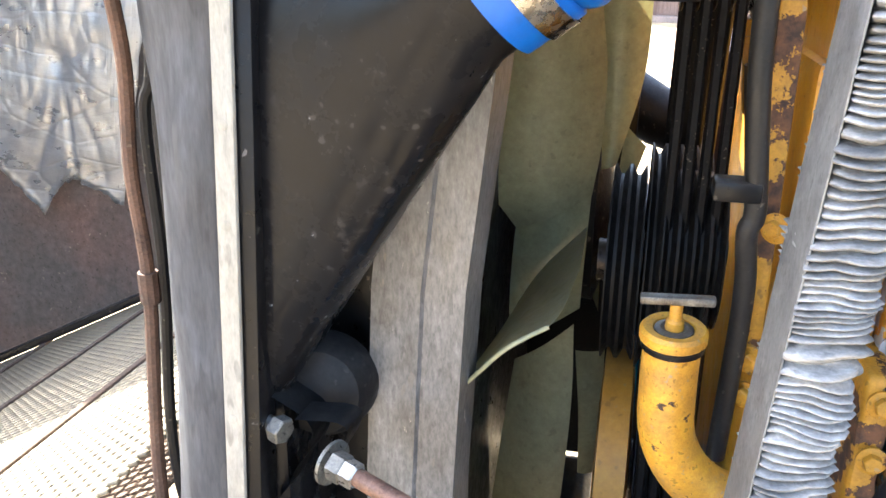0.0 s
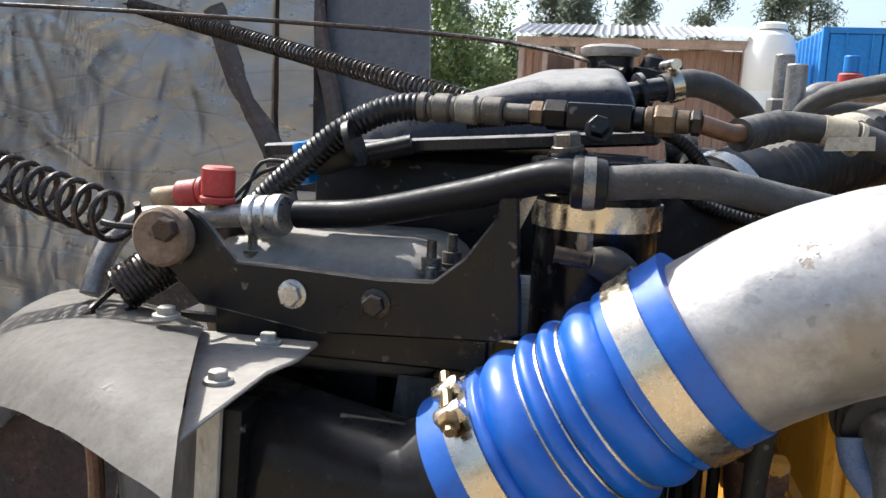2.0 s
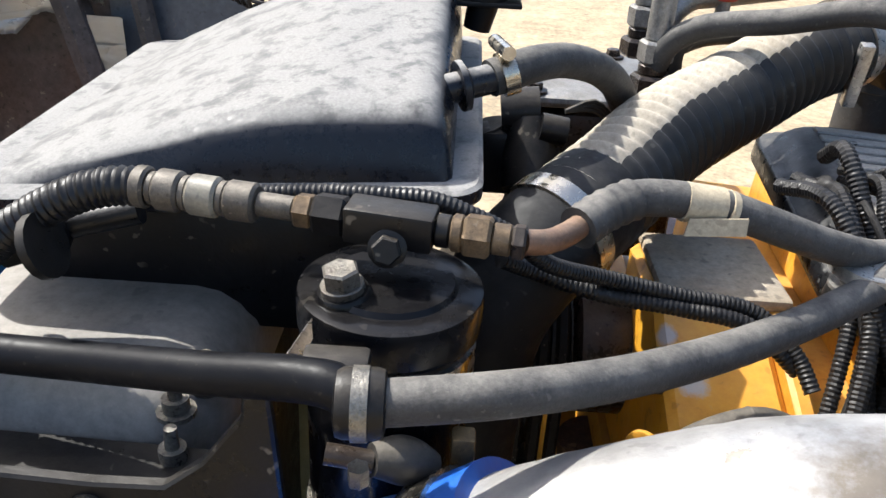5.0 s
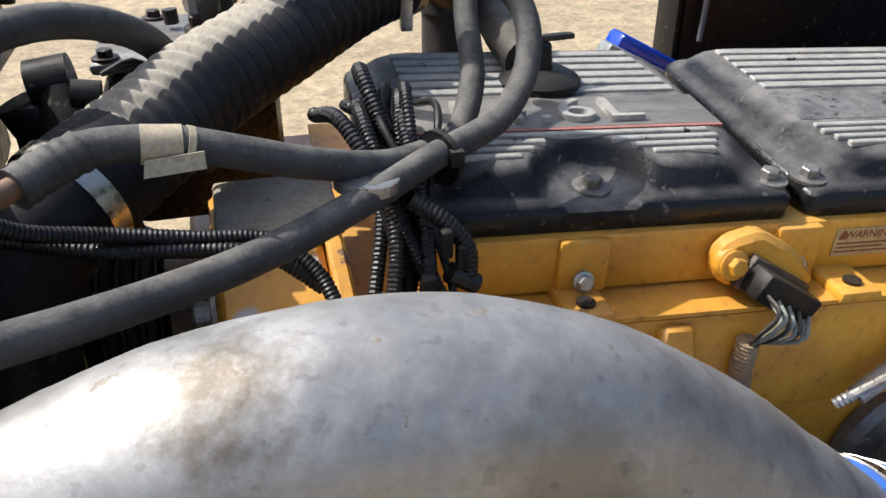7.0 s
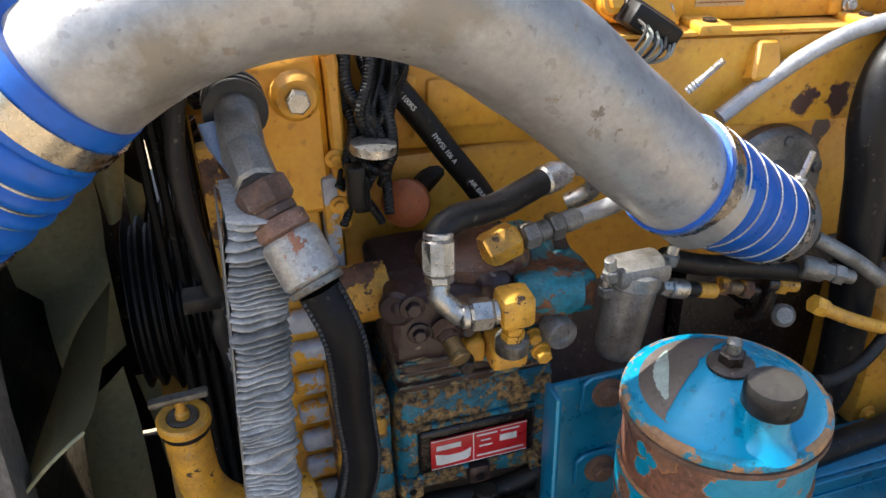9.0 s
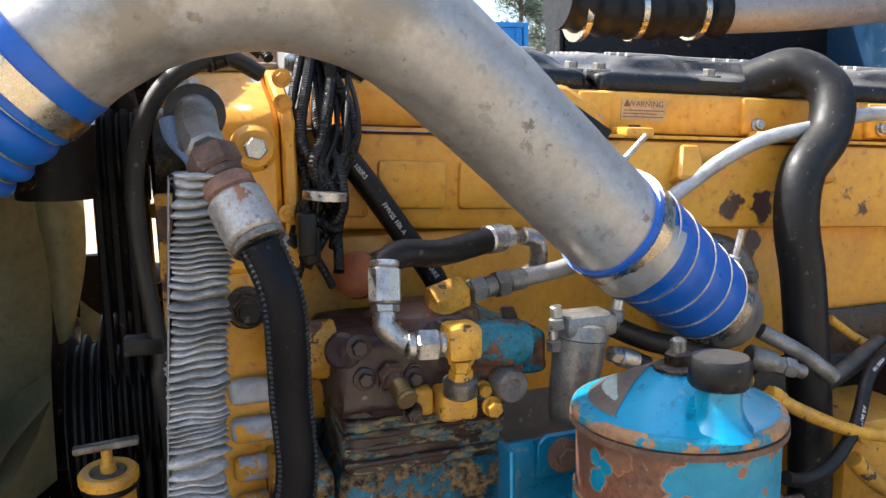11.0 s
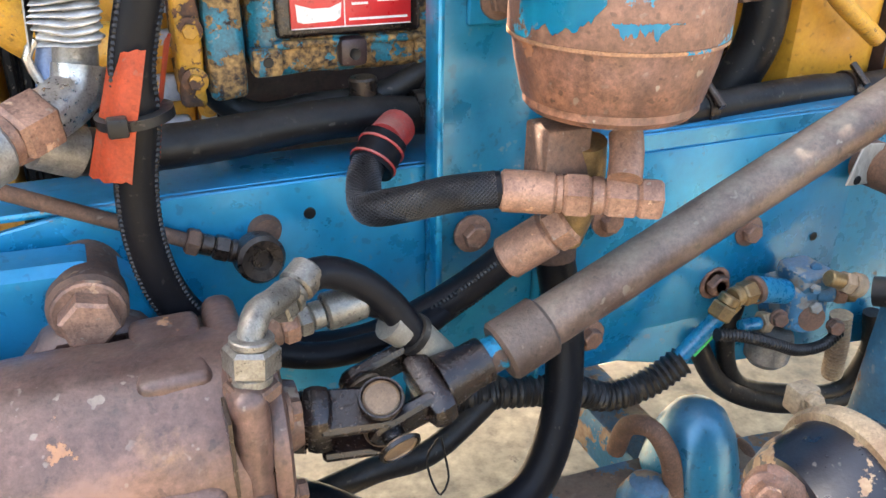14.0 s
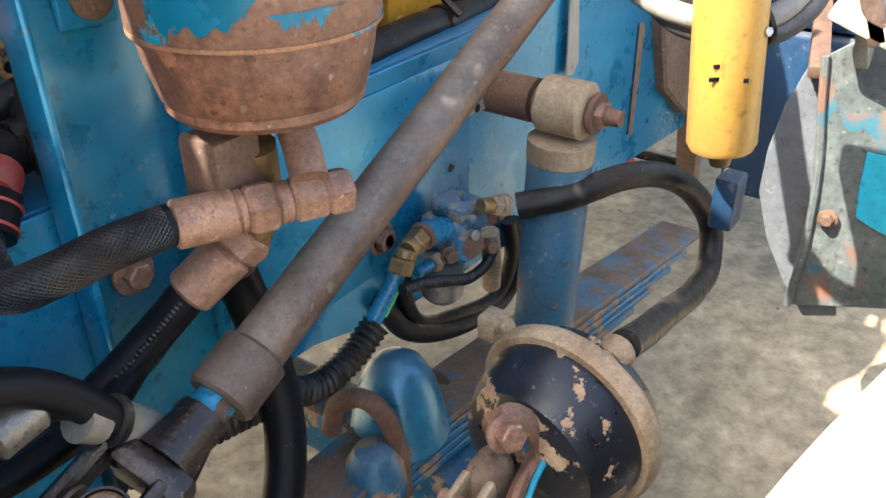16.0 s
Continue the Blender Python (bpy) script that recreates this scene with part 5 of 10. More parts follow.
surge_tank()
h = thing("coolant_vent_hose", (0.034, 0.845, 1.73), "dusty grey rubber hose with a clamp leaving the coolant tank", "hose")
part("hose", tube([(0.012, 0.838, 1.725), (0.036, 0.852, 1.731), (0.064, 0.885, 1.728), (0.098, 0.925, 1.712), (0.124, 0.965, 1.683), (0.138, 0.99, 1.645), (0.142, 1.0, 1.56)], 0.0125, 16), "hose_grey", h)
clamp(h, (0.023, 0.842, 1.728), V((0.038, 0.845, 1.733)) - V((0.012, 0.838, 1.725)), 0.0132, 0.010, screw=(0, 0, 1))

# ---------------------------------------------------------------- charge air pipe
PIPE_R = 0.0548


def blue_bellows(at, axis, length, r, humps, bead, lead, tail, screw, label, taper=0.0):
    """A ribbed silicone hose with wire rings between its humps and a clamp at each end."""
    t = thing("charge_air_hose", at, label, "hose", "blue hoses of the charge pipe")
    ax = V(axis).normalized()
    prof = [(0, r - 0.004), (0, r)]
    n = 8
    prof.append((lead, r))
    mid = length - lead - tail
    for i in range(humps):
        for k in range(n + 1):
            u = k / n
            prof.append((lead + mid * (i + u) / humps, r + bead * math.sin(u * math.pi) ** 0.7 if 0 < u < 1 else r + 0.001))
    prof += [(length, r), (length, r - 0.004)]
    prof = [(d, q - taper * d / length) for d, q in prof]
    part("hose", lathe(at, ax, prof, 56), "silicone", t, angle=1.3)
    for i in range(humps + 1):
        o = V(at) + ax * (lead + mid * i / humps)
        ring = bmesh.new()
        m = frame_of(ax)
        rr = r + 0.0022 - taper * (lead + mid * i / humps) / length
        tube([o + m @ Vector((math.cos(a * math.pi / 24) * rr, math.sin(a * math.pi / 24) * rr, 0)) for a in range(49)], 0.0011, 6, smooth=False, bm=ring)
        part("wire_ring", ring, "steel", t)
    for d in (0.45 * lead, length - 0.45 * tail):
        clamp(t, V(at) + ax * d, ax, r + 0.0005 - taper * d / length, 0.019, screw=screw)
    return t




def neck_bellows():
    """The stepped blue hose on the cooler's neck: a cuff, one broad hump, two ridges and a long cuff."""
    line = spline([(-0.101, 0.578, 1.461), (-0.03, 0.575, 1.5145), (0.020, 0.568, 1.556), (0.039, 0.5645, 1.5715)], 0.0016)
    r = 0.0598
    t = thing("charge_air_hose", line[0], "bright blue ribbed silicone hose on the cooler's neck", "hose", "blue hoses of the charge pipe")

    def swell(s, u):
        for a, b, bead in ((0.24, 0.40, 0.0060), (0.40, 0.495, 0.0060), (0.495, 0.59, 0.0056), (0.59, 0.74, 0.0046)):
            if a < u < b:
                return r - 0.0055 + (bead + 0.0018) * math.sin((u - a) / (b - a) * math.pi) ** 0.75
        return r
    part("hose", tube(line, swell, 64, smooth=False), "silicone", t, angle=1.3)

    def place(u):
        i = min(int(u * (len(line) - 1)), len(line) - 2)
        return line[i], (line[i + 1] - line[max(i - 1, 0)]).normalized()
    for u in (0.40, 0.495, 0.59):
        o, ax = place(u)
        m, rr = frame_of(ax), r - 0.0042
        part("wire_ring", tube([o + m @ Vector((math.cos(a * math.pi / 24) * rr, math.sin(a * math.pi / 24) * rr, 0)) for a in range(49)], 0.0015, 6, smooth=False), "steel", t)
    o, ax = place(0.85)
    clamp(t, o, ax, r + 0.0008, 0.019)
    o, ax = place(0.155)
    low = clamp(t, o, ax, r + 0.0008, 0.019)
    s = V((-0.50, -0.45, 0.74))
    s = (s - ax * s.dot(ax)).normalized()
    o = o + s * (r + 0.004)
    w = ax.cross(s)
    part("trunnion", bar(o - w * 0.014, o - w * 0.004, 0.020, 0.014, 0.003, up=s), "clampsteel", low)
    part("trunnion", bar(o + w * 0.008, o + w * 0.018, 0.020, 0.014, 0.003, up=s), "clampsteel", low)
    part("clamp_bolt", tube([tuple(o - w * 0.022 + s * 0.003), tuple(o + w * 0.03 + s * 0.003)], 0.0035, 8, 0.02), "brass", low)
    part("clamp_nut", hexa(o + w * 0.018 + s * 0.003, w, 0.0065, 0.007), "brass", low)


neck_bellows()
PIPE = [(-0.005, 0.572, 1.533), (0.03, 0.567, 1.560), (0.082, 0.555, 1.595), (0.151, 0.551, 1.619), (0.229, 0.552, 1.621), (0.302, 0.556, 1.598), (0.392, 0.572, 1.533), (0.475, 0.580, 1.459), (0.545, 0.586, 1.397), (0.575, 0.589, 1.371)]
_p = thing("charge_air_pipe", PIPE[4], "big stained cast-aluminium charge air pipe arching over the engine side", "pipe")
part("pipe", rough_up(rough_up(tube(PIPE, PIPE_R, 64, 0.005), 0.0012, 0.05), 0.0005, 0.012, 3.0), "alu", _p, angle=1.2)
B2A, B2B = V((0.532, 0.584, 1.409)), V((0.706, 0.645, 1.296))
blue_bellows(B2A, B2B - B2A, (B2B - B2A).length, 0.0595, 4, 0.0025, 0.038, 0.02, None, "blue silicone reducer hose at the engine intake", 0.010)

# ---------------------------------------------------------------- air conditioning lines
ac = thing("air_conditioning_hose", (-0.036, 0.575, 1.66), "black air conditioning hose with crimped silver ends running over the radiator", "hose")
LINE = [(-0.251, 0.65, 1.617), (-0.2, 0.641, 1.622), (-0.12, 0.612, 1.642), (-0.053, 0.586, 1.66), (-0.038, 0.58, 1.656), (0.021, 0.588, 1.66), (0.085, 0.625, 1.648), (0.172, 0.69, 1.633), (0.249, 0.745, 1.635), (0.306, 0.792, 1.638), (0.372, 0.83, 1.651), (0.406, 0.87, 1.684), (0.405, 0.9, 1.72), (0.351, 0.93, 1.751), (0.303, 0.95, 1.762), (0.247, 0.98, 1.746), (0.189, 1.01, 1.73), (0.169, 1.02, 1.712), (0.161, 1.03, 1.681)]
part("hose", tube(LINE[:5], 0.0104, 18), "hose_gloss", ac)
part("hose", tube(LINE[4:], 0.0104, 18), "hose_grey", ac, "hose length grey with dust")
a0, a1 = V((-0.292, 0.656, 1.613)), V((-0.255, 0.651, 1.616))
fitting(ac, a0, a1 - a0, [(0.010, 0.0155, 18, "steel"), (0.010, 0.0150, 18, "steel"), (0.012, 0.0158, 18, "steel")], "crimp", "silver crimped hose end")
part("metal_pipe", tube([(-0.292, 0.656, 1.613), (-0.343, 0.665, 1.607), (-0.384, 0.66, 1.604), (-0.397, 0.65, 1.593), (-0.401, 0.635, 1.576), (-0.402, 0.62, 1.55)], 0.0088, 14), "alu_cast", ac, "bent bare aluminium pipe")
fitting(ac, (-0.322, 0.663, 1.608), (0.05, 0, 1), [(0.012, 0.0075, 12, "bandtan"), (0.005, 0.0135, 24, "red"), (0.023, 0.0128, 24, "red")], "service_port", "faded red service cap")
fitting(ac, (-0.335, 0.688, 1.627), (-0.9, 0, -0.16), [(0.008, 0.0085, 12, "red"), (0.005, 0.0125, 20, "red"), (0.020, 0.0115, 20, "red"), (0.022, 0.0085, 14, "bandtan")], "service_port", "faded red service cap")
hc = V((-0.04, 0.58, 1.656))
part("hose_clip", lathe(hc - Vector((0.011, 0, 0)), (1, 0.05, 0), [(0, 0.0105), (0.001, 0.0145), (0.004, 0.0155), (0.018, 0.0155), (0.021, 0.0145), (0.022, 0.0105)], 24), "plastic", ac, "black rubber hose clip")
part("clip_band", lathe(hc - Vector((0.0035, 0, 0)), (1, 0.05, 0), [(0, 0.0154), (0, 0.0163), (0.007, 0.0163), (0.007, 0.0154)], 24), "dullzinc", ac, "thin dull steel band")
part("clip_tail", box((hc.x - 0.028, hc.y + 0.008, hc.z + 0.006), (hc.x + 0.002, hc.y + 0.026, hc.z + 0.012), 0.003), "plastic", ac)
part("clip_screw", bolt(hc + Vector((0.0, -0.006, -0.028)), (0, 0, -1), 0.005, 0.010, 0), "dullzinc", ac)

ac2 = thing("air_conditioning_hose", (0.143, 0.73, 1.691), "thin air conditioning line with brass fittings and a copper elbow", "hose")
L2 = [(0.068, 0.708, 1.690), (0.090, 0.721, 1.696), (0.116, 0.728, 1.695), (0.143, 0.73, 1.691), (0.175, 0.735, 1.68), (0.217, 0.75, 1.662), (0.27, 0.785, 1.64), (0.313, 0.82, 1.632), (0.346, 0.86, 1.629), (0.369, 0.9, 1.656), (0.376, 0.94, 1.692), (0.379, 0.97, 1.723), (0.365, 0.99, 1.736)]
part("hose", tube(L2, 0.0105, 16), "hose_grey", ac2)
part("copper_elbow", tube([(0.028, 0.663, 1.695), (0.040, 0.670, 1.692), (0.054, 0.688, 1.689), (0.070, 0.709, 1.691)], 0.0065, 14), "copper", ac2, "tarnished copper elbow")
part("hose_end", tube([(0.060, 0.697, 1.688), (0.076, 0.713, 1.692), (0.092, 0.722, 1.696)], ribs(0.0113, 0.0009, 0.008), 16, 0.001), "hose_grey", ac2)
part("tape_wrap", tube([(0.121, 0.728, 1.694), (0.143, 0.73, 1.691)], 0.0113, 16, 0.01), "tape", ac2, "tan tape wound round the hose")
part("cable_tie", lathe((0.144, 0.73, 1.689), V(L2[4]) - V(L2[3]), [(0, 0.0112), (0, 0.0128), (0.004, 0.0128), (0.004, 0.0112)], 20), "tape", ac2)
part("tie_tail", slab([(0, 0), (0.034, 0.002), (0.034, 0.012), (0.002, 0.010)], 0.0015, (0.121, 0.715, 1.679), (1, 0, 0), (0, 0.2, 1), 0.0), "tape", ac2)
tie = thing("cable_tie", (0.32, 0.8, 1.632), "black cable tie holding two hoses together", "cable tie")
part("strap", lathe((0.312, 0.8, 1.633), V((0.336, 0.81, 1.636)) - V((0.3, 0.79, 1.633)), [(0, 0.020), (0, 0.0215), (0.005, 0.0215), (0.005, 0.020)], 22), "plastic", tie)
part("head", box((-0.004, -0.004, -0.004), (0.006, 0.004, 0.008), 0.001, Matrix.Translation((0.321, 0.785, 1.637))), "plastic", tie)

ac3 = thing("receiver_line", (-0.04, 0.675, 1.697), "conduit-covered refrigerant line with hexagonal fittings", "hose")
part("conduit", tube([(-0.316, 0.685, 1.592), (-0.291, 0.685, 1.624), (-0.262, 0.685, 1.651), (-0.234, 0.685, 1.675), (-0.205, 0.687, 1.692), (-0.185, 0.689, 1.698), (-0.166, 0.69, 1.699)], ribs(0.0096, 0.0013, 0.0046), 18, 0.00115), "loom", ac3, "black ribbed split conduit")
K0, K1 = V((-0.171, 0.690, 1.699)), V((0.030, 0.662, 1.695))
kd = (K1 - K0).normalized()
kp = fitting(ac3, K0, kd, [(0.008, 0.0112, 18, "crimpbrown"), (0.004, 0.0088, 18, "crimpbrown"), (0.014, 0.0110, 18, "crimpbrown"), (0.004, 0.0092, 18, "crimpbrown"), (0.016, 0.0108, 18, "sleevegrey"), (0.004, 0.0092, 18, "crimpbrown"), (0.016, 0.0104, 18, "crimpbrown"), (0.020, 0.0064, 16, "crimpbrown"), (0.010, 0.0092, 6, "bronze"), (0.017, 0.0110, 6, "blackpaint")], "crimp")
part("port_block", bar(kp, kp + kd * 0.045, 0.021, 0.019, 0.002), "blackpaint", ac3, "black aluminium port block")
part("port_screw", bolt(kp + kd * 0.022 + Vector((0, -0.012, -0.008)), (0, -0.9, 0.3), 0.0075, 0.008, 1.3), "blackpaint", ac3)
fitting(ac3, kp + kd * 0.045, kd, [(0.008, 0.0085, 16, "blackpaint"), (0.006, 0.0095, 16, "bronze"), (0.014, 0.0112, 6, "bronze"), (0.010, 0.0080, 16, "bronze"), (0.007, 0.0092, 6, "darksteel")], "nut")
wr = thing("sensor_wiring", (-0.258, 0.69, 1.656), "thin black wires with a bright blue connector clip", "wiring")
part("connector", bar((-0.258, 0.7, 1.653), (-0.222, 0.71, 1.663), 0.024, 0.024, 0.004), "plastic", wr)
part("clip", bar((-0.27, 0.7, 1.651), (-0.258, 0.7, 1.653), 0.026, 0.034, 0.004), "blueclip", wr, "bright blue plastic clip")
for dz in (0.0, 0.008):
    part("wire", tube([(-0.269, 0.7, 1.651), V((-0.302, 0.7, 1.642)) + Vector((0, 0, dz)), V((-0.314, 0.69, 1.629)) - Vector((0, 0, dz)), (-0.326, 0.68, 1.611)], 0.0018, 8), "hose", wr)
part("sleeve", tube([(-0.224, 0.715, 1.66), (-0.183, 0.72, 1.67)], 0.008, 12, 0.02), "loom", wr)
part("cable_tie", lathe((-0.218, 0.672, 1.669), (0.8, 0, 0.3), [(0, 0.0165), (0, 0.018), (0.005, 0.018), (0.005, 0.0165)], 18), "plastic", wr)
hose_thing("wire_conduit", [(-0.137, 0.705, 1.689), (-0.11, 0.705, 1.692), (-0.075, 0.703, 1.696), (-0.043, 0.70, 1.698), (-0.018, 0.70, 1.697), (0.003, 0.70, 1.690), (0.025, 0.702, 1.679), (0.05, 0.72, 1.653), (0.09, 0.745, 1.632), (0.14, 0.75, 1.620), (0.188, 0.75, 1.611), (0.214, 0.735, 1.59), (0.222, 0.72, 1.575)], ribs(0.0048, 0.0007, 0.0032), "loom", "thin black ribbed wire conduit", "conduit", 12, 0.0008)
hose_thing("wire_conduit", [(0.024, 0.735, 1.646), (0.041, 0.745, 1.635), (0.087, 0.745, 1.621), (0.14, 0.745, 1.614), (0.183, 0.742, 1.606), (0.216, 0.735, 1.58)], ribs(0.0050, 0.0007, 0.0034), "loom", "black ribbed wire conduit", "conduit", 12, 0.00085)

rd = V((-0.035, 0.66, 1.655))
drier = thing("receiver_drier", (rd.x, rd.y, 1.45), "black refrigerant drier can with a flat top and a bolt", "canister")
part("can", lathe((rd.x, rd.y, 1.458), (0, 0, 1), [(0, 0.04), (0.005, 0.043), (0.185, 0.043), (0.190, 0.047), (0.206, 0.0475), (0.2095, 0.0465), (0.2105, 0.043), (0.2105, 0.034), (0.213, 0.032), (0.2135, 0.012)], 36), "gloss", drier)
for z in (1.515, 1.622):
    part("band", lathe((rd.x, rd.y, z), (0, 0, 1), [(0, 0.0432), (0, 0.0448), (0.017, 0.0448), (0.017, 0.0432)], 36), "clampsteel", drier, "stainless clamp band")
part("top_boss", lathe((-0.056, 0.645, 1.664), (-0.1, -0.1, 1), [(0, 0.015), (0.007, 0.014), (0.009, 0.0125)], 20), "gloss", drier)
part("bolt", bolt((-0.057, 0.644, 1.674), (-0.1, -0.1, 1), 0.0095, 0.009, 1.15), "dullzinc", drier)
part("bracket", slab([(-0.091, 1.628), (-0.069, 1.666), (-0.066, 1.661), (-0.085, 1.618)], 0.003, (0, 0.63, 0), bevel=0.0), "steel", drier)
part("band_screw", tube([(-0.059, 0.6, 1.609), (-0.036, 0.6, 1.606)], 0.0055, 12, 0.02), "darksteel", drier)
part("screw_boot", tube([(-0.037, 0.6, 1.607), (-0.026, 0.605, 1.604), (-0.008, 0.61, 1.595)], lambda s, u: 0.008 + 0.004 * math.sin(u * 3.14), 12, 0.003), "hose", drier)
part("nut_block", box(V((0.006, 0.62, 1.6)) - Vector((0.006, 0.006, 0.01)), V((0.006, 0.62, 1.6)) + Vector((0.006, 0.006, 0.01)), 0.002), "brass", drier)

# ribbed air duct across the front of the engine
D = [(0.074, 0.817, 1.635), (0.112, 0.868, 1.645), (0.156, 0.93, 1.659), (0.229, 1, 1.677), (0.299, 1.06, 1.696), (0.346, 1.09, 1.705)]
duct = thing("ribbed_air_duct", D[2], "fat ribbed hose with thick dust on its upper side", "hose")
DUCT = spline(D, 0.0013)
_len = 0.0
coat, rows = bmesh.new(), []
for i, q in enumerate(DUCT):
    t = (DUCT[min(i + 1, len(DUCT) - 1)] - DUCT[max(i - 1, 0)]).normalized()
    _len += (q - DUCT[i - 1]).length if i else 0.0
    up = (Vector((0, 0, 1)) - t * t.z).normalized()
    side = t.cross(up)
    if side.y > 0:
        side = -side
    r = ribs(0.0355, 0.0054, 0.0150)(_len, 0) + 0.0007
    lim = 32 + 4 * noise.noise((_len * 30, 0, 0)) + 2 * math.sin(_len / 0.0150 * 2 * math.pi)
    rows.append([coat.verts.new(q + (up * math.cos(radians(a)) + side * math.sin(radians(a))) * (r - (0.0016 if k in (0, 14) else 0))) for k, a in enumerate([-75 + (lim + 75) * k / 14 for k in range(15)])])
for u, w in zip(rows, rows[1:]):
    for k in range(14):
        coat.faces.new((u[k], u[k + 1], w[k + 1], w[k]))
part("duct", tube(DUCT, ribs(0.0355, 0.0054, 0.0150), 40, smooth=False), "duct", duct, angle=1.2)
part("dust_coat", coat, "dustcoat", duct, "thick pale dust settled on the upper side", angle=1.2)
part("end_clamp", lathe(V(D[-1]) - Vector((0.004, 0, 0)), V(D[-1]) - V(D[-2]), [(0, 0.043), (0, 0.0445), (0.014, 0.0445), (0.014, 0.043)], 30), "steel", duct)
part("end_pipe", tube([D[-1], tuple(V(D[-1]) + (V(D[-1]) - V(D[-2])) * 1.2), tuple(V(D[-1]) + Vector((0.10, 0.08, -0.05)))], 0.040, 24, 0.01), "plastic", duct)
part("cuff", tube([(0.092, 0.841, 1.640), (0.070, 0.812, 1.634), (0.045, 0.789, 1.618), (0.022, 0.777, 1.580), (0.012, 0.775, 1.50), (0.010, 0.775, 1.44)], lambda s, u: 0.0412 - 0.003 * u, 28, 0.006), "mountrubber", duct, "smooth black rubber cuff bending down")
clamp(duct, (0.064, 0.806, 1.631), (0.6, 0.65, 0.28), 0.0414, 0.015, "clampsteel", (-0.3, -0.2, -1))
part("clamp_bar", bar((0.348, 1.04, 1.72), (0.349, 1.05, 1.661), 0.012, 0.012, 0.002), "steel", duct)

# ---------------------------------------------------------------- engine
def slope(pivot, roll):
    """The engine's seat: its rear hangs lower and a little nearer; roll lifts the far side."""
    ex = Vector((1, -0.055, -0.050)).normalized()
    ey = Vector((0.055, 1, roll))
    ey = (ey - ex * ey.dot(ex)).normalized()
    ez = ex.cross(ey)
    m = Matrix((ex, ey, ez)).transposed().to_4x4()
    return Matrix.Translation(pivot) @ m @ Matrix.Translation(-Vector(pivot))


eng = thing("engine", (0.75, 1.0, 0.75), "large yellow six-cylinder diesel engine with worn paint", "engine")


def engine_block():
    part("block", box((0.24, 0.765, 1.17), (1.55, 1.25, 1.385), 0.012), "yellow", eng, "yellow engine block")
    part("cylinder_head", box((0.25, 0.745, 1.375), (1.55, 1.22, 1.485), 0.008), "yellow", eng, "yellow cylinder head")
    part("head_joint", box((0.24, 0.743, 1.487), (1.56, 1.2, 1.491), 0.0), "yellow", eng)
    base = part("rocker_base", box((0.30, 0.785, 1.492), (1.56, 1.14, 1.545), 0.006), "yellow", eng, "yellow rocker housing")
    for x in (0.43, 0.625, 0.86, 1.06, 1.28):
        part("bolt_recess", box((x - 0.022, 0.778, 1.495), (x + 0.022, 0.79, 1.543), 0.004), "yellow", base)
        part("bolt", bolt((x, 0.776, 1.508), (0, -1, 0.2), 0.007, 0.006, 1.3), "steel", base)
    for x in (0.425, 0.668, 0.87, 1.1):
        part("lug", box((x - 0.02, 0.738, 1.488), (x + 0.02, 0.79, 1.500), 0.004), "yellow", base)
        part("lug_bolt", lathe((x, 0.755, 1.500), (0, 0, 1), [(0, 0.008), (0.003, 0.008), (0.003, 0.004)], 12), "darksteel", base)
    # raised panels and bosses on the head
    for xa, xb, za, zb in ((0.345, 0.425, 1.40, 1.455), (0.44, 0.51, 1.40, 1.455), (0.30, 0.335, 1.39, 1.46)):
        part("cast_panel", box((xa, 0.738, za), (xb, 0.75, zb), 0.006), "yellow", eng)
    for x, z in ((0.43, 1.447), (0.347, 1.452), (0.56, 1.395), (0.905, 1.40)):
        part("core_plug", lathe((x, 0.746, z), (0, -1, 0), [(0, 0.006), (0.001, 0.006), (0.0005, 0.0045)], 12), "blackpaint", eng)
    for x in (0.50, 0.735, 0.93):
        part("boss", slab([(-0.02, 0), (0.02, 0), (0.016, 0.045), (-0.012, 0.045)], 0.03, (x, 0.75, 1.43), (1, 0, 0), (0, 0.35, 1), 0.004), "yellow", eng)
    # rear lower accessories in yellow
    part("fuel_pump_body", box((0.935, 0.66, 0.90), (1.085, 0.80, 1.11), 0.018), "yellow", eng, "yellow fuel pump body")
    part("rear_cover", box((1.09, 0.64, 0.90), (1.34, 0.80, 1.15), 0.02), "yellow", eng)
    for x, z in ((0.955, 1.09), (1.065, 1.09), (0.955, 0.93), (1.11, 1.12), (1.25, 1.12), (1.11, 0.93)):
        part("bolt", bolt((x, 0.658 if x < 1.09 else 0.638, z), (0, -1, 0), 0.008), "yellow", eng)
    # shade behind the compressor is put into these two blocks' dark colours
    part("lower_block", box((0.24, 0.80, 0.80), (0.70, 1.23, 1.169), 0.012), "comp_dark", eng, "lower crankcase, coloured dark for the shade there")
    part("rear_block", box((0.701, 0.775, 0.80), (1.55, 1.24, 1.169), 0.012), "oily", eng)
    # dark strip painted in for the shaded gap below the block
    part("oily_ledge", box((0.95, 0.756, 1.168), (1.55, 0.7635, 1.236), 0.003), "oily", eng, "dark strip standing for the shaded gap below the block")
    # raised panel, ribs and flange of the rear cover; the flange's shade is painted
    part("cover_panel", slab([(-0.075, -0.085), (0.07, -0.085), (0.085, -0.06), (0.085, 0.05), (0.05, 0.075), (-0.06, 0.06)], 0.012, (1.225, 0.639, 1.01), (1, 0, 0), (0, 0, 1), 0.004), "yellow", eng)
    for x, z in ((1.165, 0.945), (1.285, 0.945), (1.175, 1.055), (1.285, 1.045)):
        part("panel_bolt", bolt((x, 0.627, z), (0, -1, 0), 0.0065), "yellow", eng)
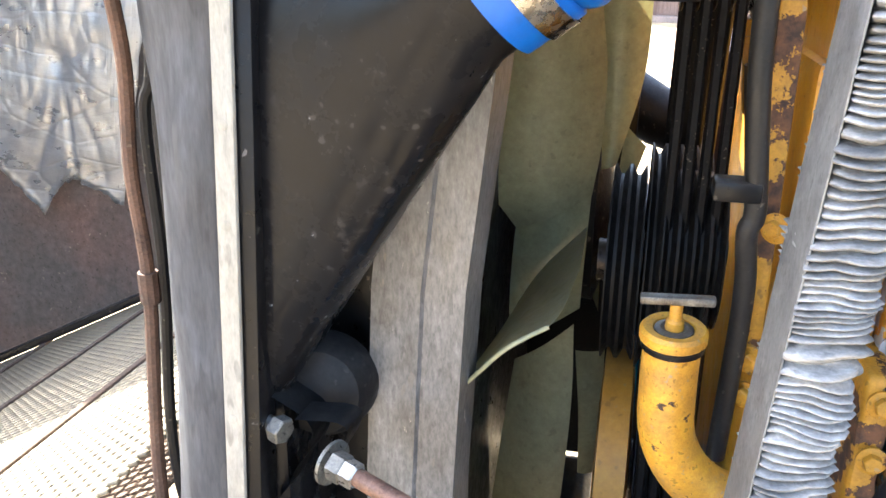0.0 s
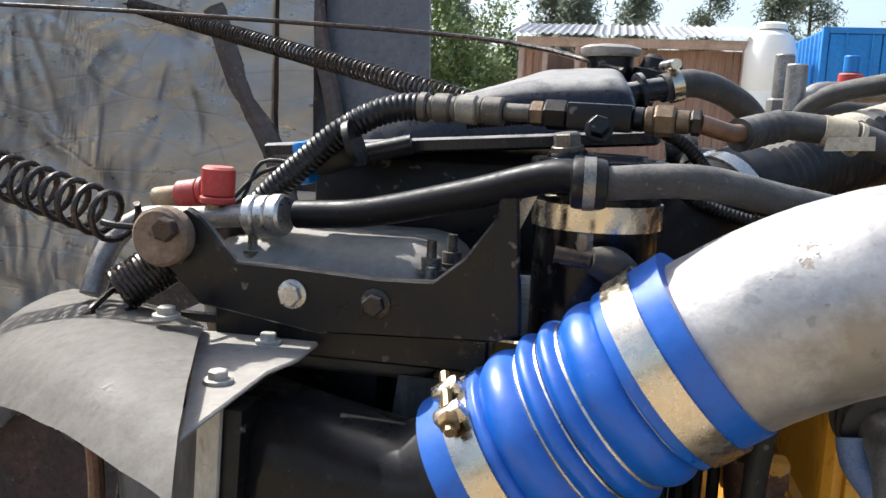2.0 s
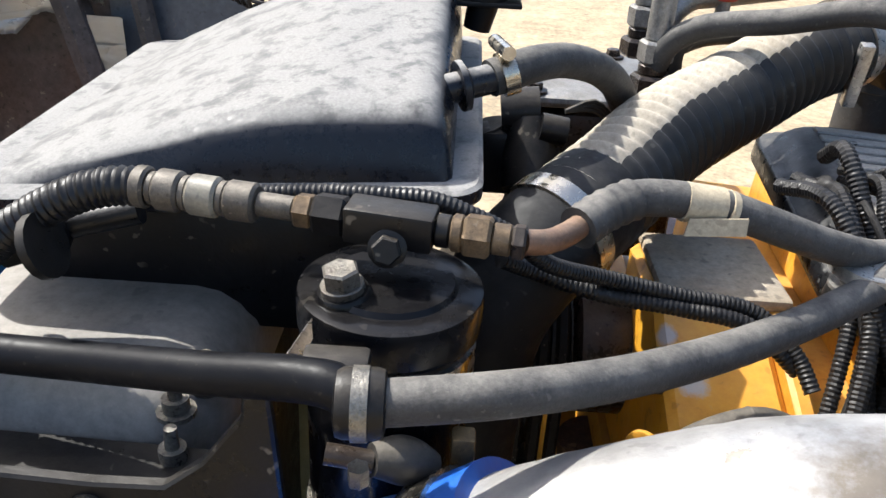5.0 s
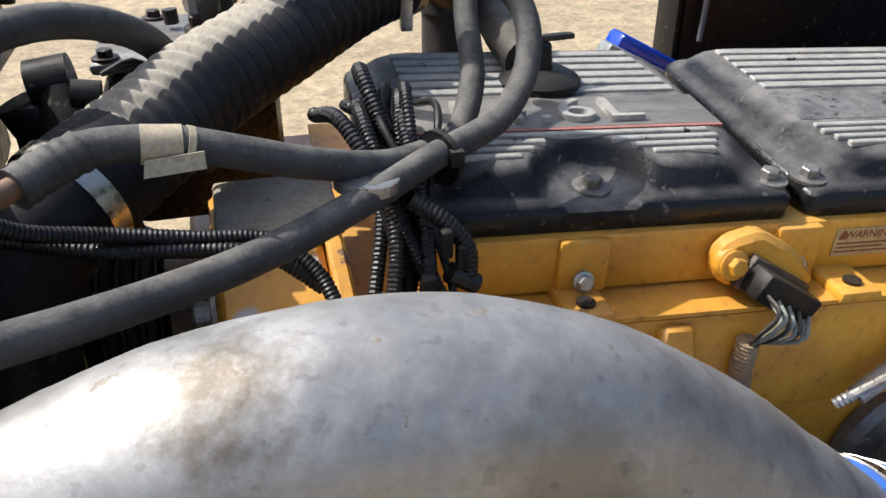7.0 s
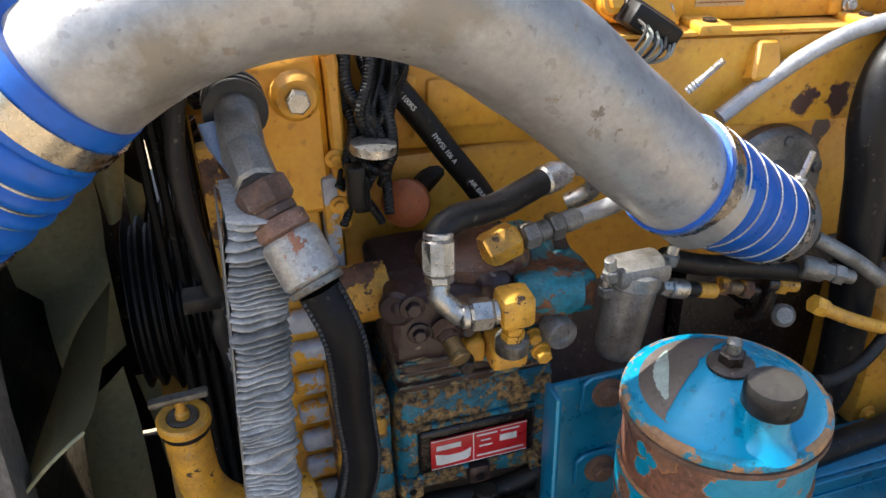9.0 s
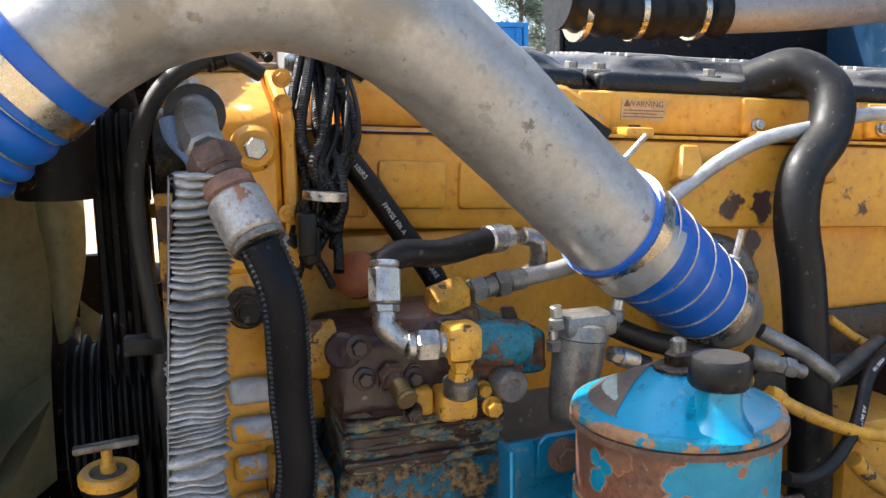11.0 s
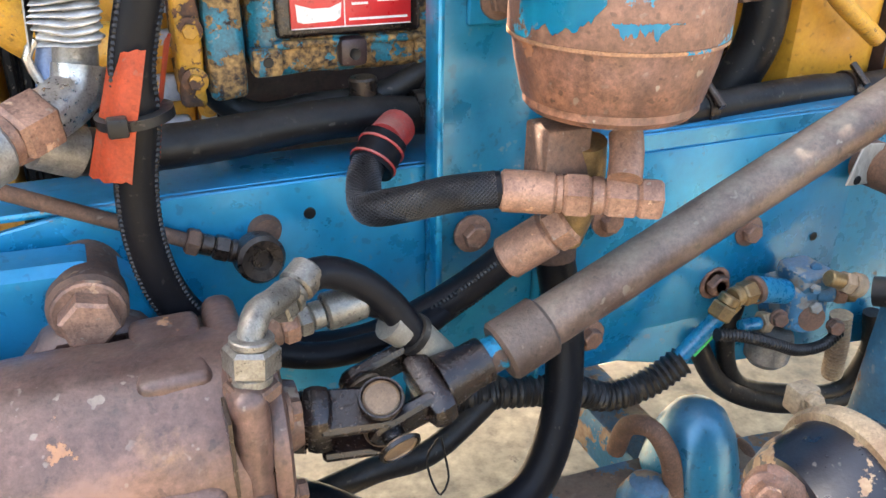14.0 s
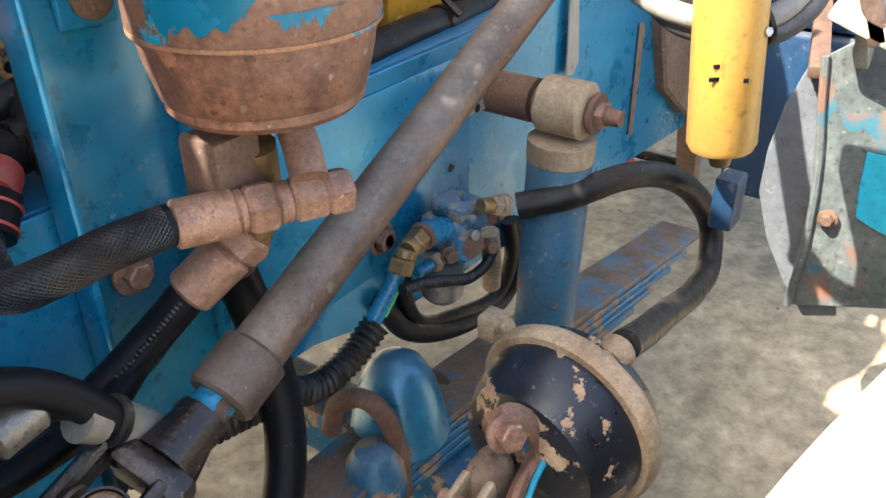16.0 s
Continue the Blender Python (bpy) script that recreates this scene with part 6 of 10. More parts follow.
    for x in (1.128, 1.322):
        part("cover_rib", box((x - 0.006, 0.622, 0.93), (x + 0.006, 0.645, 1.13), 0.004), "yellow", eng)
    part("cover_flange", box((1.082, 0.648, 0.89), (1.0885, 0.80, 1.165), 0.002), "comp_dark", eng, "flange edge coloured dark for shade")
    # unseen block, added to keep sun off the ground under the truck
    part("far_side", box((0.10, 1.26, 0.62), (1.5, 1.60, 1.36), 0.03), "comp_dark", eng, "unseen dark block added to shade the ground")
    part("front_carrier", box((-0.14, 1.40, 0.74), (0.13, 1.60, 1.07), 0.02), "blackpaint", eng, "black accessory carrier on the far front corner")
    part("oil_pan", box((0.30, 0.80, 0.62), (1.5, 1.2, 0.799), 0.03), "darksteel", eng)
    for ob in eng.children_recursive:
        if ob.name.split(".")[0] in ("cylinder_head", "head_joint", "rocker_base", "bolt_recess", "lug", "lug_bolt", "cast_panel", "core_plug", "boss") or ob.parent == base:
            ob.data.transform(slope((0.62, 0.77, 1.52), 0.0))


engine_block()


def front_housing():
    g = thing("front_gear_housing", (0.18, 0.72, 0.75), "yellow front gear housing with paint flaked to bare alloy", "housing")
    part("housing", box((0.135, 0.712, 0.70), (0.215, 1.25, 1.40), 0.012), "yellow", g)
    part("flange", box((0.2155, 0.700, 0.70), (0.232, 1.25, 1.40), 0.004), "yellow_bare", g, "flaked alloy flange")
    k = 0
    z = 0.86
    while z < 1.26:
        part("flange_boss", box((0.162, 0.694, z - 0.0135), (0.2075, 0.7125, z + 0.0135), 0.007, segs=3), "yellow_bare", g)
        part("bolt", bolt((0.2245, 0.699, z + 0.02), (0, -1, 0), 0.0065), "yellow_bare" if k % 2 else "yellow", g)
        z += 0.042
        k += 1
    t = thing("thermostat_housing", (0.19, 0.72, 1.35), "yellow thermostat housing with flaked paint", "housing")
    part("body", slab([(0.705, 1.36), (0.705, 1.505), (0.712, 1.520), (0.728, 1.530), (0.806, 1.560), (0.818, 1.568), (0.93, 1.568), (0.93, 1.36)], 0.082, (0.145, 0, 0), (0, 1, 0), (0, 0, 1), 0.006), "yellow_patch", t)
    part("flange", slab([(0.700, 1.34), (0.700, 1.512), (0.722, 1.534), (0.812, 1.570), (0.93, 1.570), (0.93, 1.34)], 0.014, (0.2285, 0, 0), (0, 1, 0), (0, 0, 1), 0.003), "yellow", t)
    part("top_plate", box((0.150, 0.822, 1.5685), (0.246, 0.926, 1.579), 0.004), "dustplate", t, "dusty grey alloy top plate")
    part("side_bolt", bolt((0.144, 0.775, 1.545), (-1, 0, 0), 0.011, 0.012, 1.5), "dullzinc", t)
    hb = (0.200, 0.703, 1.487)
    part("bolt_boss", lathe(hb, (0, -1, 0), [(0, 0.024), (0.010, 0.022), (0.014, 0.018)], 20), "yellow", t)
    part("bolt", bolt((0.200, 0.690, 1.487), (0, -1, 0), 0.0115, 0.010, 0), "steel", t)
    part("rib", box((0.158, 0.698, 1.37), (0.166, 0.707, 1.46), 0.002), "yellow", t)
    for z in (1.37, 1.42, 1.53, 1.555):
        part("flange_bolt", bolt((0.2305, 0.699, z), (0, -1, 0), 0.006), "yellow", t)
    q = thing("temperature_sensor", (0.191, 0.7, 1.325), "dark steel sensor plug in the yellow housing", "sensor")
    fitting(q, (0.185, 0.712, 1.325), (0, -1, 0.05), [(0.012, 0.022, 20, "darksteel"), (0.012, 0.016, 6, "darksteel"), (0.02, 0.012, 16, "plastic")])


front_housing()


def valve_cover(x0, x1, badge):
    v = thing("valve_cover", ((x0 + x1) / 2, 0.96, 1.546), "black valve cover with dusty ribs and a grey badge strip" if badge else "black valve cover with dusty ribs and a speckled middle", "valve cover", "valve covers on the engine")
    y0, y1, top = 0.79, 1.105, 1.594
    xm = (x0 + x1) / 2

    def outline(inset, z, f):
        """The cover's edge at one height: a scooped notch at the middle bolt, corners cut for the end bolts."""
        ya = y0 + inset
        cut = 0.010 + 0.046 * f
        pts = [(x0 + inset, ya + cut), (x0 + inset + cut * 0.35, ya + cut * 0.4), (x0 + inset + cut * 0.9, ya)]
        for k in range(13):
            a = k / 12
            pts.append((xm + (2 * a - 1) * (0.044 + 0.014 * f), ya + 0.050 * min(1.0, f * 1.4) * math.sin(math.pi * a) ** 0.8))
        pts += [(x1 - inset - cut * 0.9, ya), (x1 - inset - cut * 0.35, ya + cut * 0.4), (x1 - inset, ya + cut)]
        for k in range(5):
            a = math.pi / 8 * k
            pts.append((x1 - inset - 0.035 + 0.035 * math.cos(a), y1 - inset - 0.035 + 0.035 * math.sin(a)))
        for k in range(5):
            a = math.pi / 8 * k + math.pi / 2
            pts.append((x0 + inset + 0.035 + 0.035 * math.cos(a), y1 - inset - 0.035 + 0.035 * math.sin(a)))
        return [(x, y, z) for x, y in pts]
    part("cover", bevel_loft([outline(0.003, 1.546, 0), outline(0, 1.549, 0), outline(0.0, 1.566, 0), outline(0.003, 1.570, 0.1), outline(0.010, 1.573, 0.5), outline(0.016, 1.580, 0.8), outline(0.022, 1.587, 0.95), outline(0.030, 1.592, 1), outline(0.040, top, 1)]), "cover", v, angle=0.9)

    def rib(xa, xb, y, w):
        part("rib", box((xa, y, top - 0.003), (xb, y + w, top + 0.0025), 0.0008, segs=1), "rib", v)
    rib(x0 + 0.045, x1 - 0.05, 0.868, 0.0065)
    for k, y in enumerate((0.856, 0.844, 0.832)):
        rib(x0 + 0.045 + 0.006 * k, xm - 0.030 - 0.014 * k, y, 0.0065)
        rib(xm + 0.030 + 0.014 * k, x1 - 0.046 - 0.007 * k, y, 0.0065)
    for k in range(6):
        rib(x0 + 0.045, x1 - 0.04 - 0.002 * k, 0.958 + 0.0185 * k, 0.0115)
    for x in (xm, x0 + 0.012, x1 - 0.012):
        y = 0.820 if x == xm else 0.818
        part("bolt_ear", lathe((x, y, 1.560), (0, 0, 1), [(0, 0.0165), (0.008, 0.0160), (0.0115, 0.0145)], 26), "plastic", v)
        part("bolt", bolt((x, y, 1.5712), (0, 0, 1), 0.0085, 0.008, 1.9), "alu_cast", v)
    if badge:
        part("badge", box((x0 + 0.03, 0.884, top - 0.003), (x1 - 0.028, 0.948, top + 0.0015), 0.002), "plate", v, "grey badge strip")
        part("red_line", box((x0 + 0.03, 0.8795, top - 0.002), (x1 - 0.029, 0.8835, top + 0.0012), 0.0), "redline", v)
        cu = bpy.data.curves.new("badge_text", "FONT")
        cu.body, cu.size, cu.extrude, cu.align_x = "14.6L", 0.058, 0.003, "LEFT"
        cu.space_character = 1.1
        ob = new("badge_text", cu)
        bpy.context.view_layer.update()
        me = bpy.data.meshes.new_from_object(ob)
        bpy.data.objects.remove(ob)
        me.transform(Matrix.Translation((x0 + 0.062, 0.892, top + 0.0040)) @ Matrix.Diagonal((1.35, 1.0, 1.0, 1.0)))
        me.materials.clear()
        me.materials.append(M["rib"])
        t = new("badge_text", me)
        t.parent, t.matrix_parent_inverse = v, Matrix.Translation(-v.location)
    else:
        part("badge", box((x0 + 0.04, 0.884, top - 0.003), (x1 - 0.04, 0.948, top + 0.001), 0.002), "speckled", v, "dusty speckled middle plate")
    for ob in v.children_recursive:
        ob.data.transform(slope((0.62, 0.82, 1.57), 0.085))
    return v


def bevel_loft(rings):
    bm = bmesh.new()
    vs = [[bm.verts.new(p) for p in r] for r in rings]
    n = len(vs[0])
    for u, w in zip(vs, vs[1:]):
        for k in range(n):
            bm.faces.new((u[k], u[(k + 1) % n], w[(k + 1) % n], w[k]))
    bm.faces.new(vs[0][::-1])
    bm.faces.new(vs[-1])
    bmesh.ops.recalc_face_normals(bm, faces=bm.faces[:])
    return bm


valve_cover(0.275, 0.625, True)
valve_cover(0.640, 0.990, False)
valve_cover(1.005, 1.355, False)
oc = V((0.466, 0.99, 1.600))
cap = thing("oil_filler", (oc.x, oc.y, 1.60), "black round oil filler cap with a steel cross handle", "oil filler")
part("base", lathe((oc.x, oc.y, 1.60), (0, 0, 1), [(0, 0.040), (0.006, 0.042), (0.009, 0.040), (0.010, 0.036), (0.013, 0.036), (0.015, 0.040), (0.021, 0.040), (0.025, 0.036), (0.032, 0.022)], 36), "plastic", cap)
part("stem", lathe((oc.x, oc.y, 1.628), (0, 0, 1), [(0, 0.013), (0.026, 0.010), (0.030, 0.006)], 14), "plastic", cap)
part("handle", bar((oc.x - 0.018, oc.y - 0.005, 1.661), (oc.x + 0.034, oc.y + 0.005, 1.659), 0.010, 0.006, 0.002), "darksteel", cap)

# connector with its wires on the head
cn = thing("sensor_connector", (0.555, 0.765, 1.525), "yellow-mounted black plug with a fan of pale wires", "connector")
part("mount", slab([(0.540, 1.536), (0.552, 1.547), (0.578, 1.551), (0.616, 1.528), (0.641, 1.498), (0.636, 1.488), (0.600, 1.497), (0.568, 1.500), (0.548, 1.505), (0.539, 1.518)][::-1], 0.022, (0, 0.787, 0), bevel=0.005), "yellow", cn, "yellow cast mount")
part("bolt_boss", lathe((0.552, 0.770, 1.526), (0, -1, 0.15), [(0, 0.015), (0.006, 0.014), (0.008, 0.012)], 20), "yellow", cn)
part("bolt", bolt((0.552, 0.762, 1.527), (0, -1, 0.2), 0.008), "yellow", cn)
c0 = V((0.590, 0.748, 1.502))
_t = Vector((0.84, 0, -0.54))
part("plug", bar(c0 - _t * 0.034, c0 + _t * 0.034, 0.030, 0.026, 0.004, up=(0.5, 0, 0.85)), "plastic", cn, "black plug body")
part("gasket", bar(c0 - _t * 0.036 + Vector((0, 0.012, 0.001)), c0 + _t * 0.036 + Vector((0, 0.012, 0.001)), 0.010, 0.032, 0.003, up=(0.5, 0, 0.85)), "collar", cn, "brown rubber gasket")
w1 = V((0.562, 0.738, 1.462))
for k in range(9):
    a = c0 + _t * (-0.028 + 0.007 * k) + Vector((0, -0.014, -0.004 - 0.005 * (k % 2)))
    part("wire", tube([tuple(a), tuple(a + Vector((-0.002 * k, -0.018, -0.006))), tuple(a.lerp(w1, 0.6) + Vector((0.002 * k - 0.006, -0.014, 0.0))), tuple(w1 + Vector((0.002 * (k % 3), 0.002 * (k // 3), 0)))], 0.0019, 7, 0.004), "wire_w" if k % 3 else "hose", cn)
part("sleeve", tube([tuple(w1 + Vector((0, 0, 0.004))), (0.562, 0.74, 1.437), (0.569, 0.75, 1.403), (w1.x - 0.02, 0.77, 1.38)], ribs(0.009, 0.001, 0.004), 12, 0.001), "bandtan", cn, "tan braided sleeve")
# warning sticker
ws = thing("warning_sticker", (0.703, 0.779, 1.509), "small tan warning sticker with red-brown print", "sticker")
part("paper", box((0.664, 0.7835, 1.509), (0.727, 0.7848, 1.536), 0.0), "warnpaper", ws)
cu = bpy.data.curves.new("print", "FONT")
cu.body, cu.size, cu.extrude, cu.align_x = "WARNING", 0.0105, 0.0002, "CENTER"
_o = new("print", cu)
bpy.context.view_layer.update()
_me = bpy.data.meshes.new_from_object(_o)
bpy.data.objects.remove(_o)
_me.transform(Matrix.Translation((0.698, 0.7833, 1.5265)) @ Euler((radians(90), 0, 0)).to_matrix().to_4x4())
_me.materials.clear()
_me.materials.append(M["warnink"])
_t = new("print", _me)
_t.parent, _t.matrix_parent_inverse = ws, Matrix.Translation(-ws.location)
part("warning_triangle", slab([(0, 0), (0.009, 0), (0.0045, 0.009)], 0.0006, (0.6665, 0.7833, 1.526), bevel=0.0), "warnink", ws)
for k in range(3):
    part("print_bar", box((0.667, 0.7829, 1.521 - k * 0.004), (0.724 - 0.010 * (k % 2), 0.7834, 1.5222 - k * 0.004), 0.0), "warnink", ws)
for ob in ws.children_recursive:
    ob.data.transform(slope((0.62, 0.77, 1.52), 0.0))

# intake elbow that takes the charge pipe
ie = thing("intake_elbow", (0.74, 0.72, 1.35), "dull grey cast intake flange with round mounting plate", "intake")
part("flange", lathe((0.785, 0.765, 1.275), (0.05, -1, 0), [(0, 0.082), (0.012, 0.082), (0.020, 0.074), (0.024, 0.05)], 40), "alu_cast", ie)
part("neck", tube([tuple(B2B - (B2B - B2A) * 0.12), tuple(B2B + (B2B - B2A) * 0.08), (0.775, 0.715, 1.268), (0.785, 0.76, 1.275)], 0.046, 28, 0.01), "alu_cast", ie)
for a in (20, 80, 150, 215, 290):
    part("bolt", bolt((0.785 + 0.066 * math.cos(radians(a)), 0.748, 1.275 + 0.066 * math.sin(radians(a))), (0, -1, 0), 0.007), "alu_cast", ie)
for at, to in (((0.725, 0.64, 1.318), (0.732, 0.63, 1.378)), ((0.588, 0.66, 1.457), (0.604, 0.65, 1.478))):
    d = V(to) - V(at)
    g = thing("drain_nipple", at, "slim silver grease nipple with a threaded stem", "nipple")
    part("thread", tube([at, tuple(V(at) + d * 0.55)], ribs(0.0062 if d.z > 0.05 else 0.0036, 0.0012, 0.004), 12, 0.001), "steel", g)
    part("stem", tube([tuple(V(at) + d * 0.5), tuple(V(at) + d * (1.05 if d.z > 0.05 else 1.6))], 0.0035, 10, 0.01), "steel", g)
# heater hose, S-shaped
sh = thing("heater_hose", (0.861, 0.68, 1.38), "thick black S-bent rubber coolant hose", "hose")
SH = [(0.87, 0.8, 1.553), (0.913, 0.76, 1.569), (0.934, 0.72, 1.539), (0.917, 0.7, 1.487), (0.87, 0.69, 1.437), (0.859, 0.685, 1.381), (0.869, 0.68, 1.309), (0.875, 0.675, 1.23), (0.886, 0.67, 1.085), (0.886, 0.67, 0.992), (0.86, 0.68, 0.92)]
part("hose", tube(SH, lambda s, u: 0.0275, 22), "hose_clean", sh, angle=1.0)
br = thing("braided_line", (0.774, 0.74, 1.453), "silver braided fuel line across the yellow head", "hose")
part("line", tube([(0.676, 0.722, 1.395), (0.724, 0.722, 1.426), (0.781, 0.718, 1.46), (0.832, 0.715, 1.48), (0.887, 0.712, 1.49), (1.031, 0.708, 1.507), (1.2, 0.70, 1.44)], 0.0095, 14), "braid", br)
# turbo intake pipe behind the covers
tp = thing("turbo_pipe", (1.354, 1.25, 1.727), "polished pipe with black couplings behind the valve covers", "pipe")
part("support", box((0.95, 1.22, 1.45), (1.0, 1.25, 1.53), 0.004), "darksteel", tp)
part("pipe", tube([(1.147, 1.25, 1.711), (1.354, 1.25, 1.721), (1.723, 1.25, 1.756)], 0.045, 24, 0.05), "alu", tp)
part("coupling", tube([(0.806, 1.24, 1.719), (0.955, 1.25, 1.706), (1.16, 1.25, 1.712)], ribs(0.047, 0.006, 0.05), 24, 0.006), "hose_clean", tp)
for x in (1015, 1110, 1220):
    pass
for q in ((0.852, 1.25, 1.703), (0.967, 1.25, 1.706), (1.101, 1.25, 1.709)):
    clamp(tp, q, (1, 0, 0), 0.0535, 0.012)

# wiring harness at the front corner of the head
hr = thing("wiring_harness", (0.30, 0.74, 1.60), "black ribbed conduits and dark wires bundled before the head", "wiring")
rr = random.Random(9)
for k in range(15):
    a = V((0.283, 0.9, 1.64)) + Vector((rr.uniform(-.05, .05), rr.uniform(-.03, .04), rr.uniform(-.005, .02)))
    b = V((0.273, 0.72, 1.499)) + Vector((rr.uniform(-.035, .035), rr.uniform(-.02, .03), 0))
    c = V((0.266, 0.7, 1.423)) + Vector((rr.uniform(-.02, .02), rr.uniform(-.02, .03), 0))
    e = V((0.258, 0.69, 1.381)) + Vector((rr.uniform(-.03, .03), rr.uniform(-.01, .03), rr.uniform(-.05, .03)))
    kind = k % 3
    rad = (0.0024, 0.0042, 0.0050)[kind] + rr.uniform(-.0004, .0008)
    fn = ribs(rad, 0.0008, 0.0034) if kind else rad
    wob = [Vector((rr.uniform(-.014, .014), rr.uniform(-.012, .012), rr.uniform(-.01, .01))) for _ in range(5)]
    part("conduit" if kind else "wire", tube([tuple(a), tuple(a + Vector((0, -0.05, 0.012)) + wob[0]), tuple(a.lerp(b, 0.55) + Vector((0.01, -0.02, 0.02)) + wob[1]), tuple(b + wob[2] * 0.5), tuple(b.lerp(c, 0.5) + Vector((0, -0.01, 0)) + wob[3]), tuple(c + wob[4] * 0.5), tuple(e)], fn, 9, 0.00085 if kind else 0.008), ("hose_clean", "loom", "loom")[kind], hr)
for q, s in (((0.265, 0.69, 1.449), 0.014), ((0.244, 0.67, 1.402), 0.018), ((0.25, 0.68, 1.389), 0.016), ((0.300, 0.735, 1.60), 0.009), ((0.285, 0.725, 1.57), 0.011), ((0.312, 0.74, 1.585), 0.008)):
    part("plug", box(V(q) - Vector((s * 0.5, s * 0.5, s * 1.2)), V(q) + Vector((s * 0.5, s * 0.5, s * 1.2)), 0.003, None), "plastic", hr)
for q in ((0.263, 0.67, 1.435), (0.252, 0.76, 1.637)):
    part("tie", lathe(q, (0.1, 0, 1), [(0, 0.02), (0, 0.022), (0.008, 0.022), (0.008, 0.02)], 18), "steel", hr)
part("branch", tube([(0.282, 0.76, 1.623), (0.303, 0.75, 1.609), (0.318, 0.745, 1.588), (0.319, 0.745, 1.56)], ribs(0.006, 0.0008, 0.0036), 10, 0.0009), "loom", hr)
part("branch_plug", tube([(0.305, 0.745, 1.571), (0.325, 0.745, 1.558)], 0.008, 10, 0.01), "loom", hr)

# ---------------------------------------------------------------- compressor and pump
def lump(lo, hi, bevel, amount, seed=0.0):
    """A rough casting: a rounded block with uneven faces."""
    bm = box(lo, hi, bevel, segs=3)
    for cuts in (3, 2):
        bmesh.ops.subdivide_edges(bm, edges=[e for e in bm.edges if e.calc_length() > 0.012], cuts=cuts, use_grid_fill=True)
    return rough_up(rough_up(bm, amount, 0.022, seed), amount * 0.6, 0.008, seed + 5.0)


def compressor():
    c = thing("air_compressor", (0.34, 0.70, 0.98), "oily air compressor with flaking teal and yellow paint", "compressor")
    part("crankcase", lump((0.262, 0.646, 1.000), (0.455, 0.78, 1.152), 0.016, 0.0022), "comp", c)
    part("mount_flange", lump((0.222, 0.640, 0.985), (0.256, 0.80, 1.165), 0.007, 0.002), "comp", c, "flange with flaking teal and yellow paint")
    part("flange_rim", lump((0.196, 0.648, 0.980), (0.219, 0.80, 1.172), 0.006, 0.0025), "yellowblack", c, "rim with yellow paint worn to iron")
    for z in (1.005, 1.05, 1.10, 1.15):
        part("flange_bolt", bolt((0.209, 0.645, z), (0, -1, 0), 0.0075), "yellowblack", c)
    part("upper_pad", lump((0.228, 0.632, 1.118), (0.250, 0.65, 1.140), 0.004, 0.001), "yellowblack", c)
    for k in range(4):
        part("cylinder_fin", lump((0.268 + 0.002 * (k % 2), 0.647 + 0.0022 * ((k * 2) % 3), 1.158 + k * 0.0150), (0.447, 0.78, 1.1650 + k * 0.0150), 0.0030, 0.0020, k * 3.0), "comp_fin", c)
    part("cylinder", lump((0.270, 0.6525, 1.140), (0.446, 0.775, 1.232), 0.012, 0.002), "comp_fin", c)
    part("cover_plate", lump((0.285, 0.6385, 1.037), (0.427, 0.650, 1.101), 0.006, 0.0010), "oily", c, "dark oily cover plate")
    for a, b in (((0.283, 1.101), (0.429, 1.108)), ((0.283, 1.028), (0.429, 1.035))):
        part("plate_border", lump((a[0], 0.640, a[1]), (b[0], 0.652, b[1]), 0.003, 0.0012, a[1] * 9), "comp", c)
    part("bottom_lug", box((0.343, 0.632, 1.008), (0.371, 0.652, 1.036), 0.006), "comp_dark", c)
    part("lug_hole", lathe((0.357, 0.6315, 1.021), (0, -1, 0), [(-0.003, 0.006), (0.0008, 0.0055), (0.0004, 0.004)], 14), "blackpaint", c)
    for x, z in ((0.275, 1.018), (0.436, 1.018)):
        part("foot", box((x - 0.014, 0.636, z - 0.014), (x + 0.014, 0.66, z + 0.012), 0.004), "comp", c)
        part("foot_hole", lathe((x, 0.6355, z), (0, -1, 0), [(0, 0.005), (0.0008, 0.0045)], 12), "blackpaint", c)
    lb = thing("name_plate", (0.35, 0.634, 1.07), "red name plate with a white wing-shaped mark", "label")
    part("plate", box((0.298, 0.6345, 1.046), (0.415, 0.6372, 1.090), 0.001), "redlabel", lb)
    part("mark", slab([(0.304, 1.0535), (0.31, 1.0515), (0.34, 1.0525), (0.345, 1.056), (0.346, 1.069), (0.335, 1.0645), (0.318, 1.0645), (0.303, 1.069)], 0.0008, (0, 0.6348, 0), bevel=0.0), "white", lb)
    part("mark_bar", box((0.3045, 0.634, 1.074), (0.334, 0.6344, 1.081), 0.0), "white", lb)
    part("frame_line", box((0.3485, 0.634, 1.0475), (0.3495, 0.6344, 1.0885), 0.0), "white", lb)
    for a, b in (((0.2985, 1.0465), (0.4145, 1.0475)), ((0.2985, 1.0885), (0.4145, 1.0895))):
        part("frame_line", box((a[0], 0.634, a[1]), (b[0], 0.6344, b[1]), 0.0), "white", lb)
    part("blank_field", box((0.381, 0.634, 1.068), (0.402, 0.6344, 1.0775), 0.0), "white", lb)
    for x0, x1, z in ((0.353, 0.378, 1.0825), (0.382, 0.405, 1.0825), (0.358, 0.370, 1.074), (0.356, 0.372, 1.066), (0.353, 0.411, 1.052)):
        part("print_bar", box((x0, 0.634, z), (x1, 0.6344, z + 0.0022), 0.0), "white", lb)


compressor()


